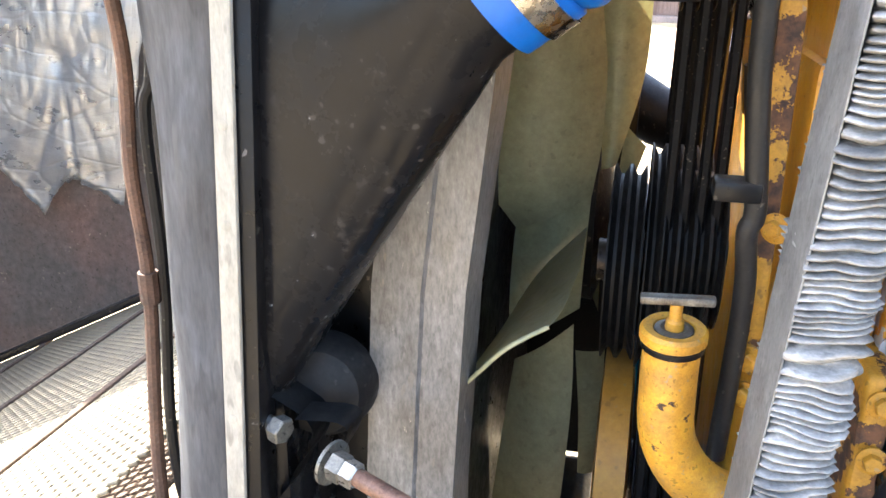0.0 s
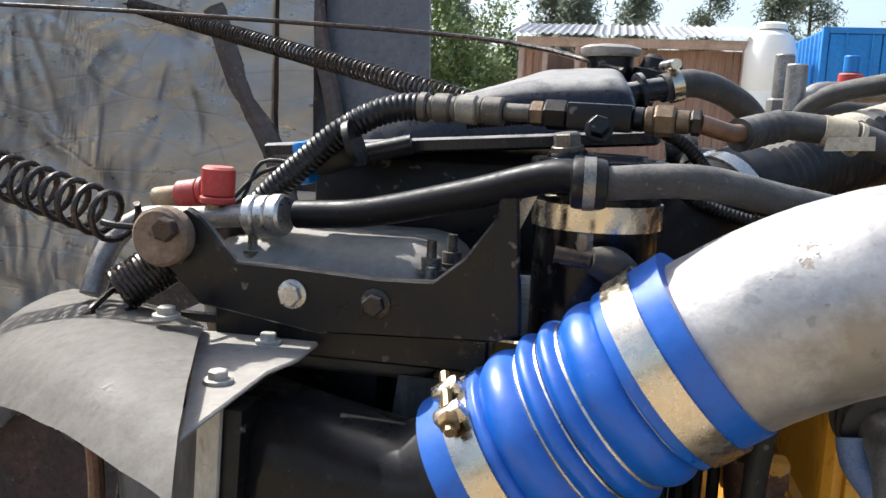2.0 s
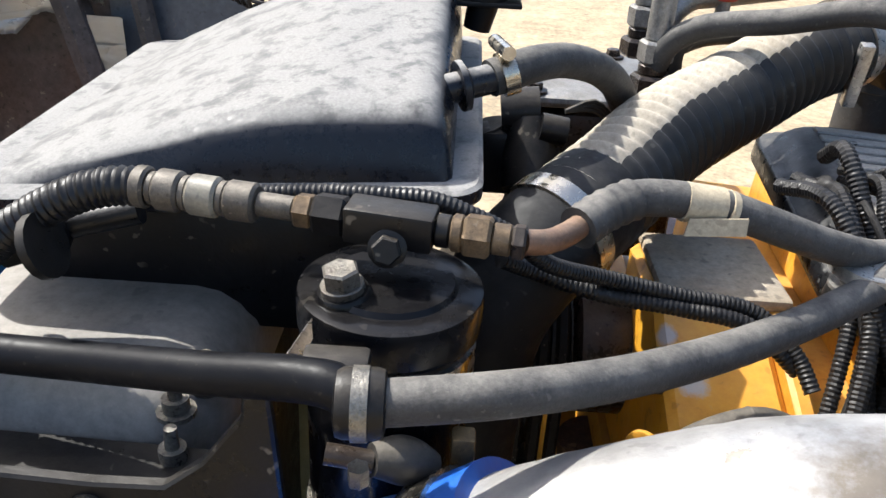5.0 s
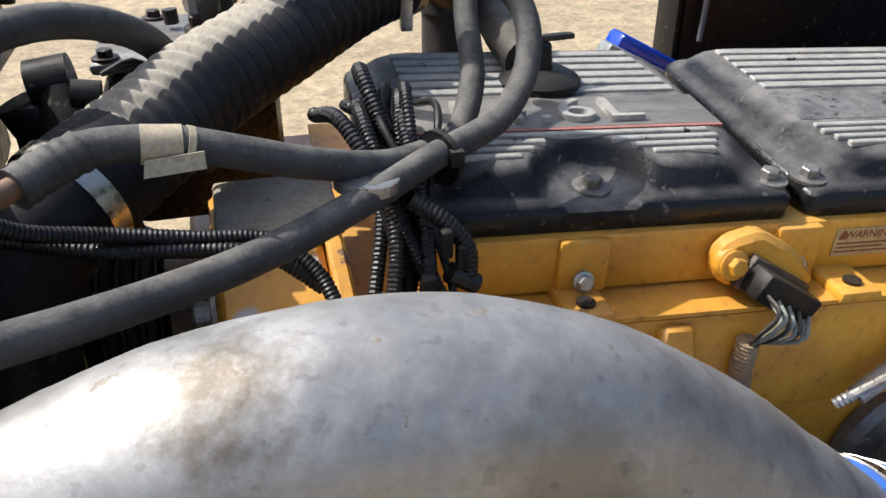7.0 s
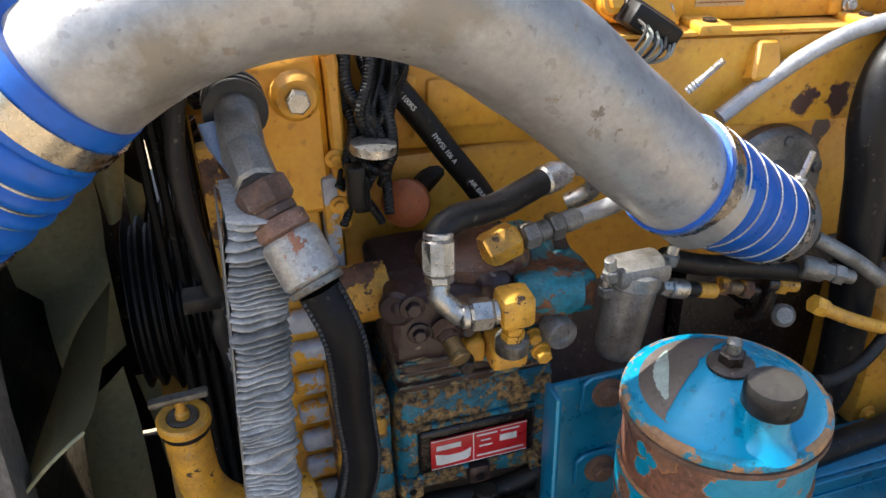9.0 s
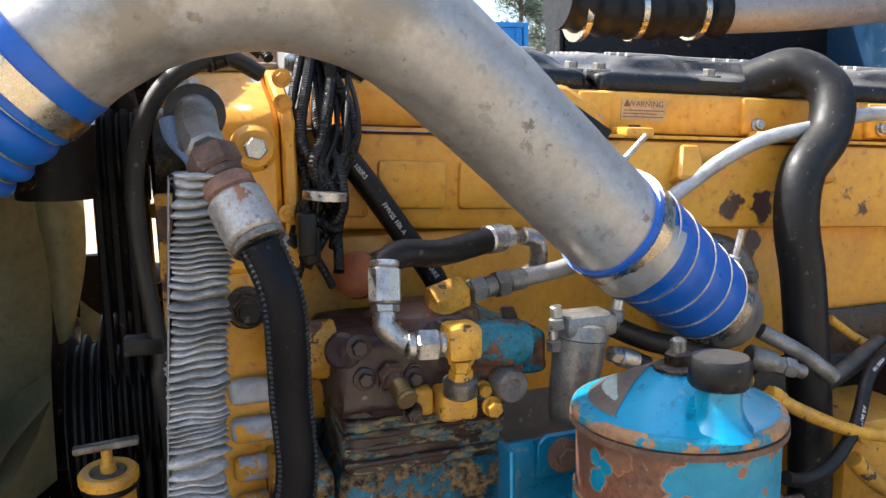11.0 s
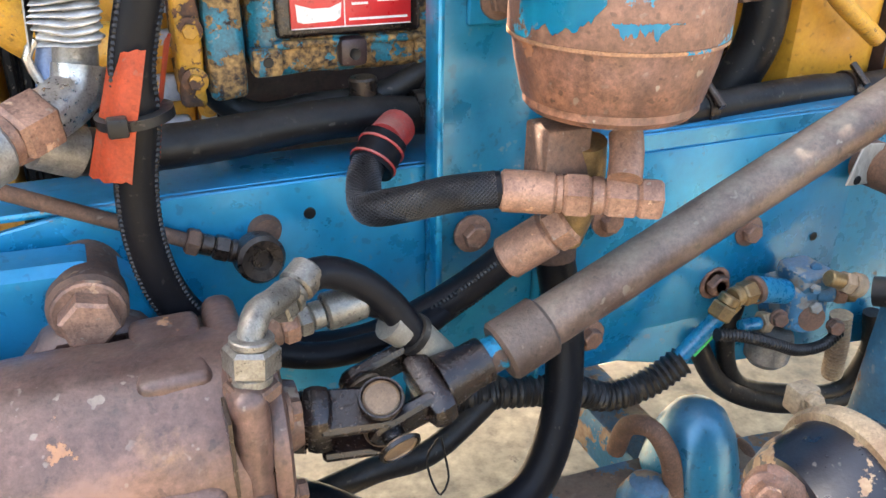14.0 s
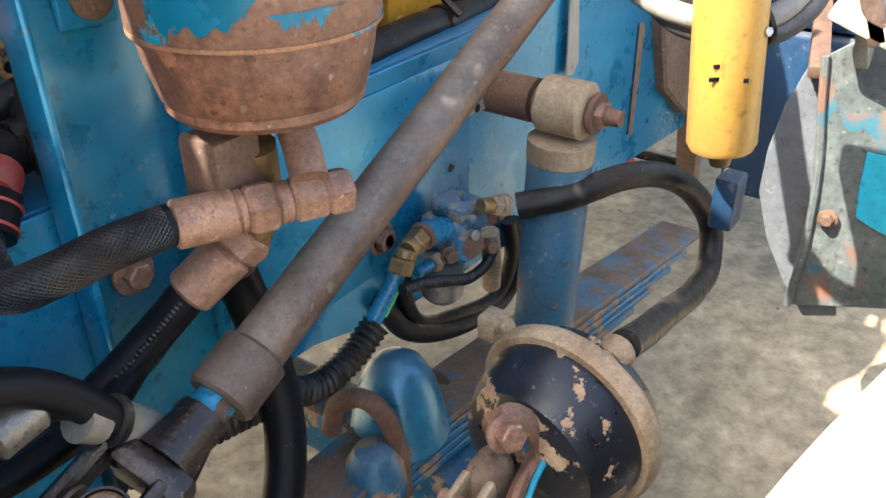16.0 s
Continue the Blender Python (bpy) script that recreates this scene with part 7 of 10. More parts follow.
def steering_pump():
    p = thing("steering_pump", (0.35, 0.66, 1.23), "rusty steering pump with teal paint remaining on one end", "pump")
    part("body", lump((0.256, 0.600, 1.232), (0.366, 0.74, 1.308), 0.010, 0.002), "comp_dark", p)
    part("foot_block", lump((0.285, 0.606, 1.222), (0.44, 0.73, 1.252), 0.012, 0.003, 4.0), "comp_dark", p)
    part("neck_block", lump((0.340, 0.597, 1.255), (0.385, 0.70, 1.318), 0.016, 0.003, 8.0), "comp_dark", p)
    for q, r in (((0.28, 0.599, 1.273), 0.006), ((0.33, 0.599, 1.271), 0.006), ((0.302, 0.599, 1.261), 0.005)):
        part("port_hole", lathe(q, (0, -1, 0), [(-0.004, r * 1.5), (0.0015, r * 1.4), (0.0012, r), (-0.003, r * 0.9), (-0.003, 0.001)], 18), "comp_dark", p)
    part("side_boss", lathe((0.264, 0.61, 1.296), (-0.5, -0.8, 0.2), [(-0.02, 0.020), (0.004, 0.018), (0.008, 0.014), (0.008, 0.004)], 22), "comp_dark", p)
    part("end_step", lump((0.440, 0.600, 1.252), (0.474, 0.70, 1.297), 0.008, 0.002, 6.0), "pump", p)
    part("end_body", lump((0.380, 0.592, 1.232), (0.447, 0.73, 1.306), 0.012, 0.0025, 2.0), "pump", p)
    part("top_cover", lathe((0.36, 0.668, 1.302), (0, 0.1, 1), [(0, 0.062), (0.012, 0.060), (0.022, 0.045)], 26), "pumptop", p)
    part("valve_bulge", rough_up(tube([(0.382, 0.60, 1.293), (0.448, 0.592, 1.288)], lambda s, u: 0.019 + 0.006 * math.sin(u * 3.14), 20, 0.006), 0.003, 0.015), "pump", p)
    part("plug", lathe((0.422, 0.572, 1.253), (0.1, -1, 0), [(-0.02, 0.017), (0, 0.017), (0.003, 0.015), (0.003, 0.008), (0.0, 0.007)], 22), "alu_cast", p)
    part("drive_hub", tube([(0.20, 0.665, 1.285), (0.265, 0.665, 1.285)], 0.03, 18, 0.02), "yellowblack", p)
    for q, r in (((0.276, 0.598, 1.302), 0.008), ((0.33, 0.598, 1.265), 0.007), ((0.281, 0.598, 1.27), 0.007)):
        part("bolt", bolt(q, (0, -1, 0), r), "comp_dark", p)
    fitting(p, (0.305, 0.6, 1.274), (0.15, -0.8, -0.35), [(0.012, 0.013, 6, "rust"), (0.008, 0.010, 16, "rust"), (0.018, 0.0095, 14, "brass"), (0.006, 0.0105, 14, "brass")], "plug_fitting", "brass plug")
    part("union_ear", lump((0.324, 0.582, 1.230), (0.346, 0.612, 1.258), 0.006, 0.0015), "yellowblack", p)
    for q, r, m in (((0.322, 0.582, 1.238), 0.0085, "oily"), ((0.402, 0.578, 1.234), 0.0085, "yfit"), ((0.396, 0.586, 1.250), 0.007, "yellowblack")):
        part("union", bolt(q, (0, -1, -0.1), r, r * 1.2, 1.2), m, p)
    part("bracket_tab", slab([(0.446, 1.311), (0.462, 1.311), (0.473, 1.282), (0.456, 1.282)][::-1], 0.006, (0, 0.665, 0), bevel=0.001), "rust", p)
    # tee, elbow and outlet hose
    t = thing("pump_hose", (0.3, 0.585, 1.36), "black hose with silver swivel elbow and yellow tee on the pump", "hose")
    yt = V((0.364, 0.556, 1.308))
    part("tee", box(yt - Vector((0.017, 0.015, 0.016)), yt + Vector((0.017, 0.02, 0.018)), 0.007), "yfit", t, "yellow painted tee")
    part("tee_stem", lathe(yt + Vector((0, 0.002, -0.016)), (0, 0.12, -1), [(0, 0.013), (0.006, 0.0115), (0.006, 0.0095), (0.012, 0.0095), (0.012, 0.0115), (0.022, 0.0115)], 6), "yfit", t)
    part("tee_collar", lathe(yt + Vector((0, 0.005, -0.036)), (0, 0.12, -1), [(0, 0.013), (0.002, 0.0165), (0.016, 0.0165), (0.018, 0.014)], 22), "dullzinc", t, "dull silver sleeve")
    part("union_block", lump((0.347, 0.566, 1.226), (0.384, 0.605, 1.256), 0.006, 0.0012), "yfit", t, "yellow union block")
    fitting(t, yt - Vector((0.017, 0, 0)), (-1, 0.05, 0.05), [(0.006, 0.012, 16, "steel"), (0.022, 0.0155, 6, "steel"), (0.008, 0.0125, 16, "steel")], "nut", "silver hexagonal nut")
    e0 = yt - Vector((0.05, 0, -0.002))
    e1 = V((0.297, 0.575, 1.338))
    part("elbow", tube([tuple(e0), (0.304, 0.565, 1.316), (0.294, 0.57, 1.328), tuple(e1)], 0.0105, 16, 0.004), "steel", t, "bent silver elbow")
    e2 = V((0.3, 0.585, 1.373))
    fitting(t, e1, e2 - e1, [(0.008, 0.0135, 6, "steel"), (0.034, 0.0155, 8, "steel"), (0.006, 0.014, 16, "steel")], "swivel", "long silver swivel nut")
    part("hose", tube([tuple(e1 + (e2 - e1) * 0.95), (0.301, 0.59, 1.38), (0.32, 0.6, 1.387), (0.365, 0.62, 1.382), (0.43, 0.65, 1.387)], 0.0135, 16), "hose_clean", t)
    fitting(t, (0.426, 0.648, 1.387), V((0.486, 0.675, 1.387)) - V((0.426, 0.648, 1.387)), [(0.024, 0.0155, 16, "steel"), (0.014, 0.013, 6, "steel")], "crimp")
    part("far_elbow", tube([(0.478, 0.672, 1.385), (0.499, 0.68, 1.378), (0.504, 0.69, 1.347), (0.48, 0.70, 1.33)], 0.010, 12), "steel", t)
    # second line with yellow elbow
    s = thing("fuel_line", (0.379, 0.625, 1.338), "braided line with a yellow hexagonal elbow on the pump", "hose")
    y0 = V((0.382, 0.625, 1.337))
    part("elbow", lathe(y0 - Vector((0.024, 0.0, 0.006)), (1, 0.15, 0.25), [(0, 0.016), (0.004, 0.0185), (0.034, 0.0185), (0.038, 0.014)], 6), "yfit", s)
    part("elbow_leg", lathe(y0 - Vector((0.012, 0, 0.005)), (-0.2, 0.2, -1), [(0, 0.015), (0.03, 0.013)], 12), "yfit", s)
    ax = V((0.513, 0.645, 1.351)) - y0
    q = fitting(s, y0 + ax.normalized() * 0.018, ax, [(0.016, 0.014, 6, "alu_cast"), (0.014, 0.011, 16, "alu_cast"), (0.014, 0.015, 6, "alu_cast"), (0.022, 0.0115, 16, "alu_cast")], "nut")
    part("line", tube([tuple(q), (0.513, 0.645, 1.351), (0.555, 0.66, 1.359), (0.62, 0.70, 1.37)], 0.0095, 14), "braid", s)


steering_pump()
gv = thing("air_governor", (0.513, 0.59, 1.259), "dull cast-aluminium air governor with a ribbed cylindrical body", "governor")
g0 = V((0.507, 0.588, 1.299))
part("body", lathe(g0 + Vector((0, 0.0, 0.012)), (-0.13, 0.0, -1), [(0, 0.018), (0.006, 0.027), (0.02, 0.029), (0.022, 0.027), (0.10, 0.024), (0.108, 0.020)], 28), "alu_cast", gv)
part("head", box(g0 - Vector((0.028, 0.022, 0.006)), g0 + Vector((0.030, 0.02, 0.018)), 0.007), "alu_cast", gv)
for k, d in enumerate(((-0.032, -0.01, 0.005), (-0.030, 0.0, -0.02), (0.036, -0.002, 0.004))):
    fitting(gv, g0 + Vector(d), (d[0], 0, 0.2), [(0.012, 0.009, 6, "alu_cast"), (0.012, 0.006, 12, "steel")], "port")
hose_thing("air_line", [(0.559, 0.62, 1.289), (0.61, 0.63, 1.265), (0.687, 0.64, 1.24), (0.772, 0.65, 1.21)], 0.012, "hose_clean", "black air line beside the governor", "hose")
al = thing("crimped_hose_end", (0.823, 0.64, 1.205), "grey dirty crimped hose end with a threaded tip", "fitting")
fitting(al, (0.761, 0.645, 1.225), V((0.874, 0.63, 1.186)) - V((0.761, 0.645, 1.225)), [(0.035, 0.0145, 16, "alu_cast"), (0.014, 0.011, 6, "alu_cast"), (0.016, 0.013, 6, "alu_cast"), (0.016, 0.009, 12, "alu_cast")], "crimp")
al2 = thing("crimped_hose_end", (0.563, 0.61, 1.257), "silver crimped air line end at the governor", "fitting")
fitting(al2, (0.549, 0.605, 1.263), V((0.672, 0.63, 1.214)) - V((0.549, 0.605, 1.263)), [(0.014, 0.009, 6, "steel"), (0.025, 0.011, 16, "steel"), (0.02, 0.009, 16, "hose_clean"), (0.03, 0.009, 12, "yfit")], "crimp")
fu = thing("fuel_union", (0.72, 0.65, 1.195), "oily yellow and brass pipe unions behind the reservoir", "fitting")
fitting(fu, (0.660, 0.655, 1.212), (1, 0, -0.33), [(0.014, 0.0115, 6, "yellowblack"), (0.020, 0.0085, 14, "bronze"), (0.016, 0.0120, 6, "yellowblack"), (0.010, 0.0090, 14, "oily")], "union")
fitting(fu, (0.722, 0.650, 1.206), (1, 0, -0.3), [(0.016, 0.0110, 14, "oily"), (0.016, 0.0125, 6, "yellowblack"), (0.018, 0.0085, 14, "yfit")], "union")
part("elbow", tube([(0.735, 0.655, 1.215), (0.738, 0.655, 1.19), (0.734, 0.66, 1.155), (0.730, 0.69, 1.13)], 0.0095, 14), "oily", fu)
part("knob", lathe((0.758, 0.652, 1.150), (-0.3, -0.8, 0.5), [(0, 0.010), (0.004, 0.0145), (0.012, 0.0145), (0.016, 0.010)], 20), "alu_cast", fu, "dull pale round knob")
part("stay", tube([(0.758, 0.655, 1.150), (0.765, 0.72, 1.12), (0.77, 0.78, 1.11)], 0.006, 10), "oily", fu)
# black hose with white printed bars behind the pump
ph = thing("printed_air_hose", (0.339, 0.73, 1.419), "black air brake hose with white lettering", "hose")
PH = [(0.279, 0.74, 1.501), (0.311, 0.735, 1.46), (0.351, 0.73, 1.401), (0.4, 0.725, 1.319), (0.39, 0.72, 1.30)]
part("hose", tube(PH, 0.0135, 16), "hose_clean", ph)


def hose_print(parent, pts, r, words, towards, size):
    """Words printed along a hose on the side that faces towards."""
    path = spline(pts, 0.004)
    tw = V(towards)
    for word, start in words:
        s, i = 0.0, 0
        while s < start and i < len(path) - 2:
            s += (path[i + 1] - path[i]).length
            i += 1
        t = (path[i + 1] - path[i]).normalized()
        n = (tw - t * tw.dot(t)).normalized()
        cu = bpy.data.curves.new("lettering", "FONT")
        cu.body, cu.size, cu.extrude = word, size, 0.0002
        o = new("lettering", cu)
        bpy.context.view_layer.update()
        me = bpy.data.meshes.new_from_object(o)
        bpy.data.objects.remove(o)
        up = n.cross(t)
        m = Matrix((t, up, n)).transposed().to_4x4()
        m.translation = path[i] + n * (r + 0.0004) - up * size * 0.35
        me.transform(m)
        me.materials.clear()
        me.materials.append(M["white"])
        k = new("lettering", me)
        k.parent, k.matrix_parent_inverse = parent, Matrix.Translation(-parent.location)


hose_print(ph, PH, 0.0135, [("SAE 100R5", 0.03), ("FMVSS 106 A", 0.095), ("AIR BRAKE", 0.16)], (-0.25, -0.9, 0.35), 0.0075)
ph2 = thing("printed_air_hose", (0.909, 0.62, 1.167), "black hose with white lettering curving behind the reservoir", "hose")
PH2 = [(1.013, 0.66, 1.213), (0.947, 0.64, 1.183), (0.908, 0.62, 1.126), (0.852, 0.6, 1.091), (0.801, 0.59, 1.084), (0.766, 0.58, 1.097)]
part("hose", tube(PH2, 0.0085, 14), "hose_clean", ph2)
fitting(ph2, (0.792, 0.58, 1.064), (-1, 0, 0.02), [(0.018, 0.009, 12, "rust"), (0.012, 0.011, 6, "rust")], "end_fitting")
hose_print(ph2, PH2, 0.0085, [("FMVSS 106", 0.05), ("AIR BRAKE", 0.12)], (-0.25, -0.9, 0.35), 0.006)
hose_thing("dark_hose", [(0.874, 0.66, 1.162), (0.917, 0.66, 1.179), (1.004, 0.68, 1.206)], 0.012, "hose", "dirty grey-black hose behind the reservoir")
yt2 = thing("fuel_tube", (0.851, 0.62, 1.146), "yellow painted steel tube with a threaded collar", "tube")
part("tube", tube([(0.772, 0.62, 1.184), (0.828, 0.615, 1.153), (0.895, 0.615, 1.123), (0.999, 0.62, 1.095)], 0.0085, 14), "yfit", yt2)
fitting(yt2, (0.772, 0.62, 1.184), V((0.828, 0.615, 1.153)) - V((0.772, 0.62, 1.184)), [(0.014, 0.0125, 6, "yfit"), (0.008, 0.011, 16, "yfit")], "collar")
hose_thing("fuel_tube", [(0.907, 0.62, 1.081), (0.943, 0.62, 1.048), (1.04, 0.63, 0.988)], 0.011, "yfit", "yellow painted tube running down to the fuel pump", "tube")
hose_thing("fuel_tube", [(0.791, 0.66, 1.249), (0.843, 0.64, 1.217), (0.879, 0.63, 1.188)], 0.010, "alu_cast", "dirty grey pipe union", "tube")
hose_thing("fuel_tube", [(0.955, 0.72, 1.235), (0.995, 0.72, 1.208), (1.021, 0.72, 1.194)], 0.006, "yfit", "thin yellow tube on the block", "tube")

# ---------------------------------------------------------------- steering fluid reservoir
CX, CY, CR = 0.507, 0.425, 0.082


def reservoir():
    c = thing("fluid_reservoir", (CX, CY, 0.99), "rusty cylindrical fluid reservoir with flaking teal paint and a conical lid", "reservoir")
    z0 = 1.012
    part("shell", lathe((CX, CY, 0), (0, 0, 1), [(z0 + 0.004, 0.03), (z0, 0.058), (z0 + 0.001, 0.066), (z0 + 0.006, 0.0705), (z0 + 0.012, 0.0705), (z0 + 0.014, 0.0725), (z0 + 0.04, 0.079), (z0 + 0.058, CR), (1.262, CR), (1.265, CR - 0.003)], 64), "canrust", c, "rust-brown steel shell with patches of teal")
    part("upper_coat", lathe((CX, CY, 0), (0, 0, 1), [(1.200, CR), (1.201, CR + 0.0012), (1.259, CR + 0.0012), (1.260, CR)], 64), "can", c, "flaking teal paint")
    for za, zb in ((1.162, 1.199), (1.073, 1.112)):
        b = part("band", lathe((CX, CY, 0), (0, 0, 1), [(za, CR), (za, CR + 0.0025), (za + 0.003, CR + 0.0035), (zb - 0.003, CR + 0.0035), (zb, CR + 0.0025), (zb, CR)], 64), "canband" if za > 1.1 else "canlow", c, "teal mounting band")
        for ze in (za, zb):
            part("band_edge", lathe((CX, CY, 0), (0, 0, 1), [(ze - 0.0014, CR + 0.001), (ze - 0.0014, CR + 0.0038), (ze + 0.0012, CR + 0.0038), (ze + 0.0012, CR + 0.001)], 64), "rustedge", b, "rusting edge of the band")
    part("lid", lathe((CX, CY, 0), (0, 0, 1), [(1.274, CR - 0.002), (1.2755, CR - 0.001), (1.277, 0.074), (1.294, 0.044), (1.301, 0.028), (1.304, 0.016)], 64), "canlid", c, "teal conical lid, paint worn to grey at one side")
    part("lid_flange", lathe((CX, CY, 0), (0, 0, 1), [(1.2655, CR + 0.001), (1.266, CR + 0.0050), (1.2695, CR + 0.0058), (1.2730, CR + 0.0045), (1.2752, CR + 0.0005), (1.2755, CR - 0.003)], 64), "lidedge", c, "rusting rolled edge of the lid")
    cone = [(0.0735, 1.2772), (0.044, 1.294), (0.028, 1.301), (0.016, 1.304)]

    def lid_patch(mid, spread, inner, outer, lift):
        bm = bmesh.new()
        rows = []
        for i in range(61):
            da = radians(-spread + 2 * spread * i / 60)
            a = radians(mid) + da
            lo, hi = inner(da, i), outer(da, i)
            row = []
            for k in range(8):
                r = lo + (max(hi, lo + 0.0004) - lo) * k / 7
                z = 1.2772
                for (ra, za), (rb, zb) in zip(cone, cone[1:]):
                    if rb <= r <= ra:
                        z = za + (zb - za) * (ra - r) / (ra - rb)
                row.append((bm.verts.new((CX + math.cos(a) * r, CY + math.sin(a) * r, z + lift)), bm.verts.new((CX + math.cos(a) * r, CY + math.sin(a) * r, z - 0.001))))
            rows.append(row)
        for p, q in zip(rows, rows[1:]):
            for k in range(7):
                bm.faces.new((p[k][0], p[k + 1][0], q[k + 1][0], q[k][0]))
                bm.faces.new((p[k][1], q[k][1], q[k + 1][1], p[k + 1][1]))
        bmesh.ops.recalc_face_normals(bm, faces=bm.faces[:])
        return bm
    part("worn_patch", lid_patch(122, 76, lambda d, i: min(0.0725, 0.0225 / max(math.cos(d), 0.05) + 0.004 * noise.noise((i * 0.12, 2, 0)) + 0.0015 * noise.noise((i * 0.5, 5, 0))), lambda d, i: 0.0733, 0.0009), "lidworn", c, "grey primer where the lid's paint is gone")
    part("worn_patch", lid_patch(150, 34, lambda d, i: 0.049 + 0.010 * (d / 0.6) ** 2, lambda d, i: 0.0615 + 0.0012 * noise.noise((i * 0.3, 7, 0)), 0.0016), "lidpale", c, "pale green remnant on the worn lid")
    part("rim", lathe((CX, CY, 0), (0, 0, 1), [(1.2595, CR + 0.001), (1.2595, CR + 0.0065), (1.2645, CR + 0.0065), (1.2645, CR + 0.001)], 64), "rust", c, "rusted lid rim")
    n = V((CX, CY, 1.302))
    part("washer", lathe(n, (0, 0, 1), [(0, 0.020), (0.004, 0.020), (0.006, 0.016)], 22), "darksteel", c)
    part("nut", hexa(n + Vector((0, 0, 0.006)), (0, 0, 1), 0.0115, 0.010), "darksteel", c)
    part("stud", lathe(n + Vector((0, 0, 0.016)), (0, 0, 1), [(0, 0.0065), (0.010, 0.0065), (0.012, 0.004)], 14), "dullzinc", c)
    k = V((0.503, 0.366, 1.32))
    nk = part("filler_neck", lathe((k.x, k.y, 1.272), (0, 0, 1), [(0, 0.030), (0.008, 0.022), (0.018, 0.0175), (0.046, 0.0165)], 26), "canlid", c)
    part("cap", lathe((k.x, k.y, 1.308), (0, 0, 1), [(0, 0.0215), (0.003, 0.0235), (0.018, 0.0235), (0.023, 0.021), (0.025, 0.012)], 30), "plastic", c, "black rubbery filler cap")
    # paint left on the lower band, with a ragged lower edge
    for a0, a1, zt, zb, sd in ((-180, -130, 1.1115, 1.084, 0.0), (-127, -93, 1.0945, 1.086, 3.0)):
        bm = bmesh.new()
        n, lo, hi = 40, [], []
        for i in range(n + 1):
            a = radians(a0 + (a1 - a0) * i / n)
            fall = zb + 0.010 * noise.noise((i * 0.22, sd, 0)) + 0.005 * noise.noise((i * 0.7, sd, 4)) + 0.012 * (abs(i / n - 0.4) * 2) ** 3
            top = zt - (0.0 if zt > 1.11 else 0.004 * abs(noise.noise((i * 0.4, sd, 8))))
            ca, sa = math.cos(a) * (CR + 0.0042), math.sin(a) * (CR + 0.0042)
            lo.append(bm.verts.new((CX + ca, CY + sa, min(fall, top - 0.001))))
            hi.append(bm.verts.new((CX + ca, CY + sa, top)))
        for i in range(n):
            bm.faces.new((lo[i], lo[i + 1], hi[i + 1], hi[i]))
        bmesh.ops.solidify(bm, geom=bm.faces[:], thickness=0.0005)
        part("paint_patch", bm, "canlid", c, "patch of teal paint left on the rust")
    h = V((0.498, 0.342, 1.174))
    part("band_hole", lathe((h.x, h.y, h.z), (0.1, -1, 0), [(-0.004, 0.006), (0.002, 0.006), (0.0015, 0.004)], 14), "rust", c)
    # outlet fittings below
    part("outlet_block", box(V((0.48, 0.44, 0.963)) - Vector((0.03, 0.02, 0.022)), V((0.48, 0.44, 0.963)) + Vector((0.012, 0.02, 0.035)), 0.004), "rust", c)
    part("outlet_pipe", tube([(0.516, 0.41, 0.993), (0.512, 0.4, 0.98), (0.502, 0.385, 0.963)], 0.014, 14, 0.01), "rust_pale", c)
    part("drain_pipe", tube([(0.494, 0.43, 0.982), (0.502, 0.44, 0.937), (0.499, 0.46, 0.88)], 0.016, 14, 0.01), "brass", c)


reservoir()
bk = thing("reservoir_bracket", (0.46, 0.56, 0.7), "tall blue folded steel bracket bolted to the frame rail", "bracket")
part("plate", box((0.410, 0.560, 0.69), (0.525, 0.566, 1.200), 0.002), "blue", bk)
part("near_flange", box((0.402, 0.535, 0.69), (0.4095, 0.566, 1.203), 0.003), "rail", bk)
part("far_flange", box((0.5255, 0.540, 0.66), (0.532, 0.566, 1.05), 0.003), "blue", bk)
for q in ((0.467, 0.552, 1.184), (0.466, 0.552, 1.078)):
    part("strap_tab", slab([(-0.028, -0.022), (0.02, -0.022), (0.02, 0.022), (-0.018, 0.022), (-0.028, 0.014)], 0.006, V(q) + Vector((0, 0.006, 0)), bevel=0.002), "blue", bk)
    part("strap_bolt", bolt(V(q) - Vector((0, 0.001, 0)), (0, -1, 0), 0.011), "rust", bk)
part("bolt", bolt((0.448, 0.552, 0.852), (0, -1, 0), 0.0125), "rust_pale", bk)
part("bolt", bolt((0.609, 0.552, 0.841), (0, -1, 0), 0.0125), "rust_pale", bk)
part("bolt", bolt((0.6, 0.552, 0.696), (0, -1, 0), 0.0125), "rust_pale", bk)

# ---------------------------------------------------------------- frame rail
fr = thing("frame_rail", (0.8, 0.6, 0.65), "blue metallic painted truck frame rail with chipped spots", "frame")
part("web", slab([(-0.05, 0.78), (0.10, 0.712), (0.264, 0.668), (0.35, 0.646), (0.45, 0.641), (0.66, 0.634), (0.80, 0.592), (1.20, 0.55), (1.47, 0.54), (1.95, 0.497), (4.5, 0.48), (4.5, 0.925), (0.30, 0.925), (0.10, 0.925), (-0.05, 0.90)][::-1], 0.008, (0, 0.577, 0), bevel=0.0015), "rail", fr)
part("top_flange", box((-0.05, 0.578, 0.918), (4.5, 0.655, 0.926), 0.003), "rail", fr)
part("bottom_flange", bar((0.82, 0.617, 0.594), (1.95, 0.617, 0.502), 0.076, 0.008, 0.002), "rail", fr)
part("inner_plate", box((0.53, 0.5655, 0.675), (0.98, 0.5685, 0.905), 0.002), "rail", fr)
part("shadow_panel", box((-0.55, 1.35, 0.655), (4.5, 1.36, 0.926), 0.002), "rail", fr, "blue rail on the other side")
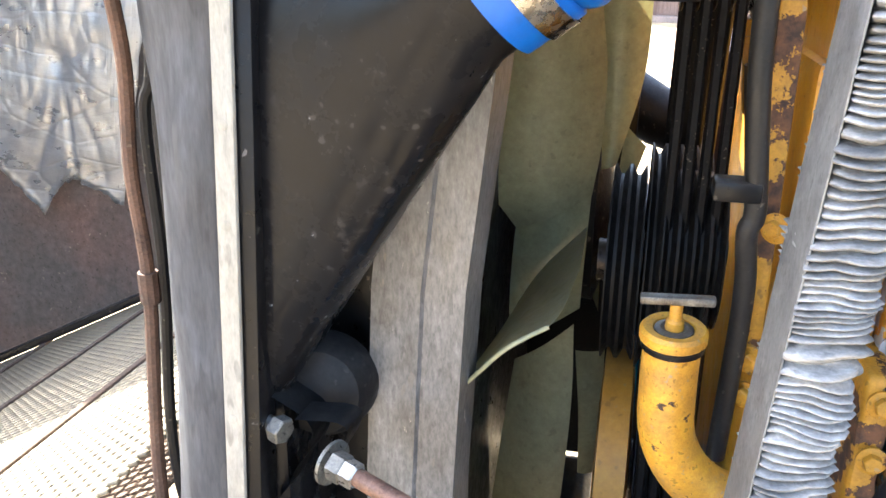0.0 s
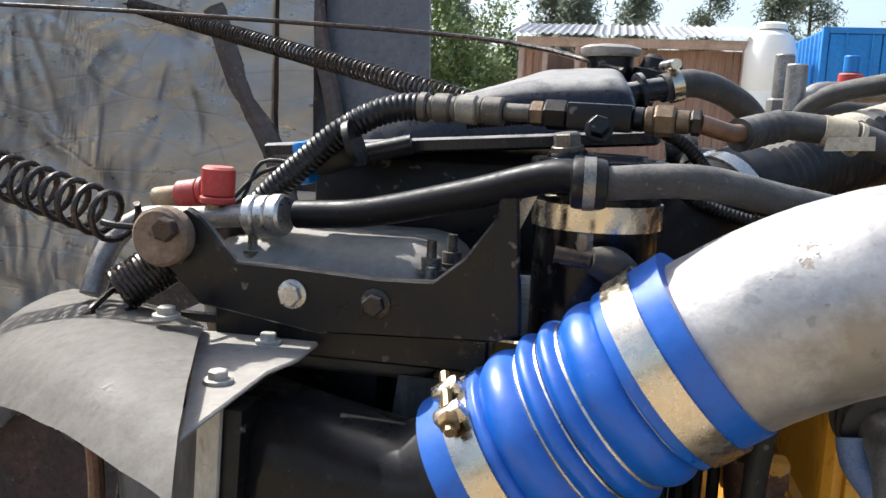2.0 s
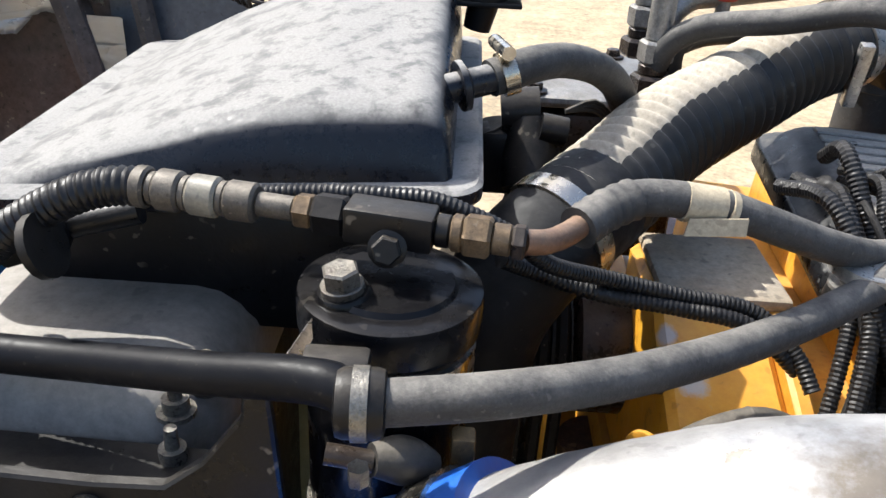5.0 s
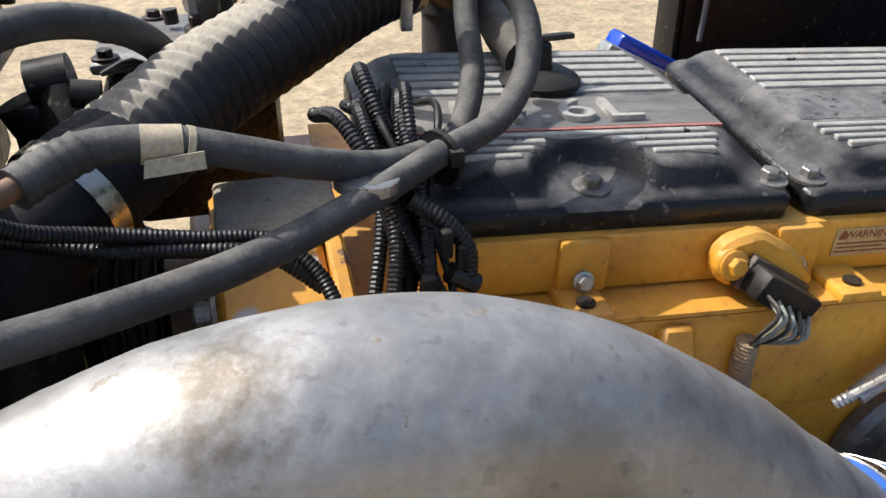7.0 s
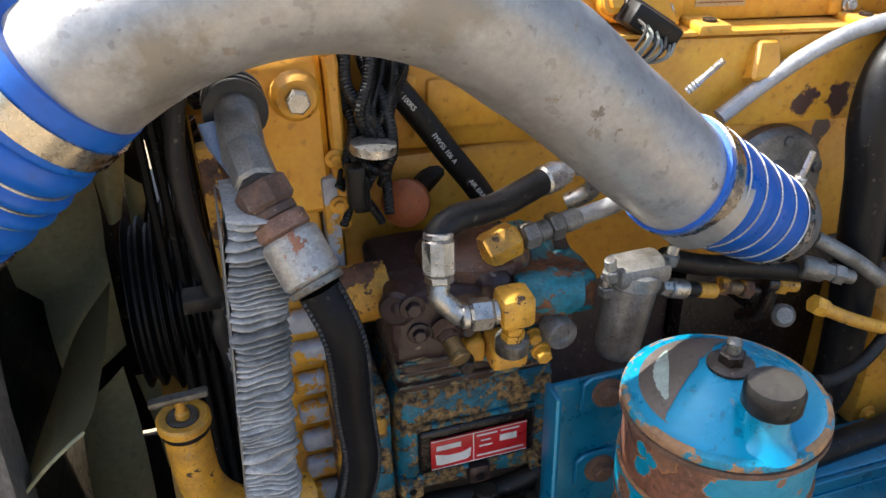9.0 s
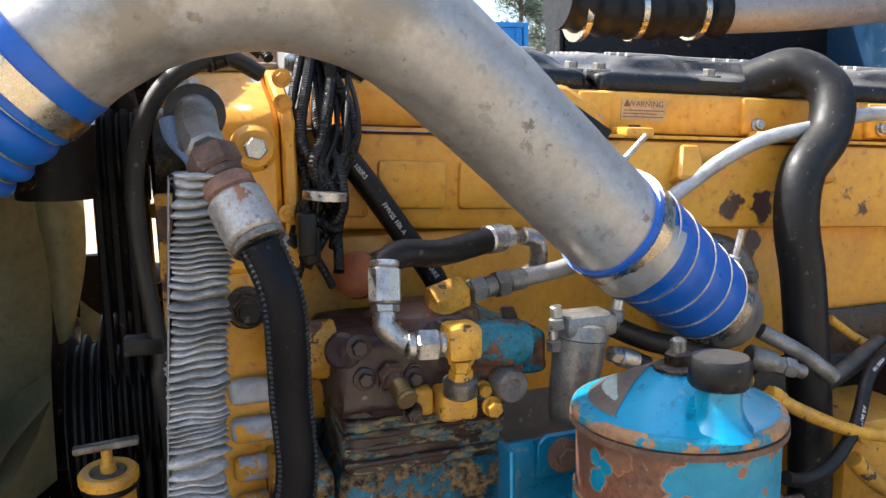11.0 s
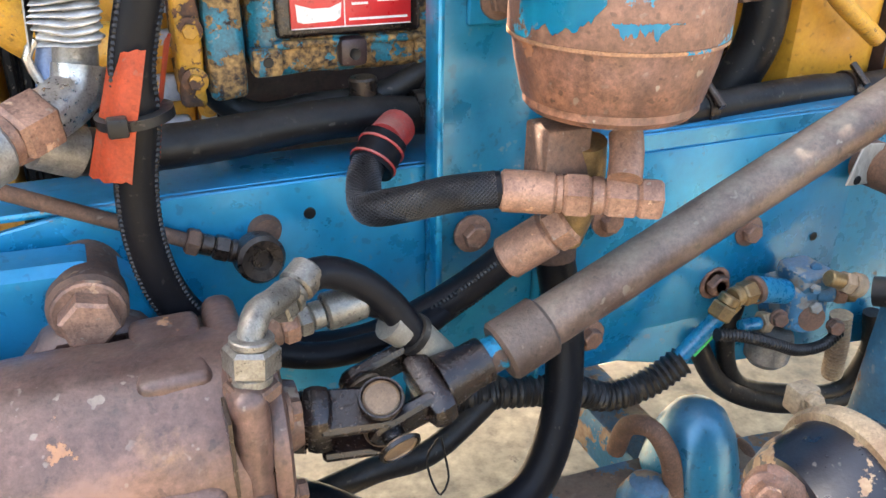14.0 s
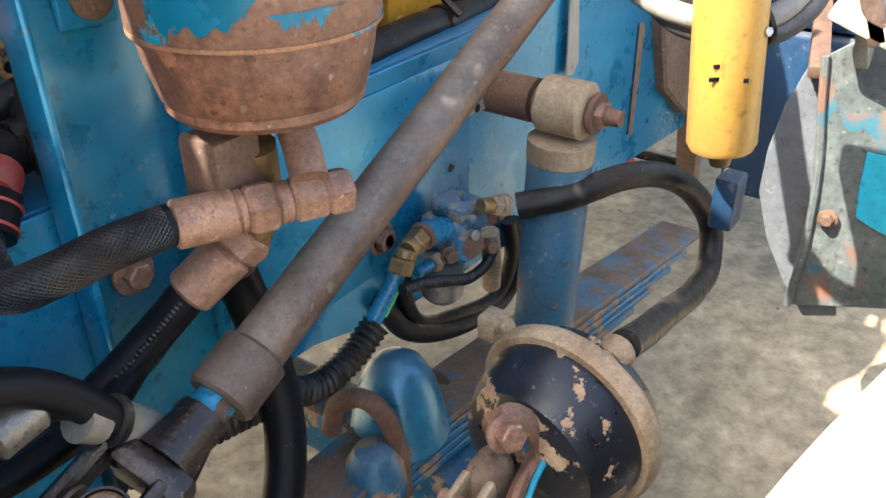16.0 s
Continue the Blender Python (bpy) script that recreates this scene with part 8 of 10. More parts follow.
for q, m in (((0.784, 0.566, 0.72), "rust_pale"), ((0.788, 0.566, 0.722), "rust_pale"), ((0.825, 0.566, 0.785), "rust_pale")):
    part("bolt", bolt(q, (0, -1, 0), 0.0125), m, fr)
for q in ((0.936, 0.565, 0.758), (0.289, 0.569, 0.892), (1.635, 0.568, 0.594)):
    part("hole", lathe(q, (0, -1, 0), [(0, 0.006), (0.0008, 0.0055)], 14), "blackpaint", fr)
part("cross_member", box((0.05, 0.66, 0.66), (0.25, 1.35, 0.74), 0.01), "rail", fr)

# ---------------------------------------------------------------- steering gear and shaft
def steering_gear():
    s = thing("steering_gear", (0.1, 0.43, 0.65), "brown rusted cast steering gear box on the frame rail", "steering gear")
    y = 0.43
    a0, a1 = V((-0.16, y + 0.01, 0.782)), V((0.170, y, 0.778))
    ax = (a1 - a0).normalized()
    def casting(bm, k=1.0):
        return rough_up(rough_up(bm, 0.0022 * k, 0.03), 0.0009 * k, 0.008, 5.0)
    part("cylinder", casting(lathe(a0, ax, [(0.0, 0.06), (0.01, 0.08)] + [(0.02 + 0.012 * i, 0.084) for i in range(26)] + [(0.347, 0.084)], 72)), "gear", s)
    part("seam", box((0.1725, y - 0.0835, 0.72), (0.1752, y + 0.08, 0.845), 0.0), "darksteel", s)
    part("valve_body", box((0.1755, y - 0.083, 0.696), (0.2035, y + 0.08, 0.862), 0.015, segs=4), "gear", s)
    part("end_cover", lathe((0.204, y, 0.778), ax, [(0, 0.080), (0.004, 0.082), (0.012, 0.082), (0.015, 0.076), (0.016, 0.032), (0.032, 0.028)], 44), "gear", s)
    for a in (30, 140, 220, 320):
        part("bolt", bolt((0.2195, y + 0.062 * math.cos(radians(a)), 0.778 + 0.062 * math.sin(radians(a))), ax, 0.009), "rust", s)
    for lo, hi, bev in (((0.095, y - 0.094, 0.755), (0.168, y - 0.06, 0.795), 0.014), ((0.177, y - 0.092, 0.735), (0.200, y - 0.06, 0.775), 0.008), ((0.10, y - 0.085, 0.70), (0.15, y - 0.05, 0.72), 0.008)):
        part("lug", box(lo, hi, bev, segs=3), "gear", s)
    part("shoulder", casting(box((0.118, y - 0.040, 0.80), (0.1718, y + 0.06, 0.861), 0.008, segs=3), 0.3), "gear", s)
    part("top_pad", box((0.179, y - 0.060, 0.8615), (0.203, y - 0.018, 0.8665), 0.002), "gear", s)
    # mounting ear with the big bolt
    e = V((0.092, 0.475, 0.868))
    part("ear", slab([(-0.085, -0.065), (0.070, -0.065), (0.050, -0.035), (0.032, -0.010), (-0.032, -0.010), (-0.05, -0.035)], 0.06, (e.x, e.y + 0.075, e.z), (1, 0, 0), (0, 0, 1), 0.010), "gear", s)
    part("ear_boss", casting(lathe((e.x, e.y + 0.03, e.z), (0, -1, 0), [(-0.10, 0.031), (-0.07, 0.031), (-0.04, 0.031), (-0.01, 0.031), (0.002, 0.031), (0.006, 0.028)], 32), 0.5), "rust", s)
    part("big_bolt", bolt((e.x, e.y + 0.024, e.z), (0, -1, 0), 0.0225, 0.02, 1.25), "rust_pale", s, "large rusty hexagonal bolt")
    # raised cast marks
    for x, z, w in ((0.012, 0.752, 0.022), (0.038, 0.752, 0.012), (0.008, 0.735, 0.016), (0.028, 0.735, 0.02), (0.02, 0.716, 0.026)):
        part("cast_mark", box((x, y - 0.088, z), (x + w, y - 0.080, z + 0.006), 0.0015), "gear", s)
    # rail bracket behind
    b = thing("gear_bracket", (0.06, 0.55, 0.75), "blue formed bracket behind the steering gear", "bracket")
    part("plate", slab([(-0.16, 0.74), (0.18, 0.70), (0.165, 0.80), (0.14, 0.865), (0.10, 0.90), (-0.05, 0.905), (-0.16, 0.90)], 0.05, (0, 0.567, 0), bevel=0.008), "rail", b)


steering_gear()


def steering_shaft():
    s = thing("steering_shaft", (0.5, 0.42, 0.8), "long grey rusted steering shaft with an oily universal joint", "shaft")
    j0, j1 = V((0.238, 0.43, 0.767)), V((0.303, 0.413, 0.768))
    top = V((0.859, 0.44, 0.981))
    col = V((0.444, 0.424, 0.807))
    sh = (top - col).normalized()
    ax = (j1 - j0).normalized()
    def fork(tip, along, cap, reach, wide, hub_r):
        """A forged fork: two round-ended arms joined by a thick bridge, with caps pressed into the ends."""
        along = V(along).normalized()
        cap = (V(cap) - along * V(cap).dot(along)).normalized()
        side = along.cross(cap)
        outline = [(-reach, -wide * 1.12), (-reach * 0.5, -wide * 1.05)]
        outline += [(wide * math.sin(a), -wide * math.cos(a)) for a in [math.pi * k / 10 for k in range(11)]]
        outline += [(-reach * 0.5, wide * 1.05), (-reach, wide * 1.12)]
        for sg in (-1, 1):
            o = tip + cap * (0.020 if sg > 0 else -0.033)
            part("yoke_arm", rough_up(slab(outline, 0.013, o, along, side, 0.0035), 0.0012, 0.012), "oily", s, "oily forged fork arm")
            end = tip + cap * 0.0335 * sg
            part("bearing_cap", lathe(end, cap * sg, [(-0.004, 0.0155), (0.0012, 0.0155), (0.002, 0.0145), (0.0006, 0.0135), (0.0008, 0.004)], 28), "bearing", s, "round bearing cap with rust and dust")
            part("retaining_ring", lathe(end, cap * sg, [(-0.001, 0.0158), (0.0022, 0.0168), (0.0022, 0.0185), (-0.001, 0.0195)], 28), "oily", s)
        b0 = tip - along * (reach + 0.002)
        part("yoke_bridge", rough_up(bar(b0 - along * 0.012, b0 + along * 0.014, wide * 2.1, 0.066, 0.010, up=cap), 0.0012, 0.014), "oily", s)
        part("yoke_hub", lathe(b0 - along * 0.010, -along, [(0, hub_r * 1.2), (0.012, hub_r * 1.12), (0.03, hub_r), (0.045, hub_r)], 26), "oily", s)
    cap_a = Vector((-0.15, -0.45, 0.88))
    fork(j1, ax, cap_a, 0.052, 0.019, 0.022)
    sj = (col - j1).normalized()
    cap_b = sj.cross(cap_a)
    fork(j1, -sj, cap_b, 0.046, 0.019, 0.021)
    part("cross", box(j1 - Vector((0.014, 0.014, 0.014)), j1 + Vector((0.014, 0.014, 0.014)), 0.005), "oily", s)
    for d in (cap_a, cap_b):
        d = d.normalized()
        part("cross_pin", tube([tuple(j1 - d * 0.026), tuple(j1 + d * 0.026)], 0.010, 14, 0.02), "oily", s)
    part("inner_shaft", lathe(j1 + sj * 0.080, sj, [(0, 0.0165), ((col - j1).length - 0.085, 0.0165)], 16), "innershaft", s, "inner shaft with blue paint left")
    part("collar", lathe(col - sh * 0.028, sh, [(0, 0.026), (0.003, 0.029), (0.046, 0.029), (0.05, 0.024)], 30), "collar", s, "dark rusted collar")
    part("tube", lathe(col, sh, [(0, 0.0235), ((top - col).length + 0.55, 0.0235)], 30), "shaft", s)


steering_shaft()

# ---------------------------------------------------------------- wheel and axle side
def tyre():
    t = thing("truck_wheel", (0.86, -0.10, 0), "dusty front tyre in full sunlight", "wheel")
    c, ax = (0.86, -0.11, 0.50), (-0.47, -0.88, 0)
    part("tyre", lathe(c, ax, [(0.02, 0.30), (0.0, 0.33), (0.0, 0.42), (0.012, 0.475), (0.04, 0.50), (0.24, 0.50), (0.265, 0.475), (0.28, 0.42), (0.28, 0.33), (0.26, 0.30)], 96), "tyre", t)
    part("rim", lathe(c, ax, [(0.03, 0.30), (0.05, 0.29), (0.05, 0.12), (0.02, 0.10), (0.02, 0.02)], 64), "rust", t)


tyre()


def leaf_bar(pts, wide, high):
    """A bent flat bar with square edges, level across."""
    path = spline(pts, 0.03)
    rings = []
    for q in path:
        rings.append([q + Vector((0, a * wide / 2, b * high / 2)) for a, b in ((-1, -0.7), (-0.97, -1), (0.97, -1), (1, -0.7), (1, 0.7), (0.97, 1), (-0.97, 1), (-1, 0.7))])
    return loft(rings)


def axle():
    a = thing("front_axle", (0.84, 0.5, 0.35), "worn blue front axle beam", "axle")
    part("beam", box((0.79, -0.05, 0.26), (0.89, 1.9, 0.355), 0.02), "axle", a)
    l = thing("leaf_spring", (0.6, 0.56, 0.35), "stacked blue leaf spring with rusty patches", "spring")
    for k in range(5):
        x0, x1 = 0.0 + 0.08 * k, 1.72 - 0.09 * k
        part("leaf", leaf_bar([(x0, 0.56, 0.400 - 0.0155 * k), ((x0 + x1) / 2 - 0.16, 0.545, 0.437 - 0.0155 * k), (x1, 0.49, 0.330 - 0.0155 * k + 0.016 * k)], 0.094, 0.0125), "leafspring" if k == 0 else "axle", l)
    u = thing("spring_clamp", (0.78, 0.56, 0.5), "blue cast spring seat with bent brown clamp bolts", "clamp")
    p0 = V((0.786, 0.55, 0.479))
    part("seat_dome", lathe((p0.x, p0.y, 0.42), (0.0, 0, 1), [(0, 0.070), (0.04, 0.064), (0.085, 0.052), (0.115, 0.036), (0.128, 0.02), (0.131, 0.006)], 30), "blue", u)
    part("small_dome", lathe((p0.x - 0.095, p0.y - 0.035, 0.41), (0, 0, 1), [(0, 0.042), (0.04, 0.038), (0.065, 0.025), (0.072, 0.010)], 24), "axle", u)
    part("clamp_bolt", tube([(0.729, 0.5, 0.376), (0.721, 0.5, 0.455), (0.709, 0.51, 0.521), (0.692, 0.53, 0.551), (0.682, 0.56, 0.534), (0.683, 0.58, 0.48)], 0.013, 12), "rust", u)
    part("clamp_bolt", tube([(0.871, 0.52, 0.334), (0.886, 0.52, 0.39), (0.892, 0.55, 0.426), (0.91, 0.6, 0.412)], 0.0115, 12), "rust", u)


axle()


def brake_chamber():
    b = thing("brake_chamber", (0.727, 0.3, 0.612), "black brake chamber with peeling paint and a tan clamp band", "brake chamber")
    c = V((0.747, 0.28, 0.612))
    ax = (Vector((0.584, -0.811, 0)) * 0.62 + Vector((0.41, 0.29, 0.86)) * 0.42 + Vector((0.70, 0.50, -0.51)) * 0.55).normalized()
    R = 0.098
    part("service_half", lathe(c, -ax, [(0.0, R), (0.02, R), (0.05, R * 0.93), (0.075, R * 0.8), (0.085, R * 0.55), (0.087, 0.02)], 44), "chamber", b)
    part("pressure_half", lathe(c, ax, [(0.0, R), (0.015, R), (0.035, R * 0.93), (0.048, R * 0.78), (0.053, R * 0.5), (0.055, 0.02)], 44), "chamber", b)
    part("clamp_band", lathe(c - ax * 0.013, ax, [(0, R), (0, R + 0.008), (0.006, R + 0.012), (0.020, R + 0.012), (0.026, R + 0.008), (0.026, R)], 44), "bandtan", b, "dusty tan clamp band")
    q = V((0.78, 0.4, 0.663))
    part("band_lug", box(q - Vector((0.014, 0.012, 0.016)), q + Vector((0.016, 0.012, 0.016)), 0.004), "bandtan", b)
    part("lug_bolt", bolt(q + Vector((0, -0.014, 0.006)), (-0.3, -0.8, 0.3), 0.010, 0.012, 1.2), "bandtan", b)
    f0 = V((0.74, 0.252, 0.688))
    f1 = V((0.798, 0.243, 0.693))
    fitting(b, f0, f1 - f0, [(0.022, 0.019, 6, "bandtan"), (0.026, 0.0195, 16, "bandtan")], "port")
    part("bracket", slab([(0.62, 0.701), (0.664, 0.668), (0.724, 0.571), (0.761, 0.448), (0.682, 0.521), (0.669, 0.607)][::-1], 0.014, (0, 0.29, 0), bevel=0.003), "axle", b)
    part("mount_bolt", bolt((0.616, 0.282, 0.687), (-0.4, -0.8, 0.3), 0.014, 0.016, 1.4), "rust_pale", b)
    hook = [(0.628, 0.3, 0.671), (0.623, 0.285, 0.696), (0.647, 0.28, 0.68), (0.666, 0.275, 0.646), (0.66, 0.272, 0.624), (0.628, 0.268, 0.619), (0.597, 0.262, 0.601), (0.585, 0.26, 0.562)]
    part("hook_strap", rough_up(tube(hook, 0.0085, 10, 0.006, wide=1.7, side_dir=(0, 1, 0)), 0.0015, 0.02), "rust_pale", b, "bent rusty strap")
    edge = [q + Vector((0.005, -0.011, 0.004)) for q in spline(hook[4:7], 0.01)]
    part("paint_streak", tube([tuple(q) for q in edge], 0.0035, 8, smooth=False), "cyanpaint", b, "streak of cyan paint")
    for q0, q1, w, m in (((0.589, 0.33, 0.549), (0.644, 0.32, 0.571), 0.022, "bandtan"), ((0.589, 0.31, 0.537), (0.646, 0.3, 0.544), 0.016, "rust_pale"), ((0.661, 0.35, 0.543), (0.674, 0.33, 0.516), 0.02, "rust")):
        part("adjuster_arm", rough_up(bar(q0, q1, w, w * 0.8, 0.005), 0.002, 0.012), m, b, "mud-crusted adjuster arm")
    for dy in (-0.014, 0.014):
        part("clevis_arm", rough_up(bar((0.548, 0.30 + dy, 0.604), (0.606, 0.30 + dy, 0.622), 0.010, 0.026, 0.004), 0.003, 0.012, dy * 99), "bandtan", b, "mud-crusted clevis arm")
    part("clevis_pin", lathe((0.575, 0.325, 0.612), (0, -1, 0), [(0, 0.010), (0.05, 0.010), (0.05, 0.015), (0.058, 0.014)], 16), "rust_pale", b)
    part("slack_adjuster", rough_up(box((0.600, 0.283, 0.545), (0.650, 0.323, 0.635), 0.014, segs=3), 0.004, 0.02), "mud", b, "mud-caked slack adjuster")
    bh = thing("brake_hose", (1.09, 0.25, 0.656), "black rubber brake hose arching to the chamber", "hose")
    PH3 = [(0.925, 0.455, 0.738), (0.958, 0.405, 0.752), (1.036, 0.365, 0.759), (1.12, 0.342, 0.735), (1.20, 0.322, 0.682), (1.25, 0.302, 0.612), (1.225, 0.287, 0.560), (1.12, 0.272, 0.574), (0.971, 0.26, 0.625), (0.87, 0.25, 0.662), (0.79, 0.243, 0.695)]
    part("hose", tube(PH3, 0.0178, 20), "hose_clean", bh)
    fitting(bh, (0.869, 0.475, 0.757), V((0.932, 0.46, 0.736)) - V((0.869, 0.475, 0.757)), [(0.02, 0.010, 16, "brass"), (0.014, 0.0135, 6, "bandtan"), (0.014, 0.0145, 16, "bandtan")], "end_fitting")


brake_chamber()


def relay_valve():
    v = thing("air_relay_valve", (0.88, 0.52, 0.695), "cast air valve with peeling blue paint and brass fittings", "valve")
    c = V((0.879, 0.52, 0.7))
    part("body", rough_up(box(c - Vector((0.030, 0.025, 0.028)), c + Vector((0.030, 0.035, 0.030)), 0.009, segs=3), 0.002, 0.012), "valveblue", v)
    part("top_lobe", rough_up(box(c + Vector((-0.022, -0.03, 0.024)), c + Vector((0.026, 0.025, 0.052)), 0.010, segs=3), 0.002, 0.01), "valveblue", v)
    for d, r in (((-0.012, -0.032, 0.036), 0.006), ((0.016, -0.032, 0.040), 0.006), ((0.004, -0.012, 0.053), 0.007), ((-0.002, -0.03, 0.008), 0.008)):
        part("screw", hexa(c + Vector(d), (-0.3, -0.9, 0.2), r, 0.006), "valveblue", v)
    part("lower_cup", lathe(V((0.845, 0.515, 0.666)), (-0.05, 0, -1), [(0, 0.026), (0.012, 0.029), (0.036, 0.027), (0.044, 0.02)], 26), "alu_cast", v)
    q = V((0.877, 0.488, 0.692))
    ax = Vector((-0.35, -0.9, 0.1)).normalized()
    part("exhaust_port", lathe(q + Vector((0, 0.02, 0)), ax, [(0, 0.022), (0.014, 0.0225), (0.018, 0.020)], 24), "valveblue", v)
    part("exhaust_cap", lathe(q + Vector((0, 0.004, 0)), ax, [(0, 0.0165), (0.004, 0.0165), (0.006, 0.012)], 22), "rust", v, "rusty round cap")
    part("plug", bolt((0.822, 0.49, 0.705), ax, 0.009, 0.008, 1.2), "rust", v)
    part("plug", bolt((0.931, 0.5, 0.664), ax, 0.010, 0.010, 1.0), "rust_pale", v)
    part("side_port", tube([(0.848, 0.515, 0.722), (0.791, 0.505, 0.743)], 0.0155, 18, 0.01), "airblue", v, "blue painted side port")
    fitting(v, (0.796, 0.506, 0.741), V((0.749, 0.5, 0.74)) - V((0.796, 0.506, 0.741)), [(0.008, 0.017, 18, "rust"), (0.020, 0.0145, 6, "brass"), (0.012, 0.012, 16, "brass")], "brass_elbow")
    fitting(v, (0.753, 0.5, 0.744), V((0.737, 0.5, 0.717)) - V((0.753, 0.5, 0.744)), [(0.012, 0.012, 16, "brass"), (0.018, 0.0155, 6, "brass")], "brass_elbow")
    fitting(v, (0.84, 0.52, 0.679), V((0.793, 0.52, 0.682)) - V((0.84, 0.52, 0.679)), [(0.014, 0.014, 6, "bandtan"), (0.03, 0.008, 14, "airblue")], "side_fitting")
    fitting(v, (0.888, 0.505, 0.719), V((0.948, 0.475, 0.723)) - V((0.888, 0.505, 0.719)), [(0.022, 0.013, 16, "valveblue"), (0.014, 0.0155, 6, "rust_pale"), (0.012, 0.0135, 16, "brass")], "outlet")
    part("grey_conduit", tube([(0.979, 0.53, 0.652), (0.987, 0.53, 0.606), (1.004, 0.54, 0.544)], ribs(0.0125, 0.002, 0.006), 14, 0.0015), "bandtan", v, "dusty ribbed conduit")
    part("branch_conduit", tube([(0.737, 0.495, 0.698), (0.769, 0.49, 0.692), (0.821, 0.485, 0.671), (0.868, 0.49, 0.648), (0.917, 0.495, 0.642), (0.943, 0.5, 0.651)], ribs(0.0062, 0.0016, 0.005), 12, 0.00125), "loom", v)
    h = thing("air_hose_bundle", (0.659, 0.53, 0.629), "blue and green air hoses in black split conduit", "hose")
    A = [(0.761, 0.51, 0.722), (0.739, 0.515, 0.693), (0.711, 0.52, 0.659)]
    part("hose", tube(A, 0.010, 14), "airblue", h)
    part("hose", tube([tuple(V(q) + Vector((0.012, -0.004, 0.004))) for q in A[1:]], 0.0065, 12), "green", h)
    part("nut", lathe(A[0], V(A[1]) - V(A[0]), [(-0.01, 0.013), (0.016, 0.013)], 6), "brass", h)
    part("conduit", tube([(0.715, 0.52, 0.652), (0.673, 0.525, 0.627), (0.62, 0.53, 0.619), (0.575, 0.535, 0.636), (0.38, 0.56, 0.66)], ribs(0.0155, 0.003, 0.0085), 20, 0.0021), "loom", h)
    hose_thing("loose_cable", [(0.823, 0.56, 0.69), (0.817, 0.56, 0.634), (0.861, 0.57, 0.55), (0.944, 0.57, 0.511), (1.055, 0.56, 0.494), (1.078, 0.55, 0.56), (1.065, 0.55, 0.626)], 0.012, "hose_clean", "black cable looped under the valve", "cable")
    hose_thing("loose_cable", [(0.769, 0.56, 0.642), (0.816, 0.56, 0.569), (0.891, 0.56, 0.518), (0.984, 0.56, 0.485), (1.075, 0.56, 0.477), (1.1, 0.55, 0.537), (1.079, 0.55, 0.618)], 0.014, "hose_clean", "black cable bundle sagging under the valve", "cable")


relay_valve()


def shock_absorber():
    s = thing("shock_absorber", (0.965, 0.43, 0.682), "faded blue shock absorber on a rusty upper pin", "shock absorber")
    t = V((0.988, 0.43, 0.856))
    bt = V((0.983, 0.44, 0.459))
    d = (bt - t).normalized()
    part("eye", lathe(t + Vector((0, 0.03, 0)), (0, -1, 0), [(0, 0.032), (0.004, 0.036), (0.06, 0.036), (0.064, 0.030)], 26), "bandtan", s)
    part("pin", lathe(t + Vector((0, 0.13, 0)), (0, -1, 0), [(0, 0.028), (0.09, 0.028), (0.09, 0.02), (0.165, 0.02), (0.17, 0.026), (0.176, 0.026), (0.176, 0.012), (0.205, 0.010)], 18), "rust", s)
    part("nut", hexa(t - Vector((0, 0.04, 0)), (0, -1, 0), 0.018, 0.016), "rust_pale", s)
    part("dust_tube", lathe(t + d * 0.045, d, [(0, 0.038), (0.006, 0.042), (0.45, 0.042)], 30), "shock", s)
    part("collar", lathe(t + d * 0.038, d, [(0, 0.037), (0.004, 0.0435), (0.03, 0.0435), (0.032, 0.042)], 30), "bandtan", s)


shock_absorber()
ff = thing("fuel_filter", (1.138, 0.281, 0.877), "yellow spin-on fuel filter with a black printed patch", "filter")
f1 = V((1.095, 0.264, 0.801))
fd = Vector((-0.02, 0.09, 1)).normalized()
part("can", lathe(f1, fd, [(0, 0.026), (0.003, 0.038), (0.012, 0.0425), (0.22, 0.0425), (0.23, 0.044), (0.242, 0.044)], 40), "filter", ff)
_fs = Vector((-0.82, -0.57, 0)).normalized()
_ft = fd.cross(_fs).normalized()
for k, (du, dz, w) in enumerate(((-0.022, 0.105, 0.018), (0.010, 0.102, 0.006), (-0.022, 0.120, 0.010))):
    q = f1 + fd * dz + _ft * du + _fs * math.sqrt(0.0431 ** 2 - du ** 2)
    part("print_bar", bar(q - _ft * w / 2, q + _ft * w / 2, 0.005, 0.0015, 0.0, up=_fs), "blackpaint", ff)
part("drain", lathe(f1 - fd * 0.02, fd, [(0, 0.012), (0.022, 0.018)], 14), "brass", ff)
part("filter_head", box(f1 + fd * 0.243 - Vector((0.07, 0.06, 0)), f1 + fd * 0.243 + Vector((0.10, 0.06, 0.05)), 0.012), "alu_cast", ff)
fb = thing("filter_bracket", (1.11, 0.25, 0.748), "blue bracket below the fuel filter", "bracket")
part("plate", box(V((1.158, 0.26, 0.713)) - Vector((0.022, 0.016, 0.045)), V((1.158, 0.26, 0.713)) + Vector((0.022, 0.016, 0.03)), 0.004), "cabblue", fb)

# inner fender behind the wheel
fn = thing("inner_fender", (1.5, 0.1, 0.6), "scuffed grey inner fender panel with flaking blue paint", "fender")
def side_sheet(x, pts, depth):
    return slab([(q[1], q[2]) for q in pts], depth, (x, 0, 0), (0, 1, 0), (0, 0, 1), 0.002)


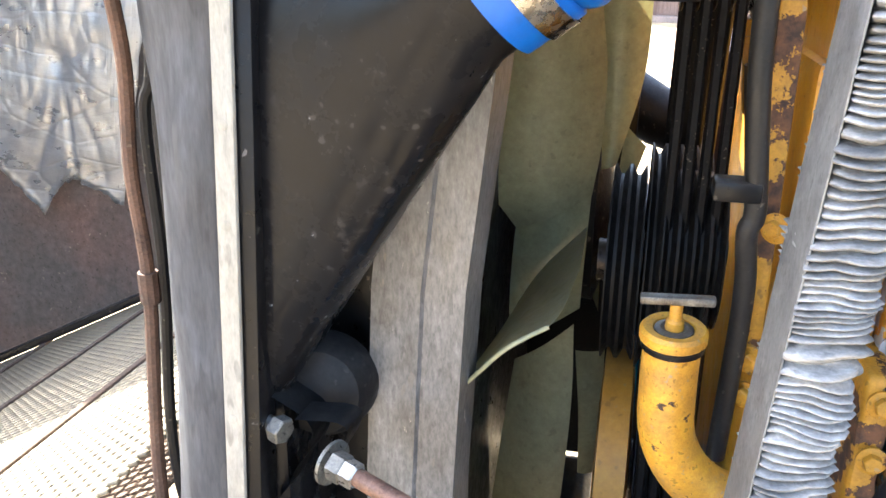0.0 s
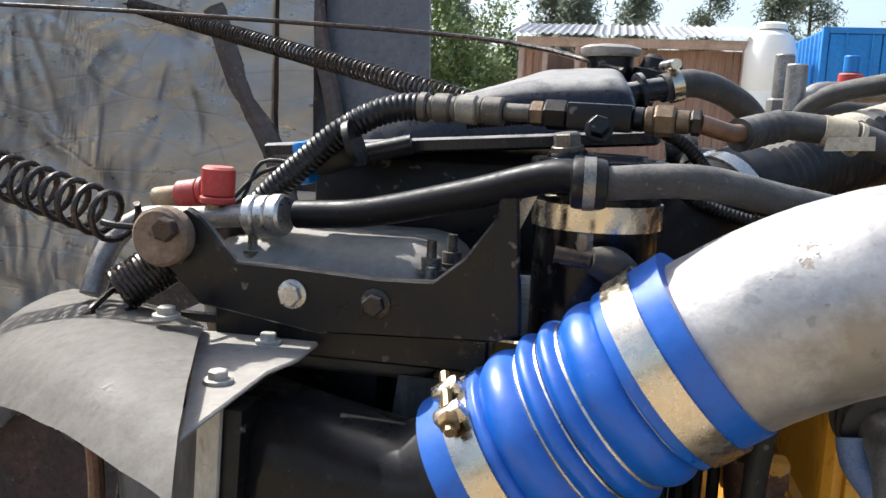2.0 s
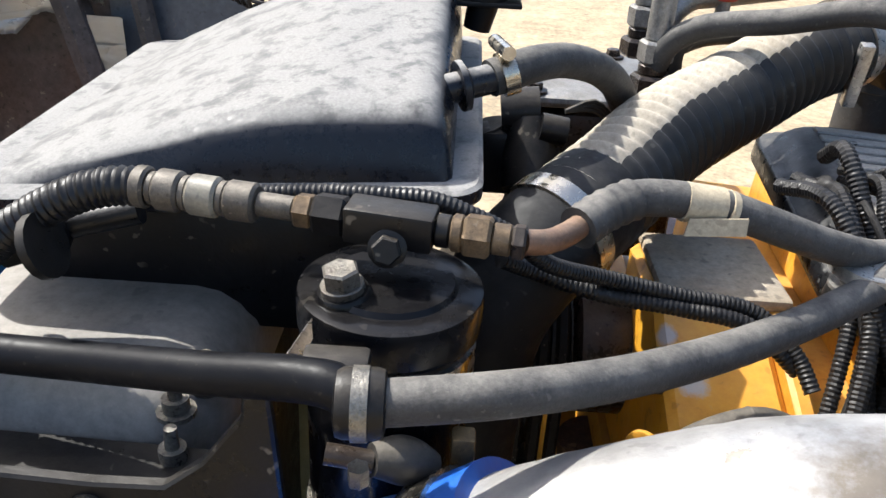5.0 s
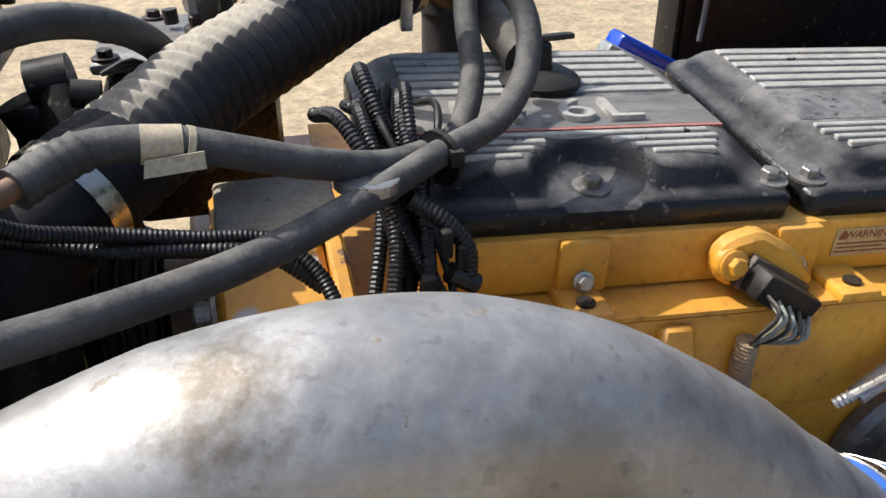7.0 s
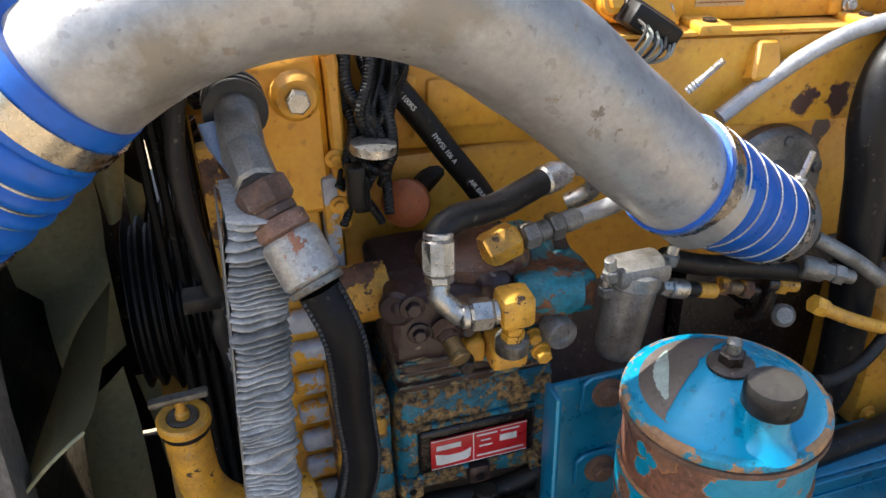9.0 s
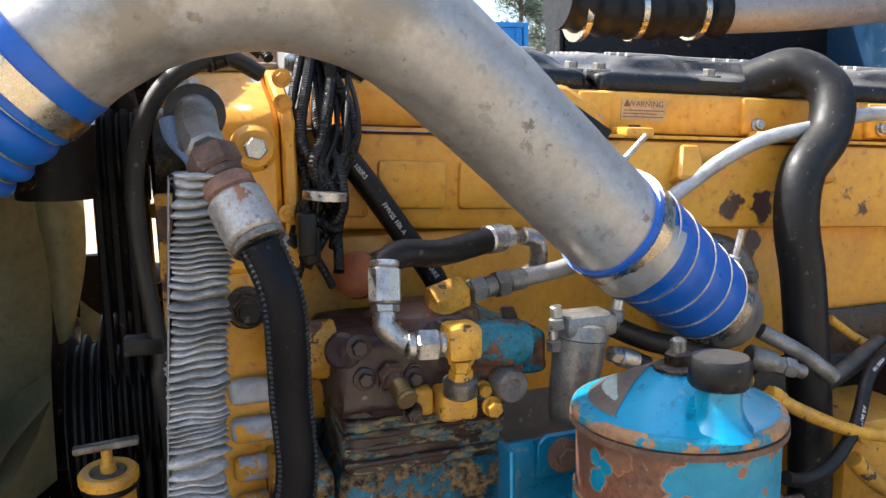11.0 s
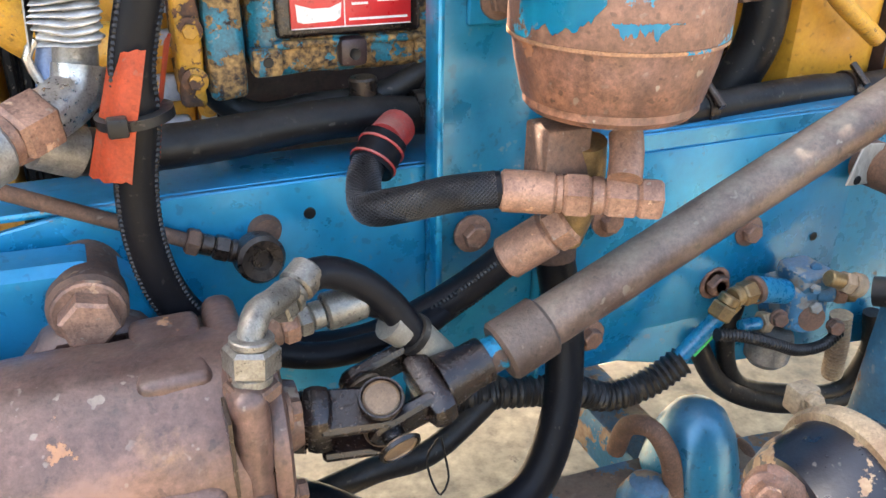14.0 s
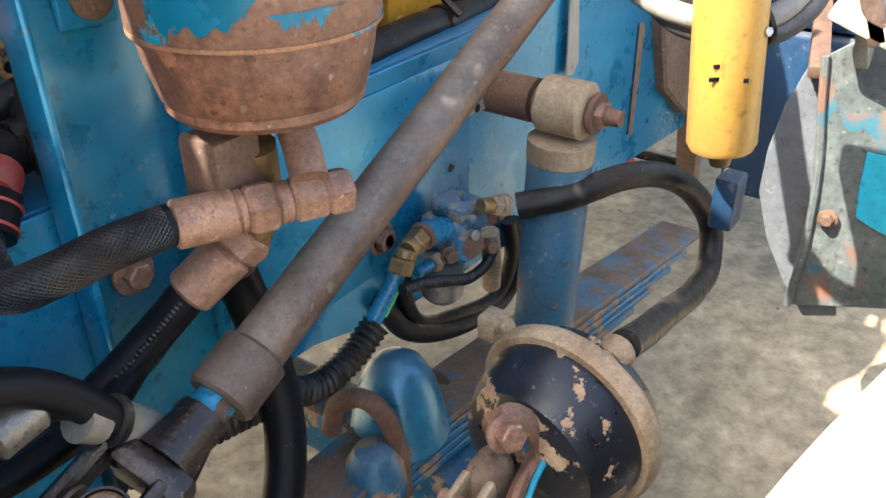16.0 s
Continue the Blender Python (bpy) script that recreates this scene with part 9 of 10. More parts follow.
part("panel", side_sheet(1.47, [(1.47, 0.234, 0.829), (1.47, 0.194, 0.861), (1.47, 0.025, 0.881), (1.47, -0.094, 0.472), (1.47, 0.051, 0.428), (1.47, 0.203, 0.378), (1.47, 0.198, 0.509), (1.47, 0.206, 0.645), (1.47, 0.224, 0.758)][::-1], 0.006), "fendergrey", fn)
# sun patch on the teal paint, painted as a brighter cyan plate
part("paint_patch", side_sheet(1.466, [(1.466, 0.142, 0.693), (1.466, 0.089, 0.691), (1.466, 0.045, 0.55), (1.466, 0.104, 0.568), (1.466, 0.133, 0.58), (1.466, 0.14, 0.634)][::-1], 0.002), "cyanpaint", fn, "patch of teal paint with sunlight put into its cyan")
part("fender_bolt", bolt((1.462, 0.172, 0.567), (-1, 0, 0), 0.011, 0.01, 1.5), "rust", fn)
part("edge_fold", tube([(1.465, 0.233, 0.83), (1.465, 0.223, 0.759), (1.465, 0.205, 0.647), (1.465, 0.197, 0.511), (1.465, 0.202, 0.381)], 0.007, 8), "fendergrey", fn)
part("stay", bar((1.474, 0.24, 0.80), (1.905, 0.34, 0.83), 0.03, 0.02, 0.002), "rust", fn)
part("dust_shield", side_sheet(1.50, [(1.5, 0.229, 0.826), (1.5, 0.262, 0.798), (1.5, 0.284, 0.731), (1.5, 0.297, 0.647), (1.5, 0.297, 0.566), (1.5, 0.269, 0.483), (1.5, 0.223, 0.403), (1.5, 0.177, 0.346), (1.5, 0.123, 0.367)], 0.004), "hoodgrey", fn, "smooth grey curved shield plate")
part("support_rod", tube([(1.478, -0.052, 0.50), (1.478, -0.052, -0.01)], 0.010, 10, 0.1), "rust", fn)
part("shield_spacer", bar((1.476, 0.17, 0.6), (1.502, 0.17, 0.6), 0.02, 0.02, 0.002), "rust", fn)
lh1 = thing("sagging_hose_pair", (1.093, 0.279, 0.952), "two dusty hoses sagging side by side above the fuel filter", "hose")
# upper hose is dusty, and its lit look is put into the pale colour
part("hose", tube([(1.111, 0.443, 1.001), (1.1, 0.39, 0.972), (1.086, 0.339, 0.962), (1.096, 0.28, 0.956), (1.13, 0.24, 0.964), (1.172, 0.224, 0.985), (1.203, 0.224, 1.009)], 0.0135, 16), "beige", lh1, "dusty hose, coloured paler for the light on it")
part("hose", tube([(1.123, 0.408, 0.982), (1.098, 0.349, 0.948), (1.097, 0.312, 0.94), (1.108, 0.274, 0.937), (1.134, 0.234, 0.943), (1.184, 0.21, 0.968), (1.223, 0.208, 1.001)], 0.012, 16), "hose_grey", lh1)
part("tie", lathe((1.123, 0.248, 0.952), V((1.134, 0.236, 0.956)) - V((1.118, 0.253, 0.95)), [(0, 0.021), (0, 0.023), (0.005, 0.023), (0.005, 0.021)], 20), "plastic", lh1)
part("tie_screw", bolt((1.094, 0.239, 0.953), (-0.5, -0.8, 0.3), 0.006, 0.008, 1.2), "steel", lh1)
hg = thing("spring_hanger", (1.745, 0.55, 0.667), "mud-caked rusty spring hanger on the frame rail", "hanger")
part("bracket", slab([(1.56, 0.894), (1.817, 0.848), (1.932, 0.549), (1.807, 0.555), (1.661, 0.656)], 0.04, (0, 0.585, 0), bevel=0.006), "mud", hg)
part("leg", bar((1.883, 0.56, 0.548), (2.063, 0.6, 0.264), 0.05, 0.05, 0.006, up=(0, 1, 0)), "mud", hg)
part("rail_stain", slab([(1.533, 0.817), (1.558, 0.81), (1.556, 0.591), (1.538, 0.599)], 0.002, (0, 0.567, 0), bevel=0.0), "mud", hg, "thin run of dried mud")
gb = thing("fender_bracket", (1.4, 0.19, 0.903), "dirty grey-white bent bracket above the fender", "bracket")
part("arm", bar((1.4, 0.225, 0.922), (1.4, 0.135, 0.888), 0.05, 0.03, 0.006), "strip", gb)
part("foot", bar((1.42, 0.185, 0.899), (1.468, 0.179, 0.83), 0.03, 0.02, 0.004, up=(0, 1, 0)), "strip", gb)
part("arm", bar((1.39, 0.186, 0.959), (1.39, 0.153, 0.879), 0.03, 0.03, 0.006), "shaft", gb)
cab = thing("cab_front", (2.4, 1.0, 0.6), "dark blue front of the truck cab behind the engine", "cab")
part("front_wall", box((1.88, 0.22, 0.75), (2.1, 1.92, 2.9), 0.03), "cabblue", cab)
part("step_panel", box((1.87, 0.22, 0.37), (1.95, 0.47, 0.748), 0.01), "cabblue", cab, "dark blue panel below the cab corner")
part("body", box((2.101, 0.22, 0.75), (3.8, 1.92, 2.9), 0.03), "cabblue", cab)
rb = thing("red_reflector", (1.99, 0.75, 0.326), "red plastic piece behind the frame rail", "reflector")
part("body", box(V((1.99, 0.75, 0.326)) - Vector((0.05, 0.01, 0.04)), V((1.99, 0.75, 0.326)) + Vector((0.05, 0.01, 0.05)), 0.006), "red", rb)
_r = V((1.99, 0.75, 0.326))
part("stay", bar((_r.x, 0.58, _r.z + 0.03), (_r.x, 0.742, _r.z + 0.03), 0.02, 0.02, 0.003), "blackpaint", rb)
pp = thing("rail_tab", (0.94, 0.53, 0.859), "small bare metal strap tab with a hole", "tab")
part("tab", slab([(0.931, 0.84), (0.966, 0.838), (0.98, 0.888), (0.946, 0.892)], 0.003, (0, 0.535, 0), bevel=0.001), "strip", pp)
part("hole", lathe((0.946, 0.531, 0.846), (0, -1, 0), [(0, 0.006), (0.001, 0.005)], 14), "blackpaint", pp)
pp2 = thing("rail_tab", (1.25, 0.55, 0.85), "long bare metal strap tab with a hole hanging on the rail", "tab")
part("tab", slab([(1.238, 0.800), (1.262, 0.797), (1.278, 0.815), (1.262, 0.935), (1.236, 0.935)], 0.003, (0, 0.560, 0), bevel=0.001), "strip", pp2)
part("hole", lathe((1.257, 0.558, 0.812), (0, -1, 0), [(0, 0.007), (0.001, 0.006)], 14), "rust", pp2)
dho = hose_thing("drain_hose", [(0.526, 0.52, 0.831), (0.534, 0.5, 0.742), (0.517, 0.47, 0.659), (0.475, 0.45, 0.593), (0.402, 0.44, 0.583), (0.298, 0.43, 0.63), (0.25, 0.44, 0.661), (0.221, 0.5, 0.634)], 0.0205, "hose_gloss", "thick black hose sagging under the steering joint")
fitting(dho, (0.524, 0.525, 0.868), (0.05, -0.12, -1), [(0.020, 0.019, 6, "rust_pale"), (0.026, 0.0222, 18, "rust")], "crimp", "rusty crimped end")
rh = thing("return_hose", (0.364, 0.45, 0.946), "black braided-cover hose with a rusty crimped end under the reservoir", "hose")
RH = [(0.348, 0.56, 0.945), (0.327, 0.52, 0.936), (0.322, 0.49, 0.925), (0.343, 0.47, 0.932), (0.379, 0.45, 0.944), (0.418, 0.435, 0.949)]
part("hose", tube(RH, 0.0152, 20), "hose_gloss", rh)
braid = bmesh.new()
_path = spline(RH, 0.004)
_n0 = Vector((0, 0, 1))
for turn in (1, -1):
    for k in range(28):
        pts, nrm = [], _n0
        for i, q in enumerate(_path[:-1]):
            t = (_path[i + 1] - q).normalized()
            nrm = (nrm - t * nrm.dot(t)).normalized()
            a = 2 * math.pi * k / 28 + turn * i * 0.004 / 0.0153
            pts.append(q + (nrm * math.cos(a) + t.cross(nrm) * math.sin(a)) * 0.0152)
        tube(pts, 0.0005, 4, smooth=False, bm=braid, caps=False)
tagged(part("braid", braid, "cord", rh, "woven outer cords"), kind="stuff")
fitting(rh, (0.418, 0.437, 0.947), V((0.51, 0.39, 0.945)) - V((0.418, 0.437, 0.947)), [(0.045, 0.0178, 16, "rust_pale"), (0.006, 0.0160, 16, "rust_pale"), (0.022, 0.0195, 6, "rust_pale"), (0.012, 0.0160, 16, "rust_pale"), (0.026, 0.0180, 6, "rust_pale"), (0.02, 0.0182, 6, "rust_pale")], "crimp", "rusty pink-brown crimped fitting")
part("red_end", tube([(0.383, 0.59, 0.958), (0.36, 0.562, 0.955)], 0.0185, 18, 0.01), "red", rh, "red painted elbow end")
part("hose_ring", tube([(0.362, 0.562, 0.957), (0.342, 0.546, 0.938)], 0.0212, 22, 0.01), "hose_gloss", rh, "black ring at the hose end")
for q in ((0.357, 0.558, 0.952), (0.346, 0.549, 0.942)):
    part("ring_rim", lathe(q, V((0.342, 0.546, 0.938)) - V((0.362, 0.562, 0.957)), [(0, 0.021), (0, 0.0226), (0.0022, 0.0226), (0.0022, 0.021)], 24), "red", rh, "thin red rim")
rh2 = thing("suction_fitting", (0.47, 0.47, 0.875), "rusty crimped hose end under the reservoir", "fitting")
fitting(rh2, (0.448, 0.48, 0.857), V((0.494, 0.455, 0.897)) - V((0.448, 0.48, 0.857)), [(0.05, 0.021, 16, "rust_pale"), (0.022, 0.022, 6, "rust_pale")], "crimp")

# ---------------------------------------------------------------- fan, pulleys and belts
def fan():
    f = thing("cooling_fan", (-0.05, 0.98, 1.15), "large olive nylon cooling fan with broad twisted blades", "fan")
    c = Vector((-0.055, 1.20, 1.12))
    def blade(left, right, bulge):
        """A broad blade between two edge curves, bowed by bulge towards the front of the truck's side."""
        a, b = spline(left, 0.012), spline(right, 0.012)
        n, m = 22, 10
        bm, rows = bmesh.new(), []
        for i in range(n + 1):
            p, q = [e[min(int(i / n * (len(e) - 1)), len(e) - 1)] for e in (a, b)]
            rows.append([bm.verts.new(p.lerp(q, j / m) + Vector((0, -bulge * math.sin(j / m * math.pi), 0))) for j in range(m + 1)])
        for p, q in zip(rows, rows[1:]):
            for j in range(m):
                bm.faces.new((p[j], p[j + 1], q[j + 1], q[j]))
        bmesh.ops.solidify(bm, geom=bm.faces[:], thickness=0.004)
        part("blade", bm, "fan", f, angle=1.0)
    blade([(-0.137, 0.94, 1.455), (-0.139, 0.95, 1.42), (-0.152, 0.96, 1.329), (-0.160, 0.96, 1.214), (-0.128, 0.975, 1.158)], [(-0.044, 0.975, 1.455), (-0.042, 0.98, 1.42), (-0.034, 0.99, 1.355), (-0.034, 0.99, 1.263), (-0.041, 0.99, 1.204)], 0.02)
    blade([(-0.130, 1.005, 1.20), (-0.137, 1.0, 1.10), (-0.138, 1.0, 0.99)], [(-0.041, 1.005, 1.23), (-0.044, 1.0, 1.154), (-0.047, 1.0, 1.05)], 0.01)
    blade([(-0.044, 0.985, 1.165), (-0.098, 0.972, 1.105), (-0.150, 0.958, 1.010)], [(-0.038, 0.807, 1.176), (-0.054, 0.680, 1.169), (-0.088, 0.664, 1.151), (-0.137, 0.690, 1.088)], -0.014)
    # rim added to imitate sunlight on the blade's lower edge
    part("blade_lip", tube([(-0.054, 0.679, 1.169), (-0.072, 0.670, 1.161), (-0.088, 0.664, 1.151), (-0.112, 0.676, 1.121), (-0.137, 0.690, 1.088)], 0.0022, 8), "fan", f, "added rim standing for the blade's sunlit edge")
    blade([(-0.126, 0.985, 0.975), (-0.136, 0.97, 0.88), (-0.156, 0.97, 0.68)], [(-0.050, 0.95, 1.05), (-0.046, 0.94, 0.95), (-0.058, 0.94, 0.68)], 0.012)
    blade([(-0.050, 1.02, 0.98), (-0.040, 1.02, 0.88), (-0.036, 1.02, 0.79)], [(-0.012, 1.03, 0.98), (-0.010, 1.03, 0.88), (-0.012, 1.03, 0.79)], 0.004)
    blade([(-0.048, 1.03, 1.455), (-0.045, 1.03, 1.40), (-0.034, 1.03, 1.226)], [(0.011, 1.045, 1.455), (0.008, 1.04, 1.34), (-0.016, 1.03, 1.234)], 0.008)
    blade([(-0.010, 1.10, 1.27), (-0.018, 1.10, 1.154)], [(0.018, 1.10, 1.243), (-0.006, 1.10, 1.160)], 0.004)
    for k in range(4):
        a = radians(-50 + 45 * k)
        rim = [(c.x + 0.02, c.y + math.cos(a + w) * r, c.z + math.sin(a + w) * r) for w, r in ((-0.16, 0.12), (-0.17, 0.25), (-0.20, 0.38))]
        rim2 = [(c.x - 0.05, c.y + math.cos(a + w) * r, c.z + math.sin(a + w) * r) for w, r in ((0.16, 0.12), (0.17, 0.25), (0.20, 0.38))]
        if math.cos(a) > -0.1:
            blade(rim, rim2, 0.0)
    part("hub", lathe(c - Vector((0.045, 0, 0)), (1, 0, 0), [(0, 0.09), (0.01, 0.125), (0.06, 0.13), (0.07, 0.10), (0.085, 0.05)], 36), "plastic", f, "dark fan clutch hub")


fan()


def pulley(name, at, r, wide, grooves, mat, label):
    p = thing(name, at, label, "pulley", "pulleys on the engine's front")
    prof = [(0, r * 0.3), (0, r)]
    for i in range(grooves):
        a = wide * i / grooves
        b = wide / grooves
        prof += [(a + b * 0.1, r), (a + b * 0.4, r - 0.012), (a + b * 0.6, r - 0.012), (a + b * 0.9, r)]
    prof += [(wide, r), (wide, r * 0.3)]
    part("wheel", lathe(at, (1, 0, 0), prof, 48), mat, p)
    part("hub", lathe(V(at) - Vector((0.012, 0, 0)), (1, 0, 0), [(0, r * 0.22), (wide + 0.02, r * 0.22)], 24), "darksteel", p)
    return p


pulley("fan_pulley", (0.025, 0.985, 1.135), 0.135, 0.065, 4, "mountrubber", "black grooved fan pulley")
pulley("crank_pulley", (0.035, 0.985, 0.84), 0.15, 0.06, 4, "mountrubber", "black grooved crankshaft pulley")
pulley("alternator_pulley", (0.036, 0.905, 1.475), 0.052, 0.062, 4, "mountrubber", "small black grooved pulley at the top")
pulley("water_pump_pulley", (-0.016, 0.985, 1.125), 0.118, 0.038, 2, "mountrubber", "black grooved water pump pulley behind the fan")
pulley("idler_pulley", (0.04, 0.905, 1.175), 0.085, 0.062, 4, "mountrubber", "black grooved idler pulley beside the belts")
vd = thing("vibration_damper", (0.01, 0.985, 0.84), "yellow painted vibration damper disc", "damper")
part("disc", lathe((-0.012, 0.985, 0.84), (1, 0, 0), [(0, 0.10), (0.004, 0.17), (0.038, 0.17), (0.042, 0.12)], 56), "yellow", vd)


def belt(x, a, ra, b, rb):
    """A belt round two wheels with centres a and b in the plane of constant x."""
    a, b = Vector((a[0], a[1])), Vector((b[0], b[1]))
    d = (b - a)
    l = d.length
    base = math.atan2(d.y, d.x)
    off = math.acos((ra - rb) / l)
    pts = []
    for i in range(17):
        t = base + off + (2 * math.pi - 2 * off) * i / 16
        pts.append((x, a.x + ra * math.cos(t), a.y + ra * math.sin(t)))
    for i in range(17):
        t = base - off + 2 * off * i / 16
        pts.append((x, b.x + rb * math.cos(t), b.y + rb * math.sin(t)))
    pts.append(pts[0])
    return tube(pts, 0.0050, 6, smooth=False, wide=1.15, side_dir=(1, 0, 0))


for k in range(4):
    solo("drive_belt", belt(0.043 + 0.0155 * k, (0.905, 1.475), 0.052, (0.985, 0.84), 0.15), "belt", "black rubber drive belt between the pulleys", "belt", "drive belts")

alt = thing("alternator", (0.05, 0.97, 1.648), "dark alternator with plugs and thin wires behind the tank", "alternator")
part("body", lathe((0.10, 0.905, 1.475), (1, 0, 0), [(0, 0.05), (0.005, 0.058), (0.06, 0.058), (0.065, 0.045)], 32), "darksteel", alt)
part("plug", box((0.01, 0.93, 1.60), (0.05, 0.965, 1.655), 0.006), "plastic", alt)
part("plug", tube([(0.027, 0.95, 1.666), (0.058, 0.95, 1.67)], 0.019, 16, 0.02), "plastic", alt)
part("plug_body", tube([(0.052, 0.95, 1.658), (0.055, 0.92, 1.613)], 0.024, 16, 0.02), "plastic", alt)
part("cap", tube([(0.058, 0.93, 1.662), (0.079, 0.93, 1.659)], 0.012, 14, 0.02), "plastic", alt)
for k in range(3):
    part("wire", tube([(0.079, 0.95, 1.67), V((0.103, 0.96, 1.669)) + Vector((0, 0, 0.004 * k)), V((0.124, 0.97, 1.653)) + Vector((0, 0, 0.003 * k))], 0.002, 7), "hose", alt)
hose_thing("coolant_pipe", [(0.015, 0.95, 1.654), (0.025, 0.95, 1.63), (0.053, 0.94, 1.604), (0.08, 0.94, 1.50)], 0.018, "hose", "dark curved hose behind the coolant tank")

# bracket plate, compressor and fittings at the far side of the engine front
fp = thing("refrigerant_compressor", (0.136, 1.15, 1.65), "dusty grey compressor with bolted top plate and tall hose fittings", "compressor")
cc = V((0.136, 1.15, 1.644))
part("body", box((cc.x - 0.08, cc.y - 0.06, 1.46), (cc.x + 0.09, cc.y + 0.12, 1.625), 0.02), "darksteel", fp)
part("top_plate", box((cc.x - 0.085, cc.y - 0.065, 1.628), (cc.x + 0.10, cc.y + 0.12, 1.640), 0.006), "alu_cast", fp)
for dx, dy in ((-0.07, -0.05), (-0.07, 0.02), (-0.03, 0.10), (0.03, 0.105), (0.08, 0.10), (0.085, -0.05)):
    part("bolt", bolt((cc.x + dx, cc.y + dy, 1.641), (0, 0, 1), 0.008), "darksteel", fp)
part("rear_stud", tube([(0.126, 1.2, 1.661), (0.127, 1.2, 1.646)], 0.008, 12, 0.02), "darksteel", fp)
for at, to in (((0.162, 1.03, 1.666), (0.159, 1.03, 1.694)), ((0.162, 1.1, 1.682), (0.166, 1.1, 1.724))):
    fitting(fp, at, (0, 0, 1), [(0.018, 0.019, 6, "darksteel"), (0.010, 0.0135, 16, "darksteel"), (0.02, 0.016, 6, "alu_cast"), (0.05, 0.011, 16, "alu_cast")], "tall_nut")
fitting(fp, (0.239, 1.12, 1.716), (0, 0, 1), [(0.02, 0.007, 12, "alu_cast"), (0.026, 0.0135, 16, "red"), (0.02, 0.009, 14, "blueclip")], "service_port", "faded red and blue service caps")
part("pipe", tube([(0.182, 1.1, 1.686), (0.182, 1.1, 1.717), (0.201, 1.11, 1.736), (0.241, 1.13, 1.74), (0.31, 1.16, 1.745)], 0.013, 14), "alu_cast", fp, "bare aluminium pipe bend")
part("pipe", tube([(0.179, 1.04, 1.685), (0.179, 1.04, 1.705), (0.2, 1.05, 1.715), (0.294, 1.1, 1.714)], 0.011, 14), "hose", fp)
cp = thing("breather_post", (0.422, 1.16, 1.633), "grey upright pipe with a collar behind the ribbed duct", "pipe")
q0 = V((0.425, 1.16, 1.621))
part("post", lathe((q0.x, q0.y, 1.52), (0, 0, 1), [(0, 0.032), (0.13, 0.032), (0.132, 0.037), (0.155, 0.037), (0.157, 0.032), (0.20, 0.032)], 28), "hose_grey", cp)
fitting(cp, (0.366, 1.08, 1.694), (0.15, 0, 1), [(0.02, 0.010, 12, "steel"), (0.006, 0.013, 12, "steel"), (0.006, 0.010, 12, "steel"), (0.006, 0.013, 12, "steel"), (0.012, 0.008, 12, "steel")], "threaded_fitting")
hose_thing("breather_hose", [(0.444, 1.2, 1.71), (0.456, 1.15, 1.68), (0.457, 1.08, 1.647), (0.455, 1, 1.636)], 0.021, "hose", "thick dark breather hose slanting to the valve cover")

# marker lamp and far cowl
ml = thing("marker_lamp", (0.848, 1.5, 1.475), "long blue and clear marker lamp lying on the far fender", "lamp")
m0, m1 = V((0.806, 1.5, 1.503)), V((0.948, 1.5, 1.428))
part("lens", bar(m0, m1, 0.05, 0.03, 0.008), "glassblue", ml, "bright blue lens")
part("stay", tube([tuple(m0.lerp(m1, 0.5) - Vector((0, 0, 0.02))), (m0.x + 0.1, 1.45, 1.1), (1.2, 1.42, 0.94)], 0.01, 8, 0.05), "blackpaint", ml)
part("housing", bar(m0 + Vector((-0.035, -0.03, -0.01)), m1 + Vector((-0.035, -0.03, -0.01)), 0.04, 0.035, 0.006), "glass_grey", ml, "clear grey housing")
cw = thing("far_fender", (1.5, 1.75, 1.1), "black engine cowl box on the far side of the truck", "cowl")
part("near_panel", box((1.07, 1.72, 0.95), (2.4, 1.735, 1.95), 0.004), "blackpaint", cw)
part("side_panel", box((1.055, 1.72, 0.95), (1.068, 1.80, 1.95), 0.004), "blackpaint", cw)
part("edge_rail", tube([(1.1, 1.7, 1.423), (1.105, 1.7, 1.516), (1.1, 1.7, 1.579)], 0.006, 8, 0.03), "hoodgrey", cw)
part("lip", box((1.05, 1.37, 0.93), (2.4, 1.72, 0.945), 0.003), "blackpaint", cw)
part("stay", box((1.3, 1.361, 0.66), (1.36, 1.40, 0.93), 0.004), "blackpaint", cw)
part("post", box((1.3, 1.60, -0.05), (1.36, 1.66, 0.93), 0.004), "blackpaint", cw)

# ---------------------------------------------------------------- hoses at the engine's front corner
fill = thing("oil_filler_tube", (0.05, 0.63, 1.05), "yellow oil filler elbow with a steel T-handle plug", "filler tube")
part("tube", tube([(0.048, 0.632, 1.196), (0.048, 0.632, 1.15), (0.052, 0.633, 1.105), (0.072, 0.637, 1.068), (0.105, 0.645, 1.045), (0.16, 0.66, 1.035)], 0.0225, 28), "yfit", fill)
part("seal", lathe((0.048, 0.632, 1.186), (0, -0.1, 1), [(0, 0.0228), (0.001, 0.0248), (0.005, 0.0248), (0.006, 0.0235)], 28), "plastic", fill, "black rubber seal")
part("rim", lathe((0.048, 0.6315, 1.192), (0, -0.1, 1), [(0, 0.0240), (0.002, 0.0262), (0.009, 0.0262), (0.012, 0.0235), (0.011, 0.0165), (0.007, 0.0150)], 32), "yfit", fill)
part("plug", lathe((0.048, 0.631, 1.1985), (0, -0.1, 1), [(0, 0.0155), (0.004, 0.0150), (0.005, 0.0105), (0.004, 0.0085)], 24), "dullzinc", fill)
part("stem", lathe((0.048, 0.631, 1.199), (0, -0.1, 1), [(0, 0.0075), (0.010, 0.0070), (0.012, 0.0050), (0.028, 0.0050)], 14), "yfit", fill)
part("handle", bar((0.020, 0.628, 1.226), (0.076, 0.628, 1.229), 0.011, 0.007, 0.002), "dullzinc", fill)


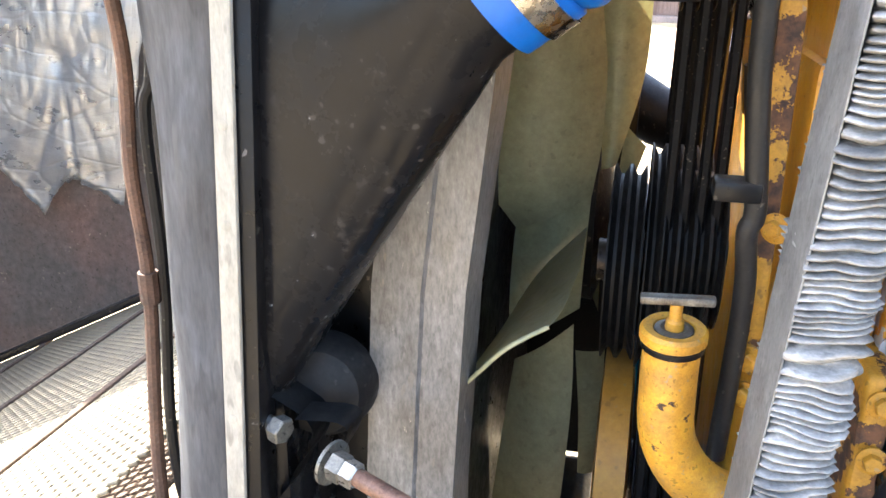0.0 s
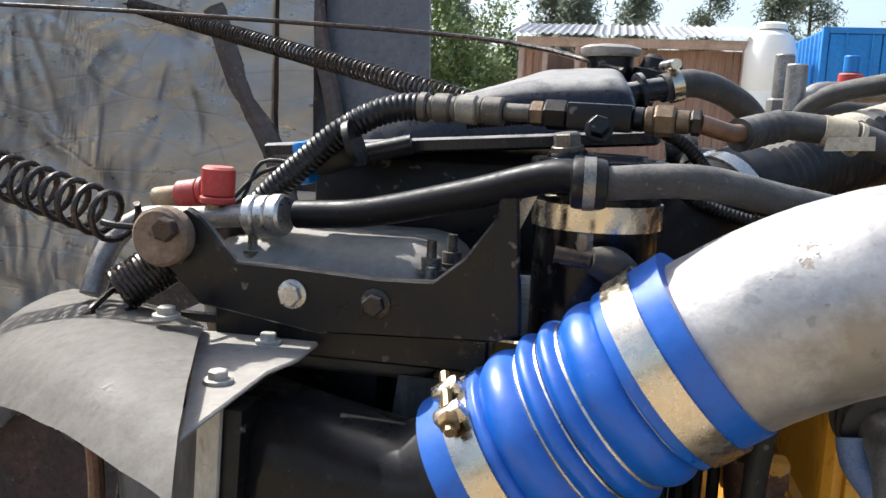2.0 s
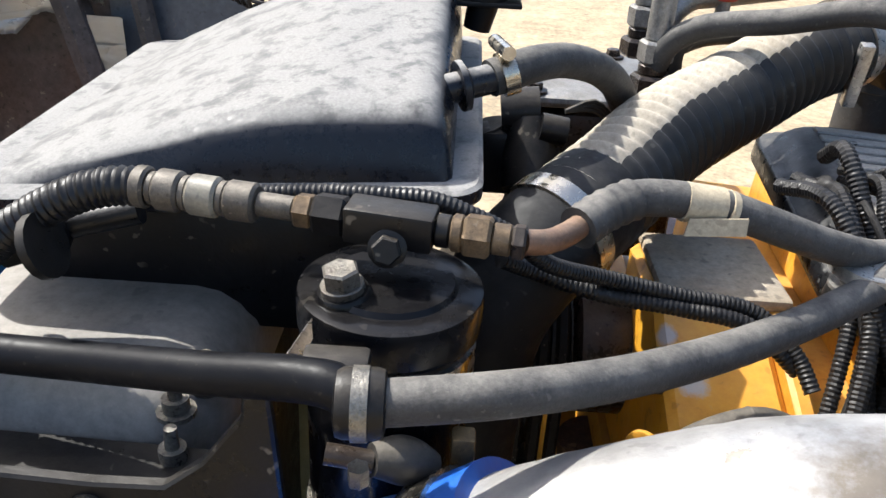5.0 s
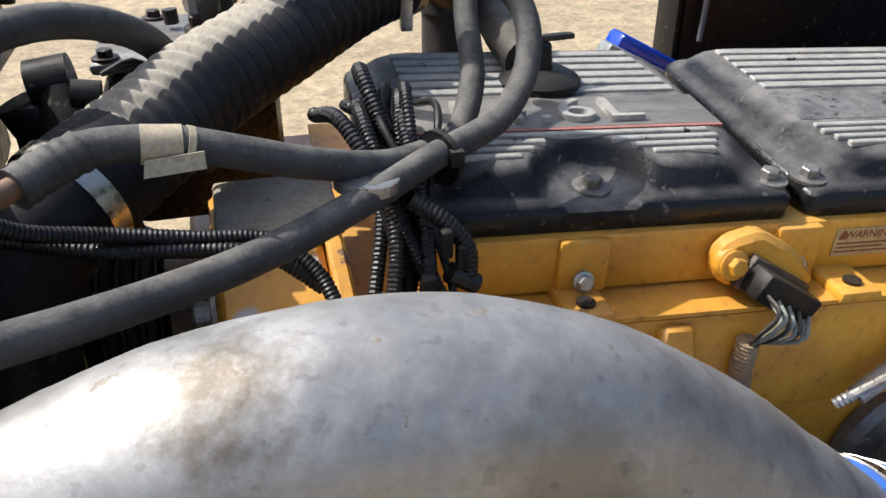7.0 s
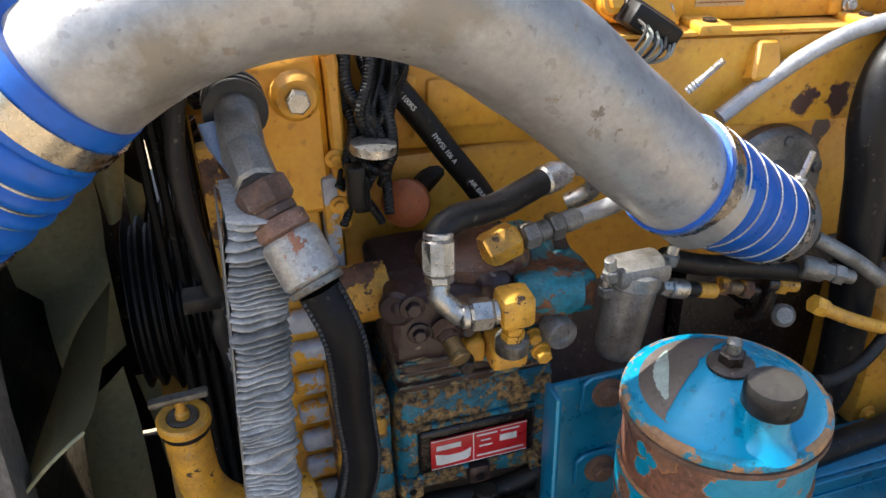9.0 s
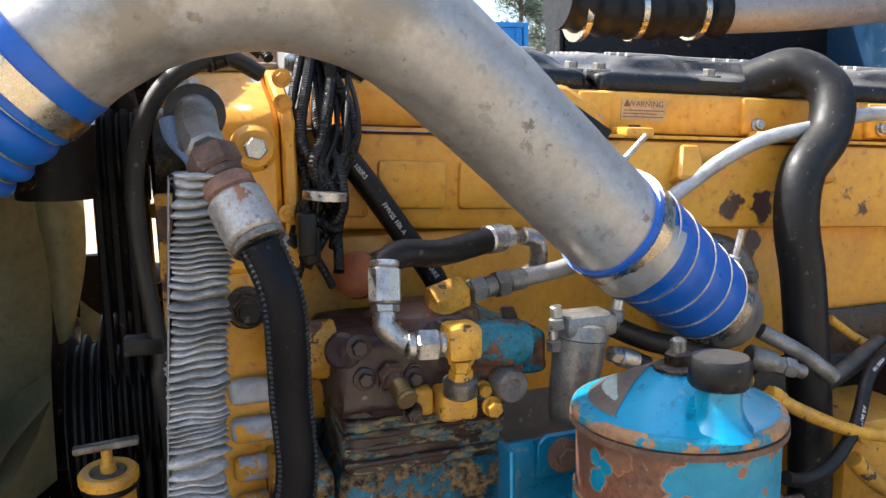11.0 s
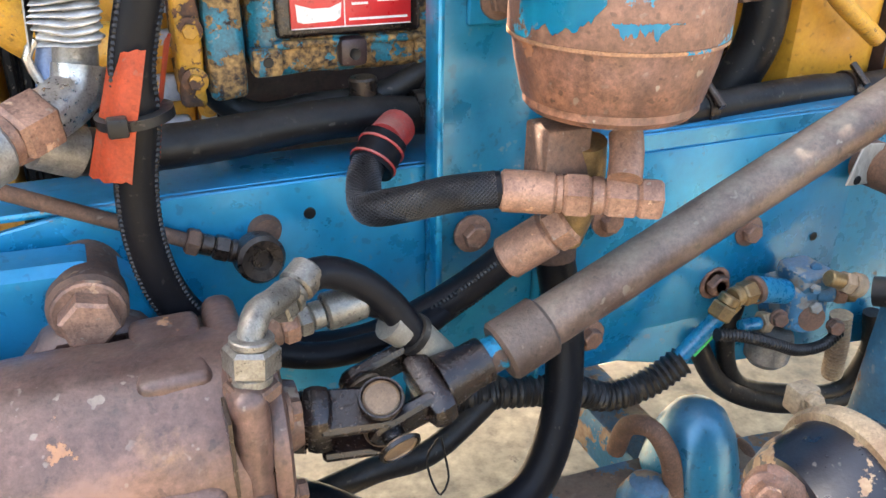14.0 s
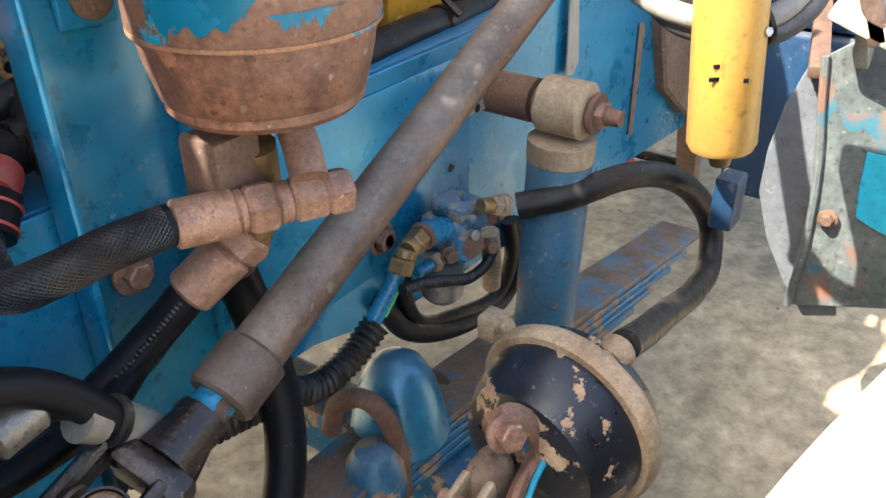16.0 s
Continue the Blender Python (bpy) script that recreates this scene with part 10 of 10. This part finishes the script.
def heat_sleeve():
    """A flat-sided sleeve whose fabric is gathered in ruffles."""
    s = thing("heat_sleeve", (0.13, 0.56, 1.08), "ruffled silver fabric heat sleeve over a hose", "sleeve")
    bm = bmesh.new()
    rnd = random.Random(5)
    n = 900
    rings = []
    z0, z1 = 1.075, 1.475
    for i in range(n + 1):
        u = i / n
        z = z0 + (z1 - z0) * u
        cx = 0.1135 + 0.0275 * u - 0.004 * math.sin(u * 3.14) + 0.001 * noise.noise((z * 40, 3, 0))
        ph = z * 560 + 6.0 * noise.noise((z * 24, 0, 0))
        ruf = 0.0074
        ring = []
        for k in range(28):
            a = 2 * math.pi * k / 28
            ca, sa = math.cos(a), math.sin(a)
            q = (abs(ca) ** 5 + abs(sa) ** 5) ** (-0.2)
            px, py = 0.0195 * q * ca, 0.032 * q * sa
            f = abs(math.sin(ph + 1.6 * noise.noise((px * 45, z * 55, py * 20)))) ** 0.7
            loc = 0.25 + 1.5 * abs(noise.noise((z * 75, px * 40, py * 30)))
            flat = 0.06 if ca < -0.72 else 0.25 if ca > 0.8 else 1.0
            g = ruf * f * flat
            zz = z + 0.0050 * noise.noise((px * 55, z * 34, py * 20 + 4)) * flat
            ring.append(bm.verts.new((cx + px + g * ca * (0.6 + loc), 0.528 + py + g * sa * (0.8 + loc), zz)))
        rings.append(ring)
    for a, b in zip(rings, rings[1:]):
        for k in range(28):
            bm.faces.new((a[k], a[(k + 1) % 28], b[(k + 1) % 28], b[k]))
    bm.faces.new(rings[0][::-1])
    bm.faces.new(rings[-1])
    part("sleeve", bm, "wrap", s, angle=1.5)
    part("side_strip", slab([(0.491, 1.075), (0.562, 1.075), (0.562, 1.475), (0.491, 1.475)], 0.0012, (0.0150, 0, 0), (0, 1, 0), (0.069, 0, 1), 0.0003), "sleeveside", s, "smooth grey side of the sleeve")
    part("inner_hose", tube([(0.142, 0.54, 1.40), (0.141, 0.545, 1.478), (0.124, 0.575, 1.504), (0.122, 0.58, 1.516)], 0.009, 14), "bluehose", s, "pale blue inner hose")
    part("inner_hose", tube([(0.096, 0.56, 1.032), (0.099, 0.56, 1.051), (0.115, 0.56, 1.09)], 0.012, 14), "bluehose", s)
    part("strap", tube([(0.09, 0.55, 1.036), (0.083, 0.55, 1.057), (0.091, 0.55, 1.07)], 0.0035, 8), "steel", s)


heat_sleeve()

ps = thing("pressure_hose", (0.174, 0.47, 1.436), "thick black hose with a rusty nut and a big silver crimp", "hose")
PS = [(0.177, 0.468, 1.423), (0.189, 0.458, 1.388), (0.194, 0.474, 1.303), (0.197, 0.481, 1.242), (0.191, 0.486, 1.204), (0.173, 0.492, 1.134), (0.152, 0.495, 1.057), (0.151, 0.495, 1.024), (0.142, 0.5, 0.966), (0.143, 0.505, 0.911), (0.159, 0.512, 0.852), (0.195, 0.52, 0.806), (0.232, 0.525, 0.79), (0.273, 0.53, 0.77), (0.327, 0.53, 0.767), (0.372, 0.51, 0.794), (0.419, 0.5, 0.822), (0.451, 0.48, 0.858)]
part("hose", tube(PS, 0.0162, 22), "hose_gloss", ps)
path = spline(PS, 0.004)
for side in (0.95, -0.95):
    seam = bmesh.new()
    pts = []
    for a, b in zip(path, path[1:]):
        t = (b - a).normalized()
        n = (Vector((side, -0.55, 0.1)) - t * Vector((side, -0.55, 0.1)).dot(t)).normalized()
        pts.append(a + n * 0.0152)
    tube(pts[::3], ribs(0.0018, 0.0014, 0.0042), 8, 0.00105, bm=seam)
    part("seam", seam, "loom", ps, "stitched edge of the hose cover")
t0, t1, t2 = V((0.142, 0.545, 1.506)), V((0.147, 0.512, 1.491)), V((0.177, 0.468, 1.423))
fitting(ps, t1, t2 - t1, [(0.020, 0.0205, 6, "rust"), (0.008, 0.017, 18, "rust"), (0.014, 0.020, 18, "rust_pale"), (0.038, 0.0220, 20, "crimprust"), (0.006, 0.0212, 20, "dullzinc")], "crimp", "rusty nut and silver crimp")
fitting(ps, t0, t1 - t0, [((t1 - t0).length + 0.002, 0.0165, 8, "alu_cast")], "elbow_leg")
part("elbow_head", tube([tuple(t0 + Vector((0, -0.004, -0.01))), tuple(t0 + Vector((0.0, 0.012, 0.008))), tuple(t0 + Vector((0.0, 0.04, 0.014))), tuple(t0 + Vector((0.0, 0.15, 0.010)))], 0.0165, 20), "alu_cast", ps)
for k in range(3):
    part("rubber_ring", lathe(t0 + Vector((0.0, 0.036 + 0.012 * k, 0.014)), (0.0, 1, 0), [(0, 0.018), (0.002, 0.025), (0.008, 0.025), (0.010, 0.018)], 28), "hose", ps)
og = thing("orange_guard", (0.131, 0.49, 1.026), "orange rubber guard sleeve tied round the hose", "guard")
for edges in ((((0.139, 0.497, 1.070), (0.162, 0.470, 1.074)), ((0.130, 0.496, 1.040), (0.155, 0.469, 1.046)), ((0.121, 0.497, 1.012), (0.147, 0.470, 1.016)), ((0.111, 0.500, 0.980), (0.139, 0.474, 0.978))),
              (((0.176, 0.495, 1.074), (0.183, 0.512, 1.076)), ((0.170, 0.495, 1.046), (0.176, 0.512, 1.048)), ((0.163, 0.496, 1.016), (0.169, 0.513, 1.018)), ((0.158, 0.498, 0.980), (0.163, 0.515, 0.981)))):
    og_bm = bmesh.new()
    rows = [[og_bm.verts.new(V(a).lerp(V(b), k / 10) + Vector((-0.002 * math.sin(k / 10 * 3.14), -0.006 * math.sin(k / 10 * 3.14), 0.003 * noise.noise((k * 0.8, a[2] * 30, 0))))) for k in range(11)] for a, b in edges]
    for u, w in zip(rows, rows[1:]):
        for k in range(10):
            og_bm.faces.new((u[k], u[k + 1], w[k + 1], w[k]))
    bmesh.ops.solidify(og_bm, geom=og_bm.faces[:], thickness=0.003)
    part("flap", og_bm, "orange", og)
part("cable_tie", lathe((0.1490, 0.495, 1.026), (0.1, 0, -1), [(0, 0.0262), (0, 0.0280), (0.007, 0.0280), (0.007, 0.0262)], 26), "plastic", og)
part("tie_head", box(V((0.136, 0.468, 1.023)) - Vector((0.007, 0.006, 0.007)), V((0.136, 0.468, 1.023)) + Vector((0.007, 0.006, 0.007)), 0.002), "plastic", og)

cl = thing("coolant_hose", (0.28, 0.62, 0.961), "black rubber hose with a clamp along the frame rail", "hose")
CL = [(0.101, 0.56, 0.979), (0.152, 0.58, 0.968), (0.225, 0.6, 0.963), (0.29, 0.615, 0.964), (0.358, 0.62, 0.964), (0.429, 0.62, 0.962), (0.45, 0.64, 1.0)]
part("hose", tube(CL, 0.0195, 20), "hose_clean", cl)
part("steel_end", tube([(0.076, 0.55, 0.994), (0.105, 0.56, 0.978)], 0.0215, 18, 0.02), "alu_cast", cl)
clamp(cl, (0.418, 0.62, 0.962), (1, 0, 0.05), 0.0200, 0.012, "darksteel", (0, -1, 0))
el = thing("steel_elbow", (0.113, 0.54, 1.037), "heavy bare steel elbow with rusty nuts below the heat sleeve", "fitting")
part("upper_leg", tube([(0.117, 0.555, 1.069), (0.114, 0.55, 1.043)], 0.0165, 16, 0.01), "alu_cast", el)
part("elbow", tube([(0.117, 0.55, 1.049), (0.113, 0.545, 1.033), (0.101, 0.535, 1.024), (0.082, 0.52, 1.017)], 0.020, 20), "steel", el)
e0, e1 = V((0.088, 0.525, 1.019)), V((0.024, 0.47, 1.003))
fitting(el, e0, e1 - e0, [(0.034, 0.025, 6, "rust_pale"), (0.010, 0.021, 18, "rust_pale"), (0.03, 0.0265, 18, "alu_cast"), (0.05, 0.022, 18, "hose_clean")], "nut")
lk = thing("linkage_rod", (0.146, 0.57, 0.9), "thin brown steel rod with a ball joint on the rail", "linkage")
l0, l1 = (0.027, 0.575, 0.955), (0.176, 0.56, 0.888)
part("rod", tube([l0, l1], 0.0068, 12, 0.05), "rust", lk)
fitting(lk, l1, V((0.228, 0.556, 0.867)) - V(l1), [(0.012, 0.0125, 6, "rust"), (0.012, 0.0095, 16, "darksteel"), (0.014, 0.012, 6, "darksteel"), (0.022, 0.0105, 16, "darksteel")], "rod_end")
bj = V((0.234, 0.55, 0.864))
part("joint_housing", lathe(bj + Vector((0, 0.012, 0)), (0.15, -1, 0.1), [(0, 0.019), (0.004, 0.0225), (0.020, 0.0225), (0.024, 0.019), (0.022, 0.010), (0.018, 0.008)], 26), "darksteel", lk)
part("rubber_boot", lathe(bj + Vector((0.012, 0.028, 0.018)), (0.1, -1, 0), [(0, 0.014), (0.006, 0.017), (0.016, 0.013)], 22), "rust", lk)

sg1 = thing("steering_pressure_line", (0.224, 0.42, 0.886), "silver elbow and black hoses rising from the steering gear", "hose")
n0 = V((0.194, 0.372, 0.846))
fitting(sg1, n0, V((0.197, 0.375, 0.886)) - V((0.193, 0.372, 0.842)), [(0.012, 0.0205, 6, "rust"), (0.008, 0.015, 16, "dullzinc"), (0.022, 0.0205, 6, "dullzinc"), (0.006, 0.016, 16, "dullzinc")], "nut")
part("elbow", tube([(0.196, 0.374, 0.873), (0.199, 0.378, 0.895), (0.206, 0.388, 0.904), (0.22, 0.405, 0.9), (0.236, 0.425, 0.897)], 0.0105, 16), "dullzinc", sg1, "bent dull silver elbow")
fitting(sg1, (0.224, 0.422, 0.881), V((0.252, 0.445, 0.894)) - V((0.224, 0.422, 0.881)), [(0.014, 0.0145, 6, "dullzinc"), (0.006, 0.0155, 16, "dullzinc"), (0.006, 0.0135, 16, "dullzinc"), (0.022, 0.0155, 16, "dullzinc")], "crimp")
part("hose", tube([(0.247, 0.443, 0.893), (0.27, 0.45, 0.893), (0.297, 0.452, 0.88), (0.324, 0.45, 0.853), (0.346, 0.445, 0.818), (0.375, 0.45, 0.779)], 0.0135, 18), "hose_gloss", sg1)
fitting(sg1, (0.202, 0.45, 0.845), V((0.303, 0.46, 0.855)) - V((0.202, 0.45, 0.845)), [(0.03, 0.014, 12, "rust"), (0.014, 0.016, 6, "rust_pale"), (0.012, 0.014, 6, "dullzinc"), (0.012, 0.012, 16, "dullzinc"), (0.036, 0.0165, 18, "dullzinc")], "crimp")
part("hose", tube([(0.301, 0.46, 0.854), (0.322, 0.46, 0.846), (0.341, 0.458, 0.826), (0.355, 0.455, 0.805)], 0.0125, 18), "hose_gloss", sg1)
for a, b in (((0.323, 0.448, 0.836), (0.337, 0.448, 0.824)), ((0.346, 0.444, 0.819), (0.372, 0.45, 0.786))):
    part("clear_sleeve", tube([a, b], 0.0165, 16, 0.01), "sleevegrey", sg1, "yellowed clear sleeve")
part("cable_tie", lathe((0.343, 0.446, 0.821), (0.6, 0, -0.5), [(0, 0.017), (0, 0.019), (0.006, 0.019), (0.006, 0.017)], 20), "plastic", sg1)
hose_thing("steering_return_hose", [(0.172, 0.52, 0.828), (0.202, 0.51, 0.811), (0.231, 0.5, 0.796), (0.275, 0.495, 0.784), (0.327, 0.49, 0.787), (0.356, 0.485, 0.793), (0.395, 0.5, 0.802), (0.455, 0.53, 0.809)], 0.0125, "hose_gloss", "black hose curving behind the silver elbow")
hose_thing("thin_wire_loop", [(0.376, 0.46, 0.685), (0.364, 0.46, 0.665), (0.379, 0.46, 0.612), (0.387, 0.46, 0.628), (0.382, 0.46, 0.666), (0.378, 0.46, 0.687)], 0.0012, "hose_clean", "thin black wire hanging in a loop", "wire", 6)
hose_thing("under_hose", [(0.218, 0.5, 0.613), (0.264, 0.5, 0.618), (0.322, 0.5, 0.63), (0.392, 0.52, 0.616), (0.493, 0.55, 0.657)], 0.014, "hose_clean", "black hose passing behind the steering joint")
fho = hose_thing("frame_hose", [(0.707, 0.6, 0.932), (0.81, 0.61, 0.932), (0.941, 0.62, 0.933), (1.07, 0.63, 0.926), (1.4, 0.66, 0.97)], 0.020, "hose_clean", "thick black hose lying along the rail's top")
clamp(fho, (1.0, 0.6245, 0.930), (1, 0.08, -0.04), 0.0204, 0.014, "darksteel", (0, -0.6, 0.8))
clamp(fho, (0.76, 0.605, 0.932), (1, 0.1, 0), 0.0204, 0.014, "darksteel", (0, -0.6, 0.8))
hose_thing("dark_hose", [(0.215, 0.68, 1), (0.245, 0.68, 0.967), (0.271, 0.67, 0.958), (0.316, 0.66, 0.965), (0.386, 0.65, 0.973), (0.439, 0.64, 0.998)], 0.014, "hose_clean", "black hose below the compressor")
dd = thing("drain_fitting", (0.364, 0.63, 0.982), "dark fitting with a red collar below the compressor", "fitting")
fitting(dd, (0.363, 0.63, 0.999), (0.05, 0, -1), [(0.02, 0.014, 16, "darksteel"), (0.01, 0.02, 16, "darksteel"), (0.014, 0.017, 16, "red")])
tb = thing("radiator_mount", (-0.232, 0.58, 1.131), "black rubber radiator mount with a bolted clevis and tie rod", "mount")
part("rubber_block", lathe((-0.25, 0.65, 1.106), (0.1, -1, 0.15), [(0, 0.048), (0.02, 0.046), (0.035, 0.038), (0.042, 0.020), (0.043, 0.004)], 30), "mountrubber", tb, "domed black rubber block")
for at, ends, wide in ((0.575, [(-0.274, 1.129), (-0.259, 1.121), (-0.241, 1.110), (-0.234, 1.097), (-0.239, 1.079), (-0.252, 1.059), (-0.261, 1.039), (-0.274, 1.020)], 0.034), (0.560, [(-0.243, 1.118), (-0.205, 1.120), (-0.198, 1.115), (-0.201, 1.102), (-0.213, 1.080), (-0.224, 1.058)], 0.030)):
    rows = spline([(x, at, z) for x, z in ends], 0.004)
    sheet = bmesh.new()
    lines = [[sheet.verts.new(q + Vector((0.10 * d, d, 0.02 * d))) for d in (0.0, wide)] for q in rows]
    for u, w in zip(lines, lines[1:]):
        sheet.faces.new((u[0], u[1], w[1], w[0]))
    bmesh.ops.solidify(sheet, geom=sheet.faces[:], thickness=0.004)
    part("clevis_plate", sheet, "mountrubber", tb, "bent black steel clevis plate")
part("washer", lathe((-0.208, 0.548, 1.092), (0.93, -0.36, -0.10), [(0, 0.019), (0.003, 0.019), (0.003, 0.012)], 28), "dullzinc", tb, "pale washer")
b0, b1 = V((-0.274, 0.57, 1.106)), V((-0.15, 0.52, 1.092))
bd = (b1 - b0).normalized()
part("bolt_tip", lathe(b0, bd, [(0, 0.006), (0.002, 0.007), (0.014, 0.007)], 14), "steel", tb)
part("nut", hexa(b0 + bd * 0.012, bd, 0.012, 0.011), "dullzinc", tb)
part("lock_nut", hexa(V((-0.202, 0.54, 1.096)), bd, 0.0125, 0.013), "dullzinc", tb)
part("second_nut", hexa(V((-0.19, 0.535, 1.095)), bd, 0.011, 0.012), "steel", tb)
part("tie_rod", lathe(V((-0.203, 0.54, 1.097)), bd, [(0, 0.0075), (0.15, 0.0075)], 14), "rust_pale", tb)

rfh = hose_thing("refrigerant_hose", [(0.211, 0.7, 1.559), (0.178, 0.69, 1.574), (0.135, 0.68, 1.56), (0.105, 0.67, 1.526), (0.089, 0.66, 1.468), (0.088, 0.66, 1.412), (0.094, 0.665, 1.349), (0.1, 0.67, 1.283), (0.097, 0.67, 1.276), (0.102, 0.68, 1.22), (0.10, 0.70, 1.05)], 0.0085, "hose", "dusty black refrigerant hose arching over the front of the engine")
fitting(rfh, (0.178, 0.69, 1.574), V((0.135, 0.68, 1.56)) - V((0.178, 0.69, 1.574)), [(0.004, 0.0095, 16, "hose"), (0.012, 0.0098, 16, "plastic"), (0.004, 0.0095, 16, "hose")], "sleeve")
part("clip", box(V((0.083, 0.67, 1.306)) - Vector((0.016, 0.012, 0.008)), V((0.083, 0.67, 1.306)) + Vector((0.02, 0.016, 0.008)), 0.003), "plastic", thing("hose_holder", (0.083, 0.67, 1.306), "black plastic hose holder", "clip"))
lh = thing("lower_radiator_hose", (0.08, 1.45, 1.19), "rust-brown ribbed hose with a black end across the engine's far side", "hose")
part("hose", tube([(0.09, 1.45, 1.229), (0.122, 1.45, 1.183), (0.172, 1.45, 1.108)], ribs(0.048, 0.006, 0.024), 24, 0.004), "rust", lh)
part("end", tube([(-0.019, 1.45, 1.252), (0.035, 1.45, 1.221), (0.101, 1.45, 1.206)], 0.05, 24, 0.02), "hose_clean", lh)
yb = thing("front_bracket", (0.117, 0.95, 1.405), "yellow steel bracket on the engine's front", "bracket")
part("bar", bar((0.097, 0.95, 1.406), (0.151, 0.93, 1.409), 0.03, 0.018, 0.003), "yellow", yb)
part("leg", bar((0.112, 0.95, 1.399), (0.122, 0.95, 1.318), 0.02, 0.02, 0.003, up=(0, 1, 0)), "yellow", yb)
part("post", tube([(0.133, 0.9, 1.377), (0.155, 0.9, 1.197)], 0.03, 18, 0.1), "rust", yb)
fbk = thing("front_cover_edge", (0.124, 0.75, 1.255), "yellow and rust-brown front cover edge with bolts", "cover")
part("edge", bar((0.113, 0.72, 1.444), (0.117, 0.72, 1.137), 0.02, 0.02, 0.003, up=(0, 1, 0)), "yellowblack", fbk)
for q in ((0.122, 0.7, 1.268), (0.119, 0.7, 1.148), (0.118, 0.7, 1.115), (0.121, 0.7, 1.539)):
    part("bolt", bolt(q, (-0.6, -0.8, 0), 0.008), "yfit", fbk)

# orange cap and dark plugs behind the pump
og2 = thing("orange_sensor", (0.308, 0.73, 1.345), "dull orange plastic cap behind the pump", "sensor")
part("cap", lathe((0.309, 0.735, 1.343), (-0.4, -0.8, 0.3), [(0, 0.026), (0.012, 0.026), (0.018, 0.018), (0.02, 0.006)], 20), "orange_dull", og2)
part("stem", tube([(0.309, 0.735, 1.343), (0.36, 0.78, 1.36)], 0.012, 10, 0.02), "plastic", og2)
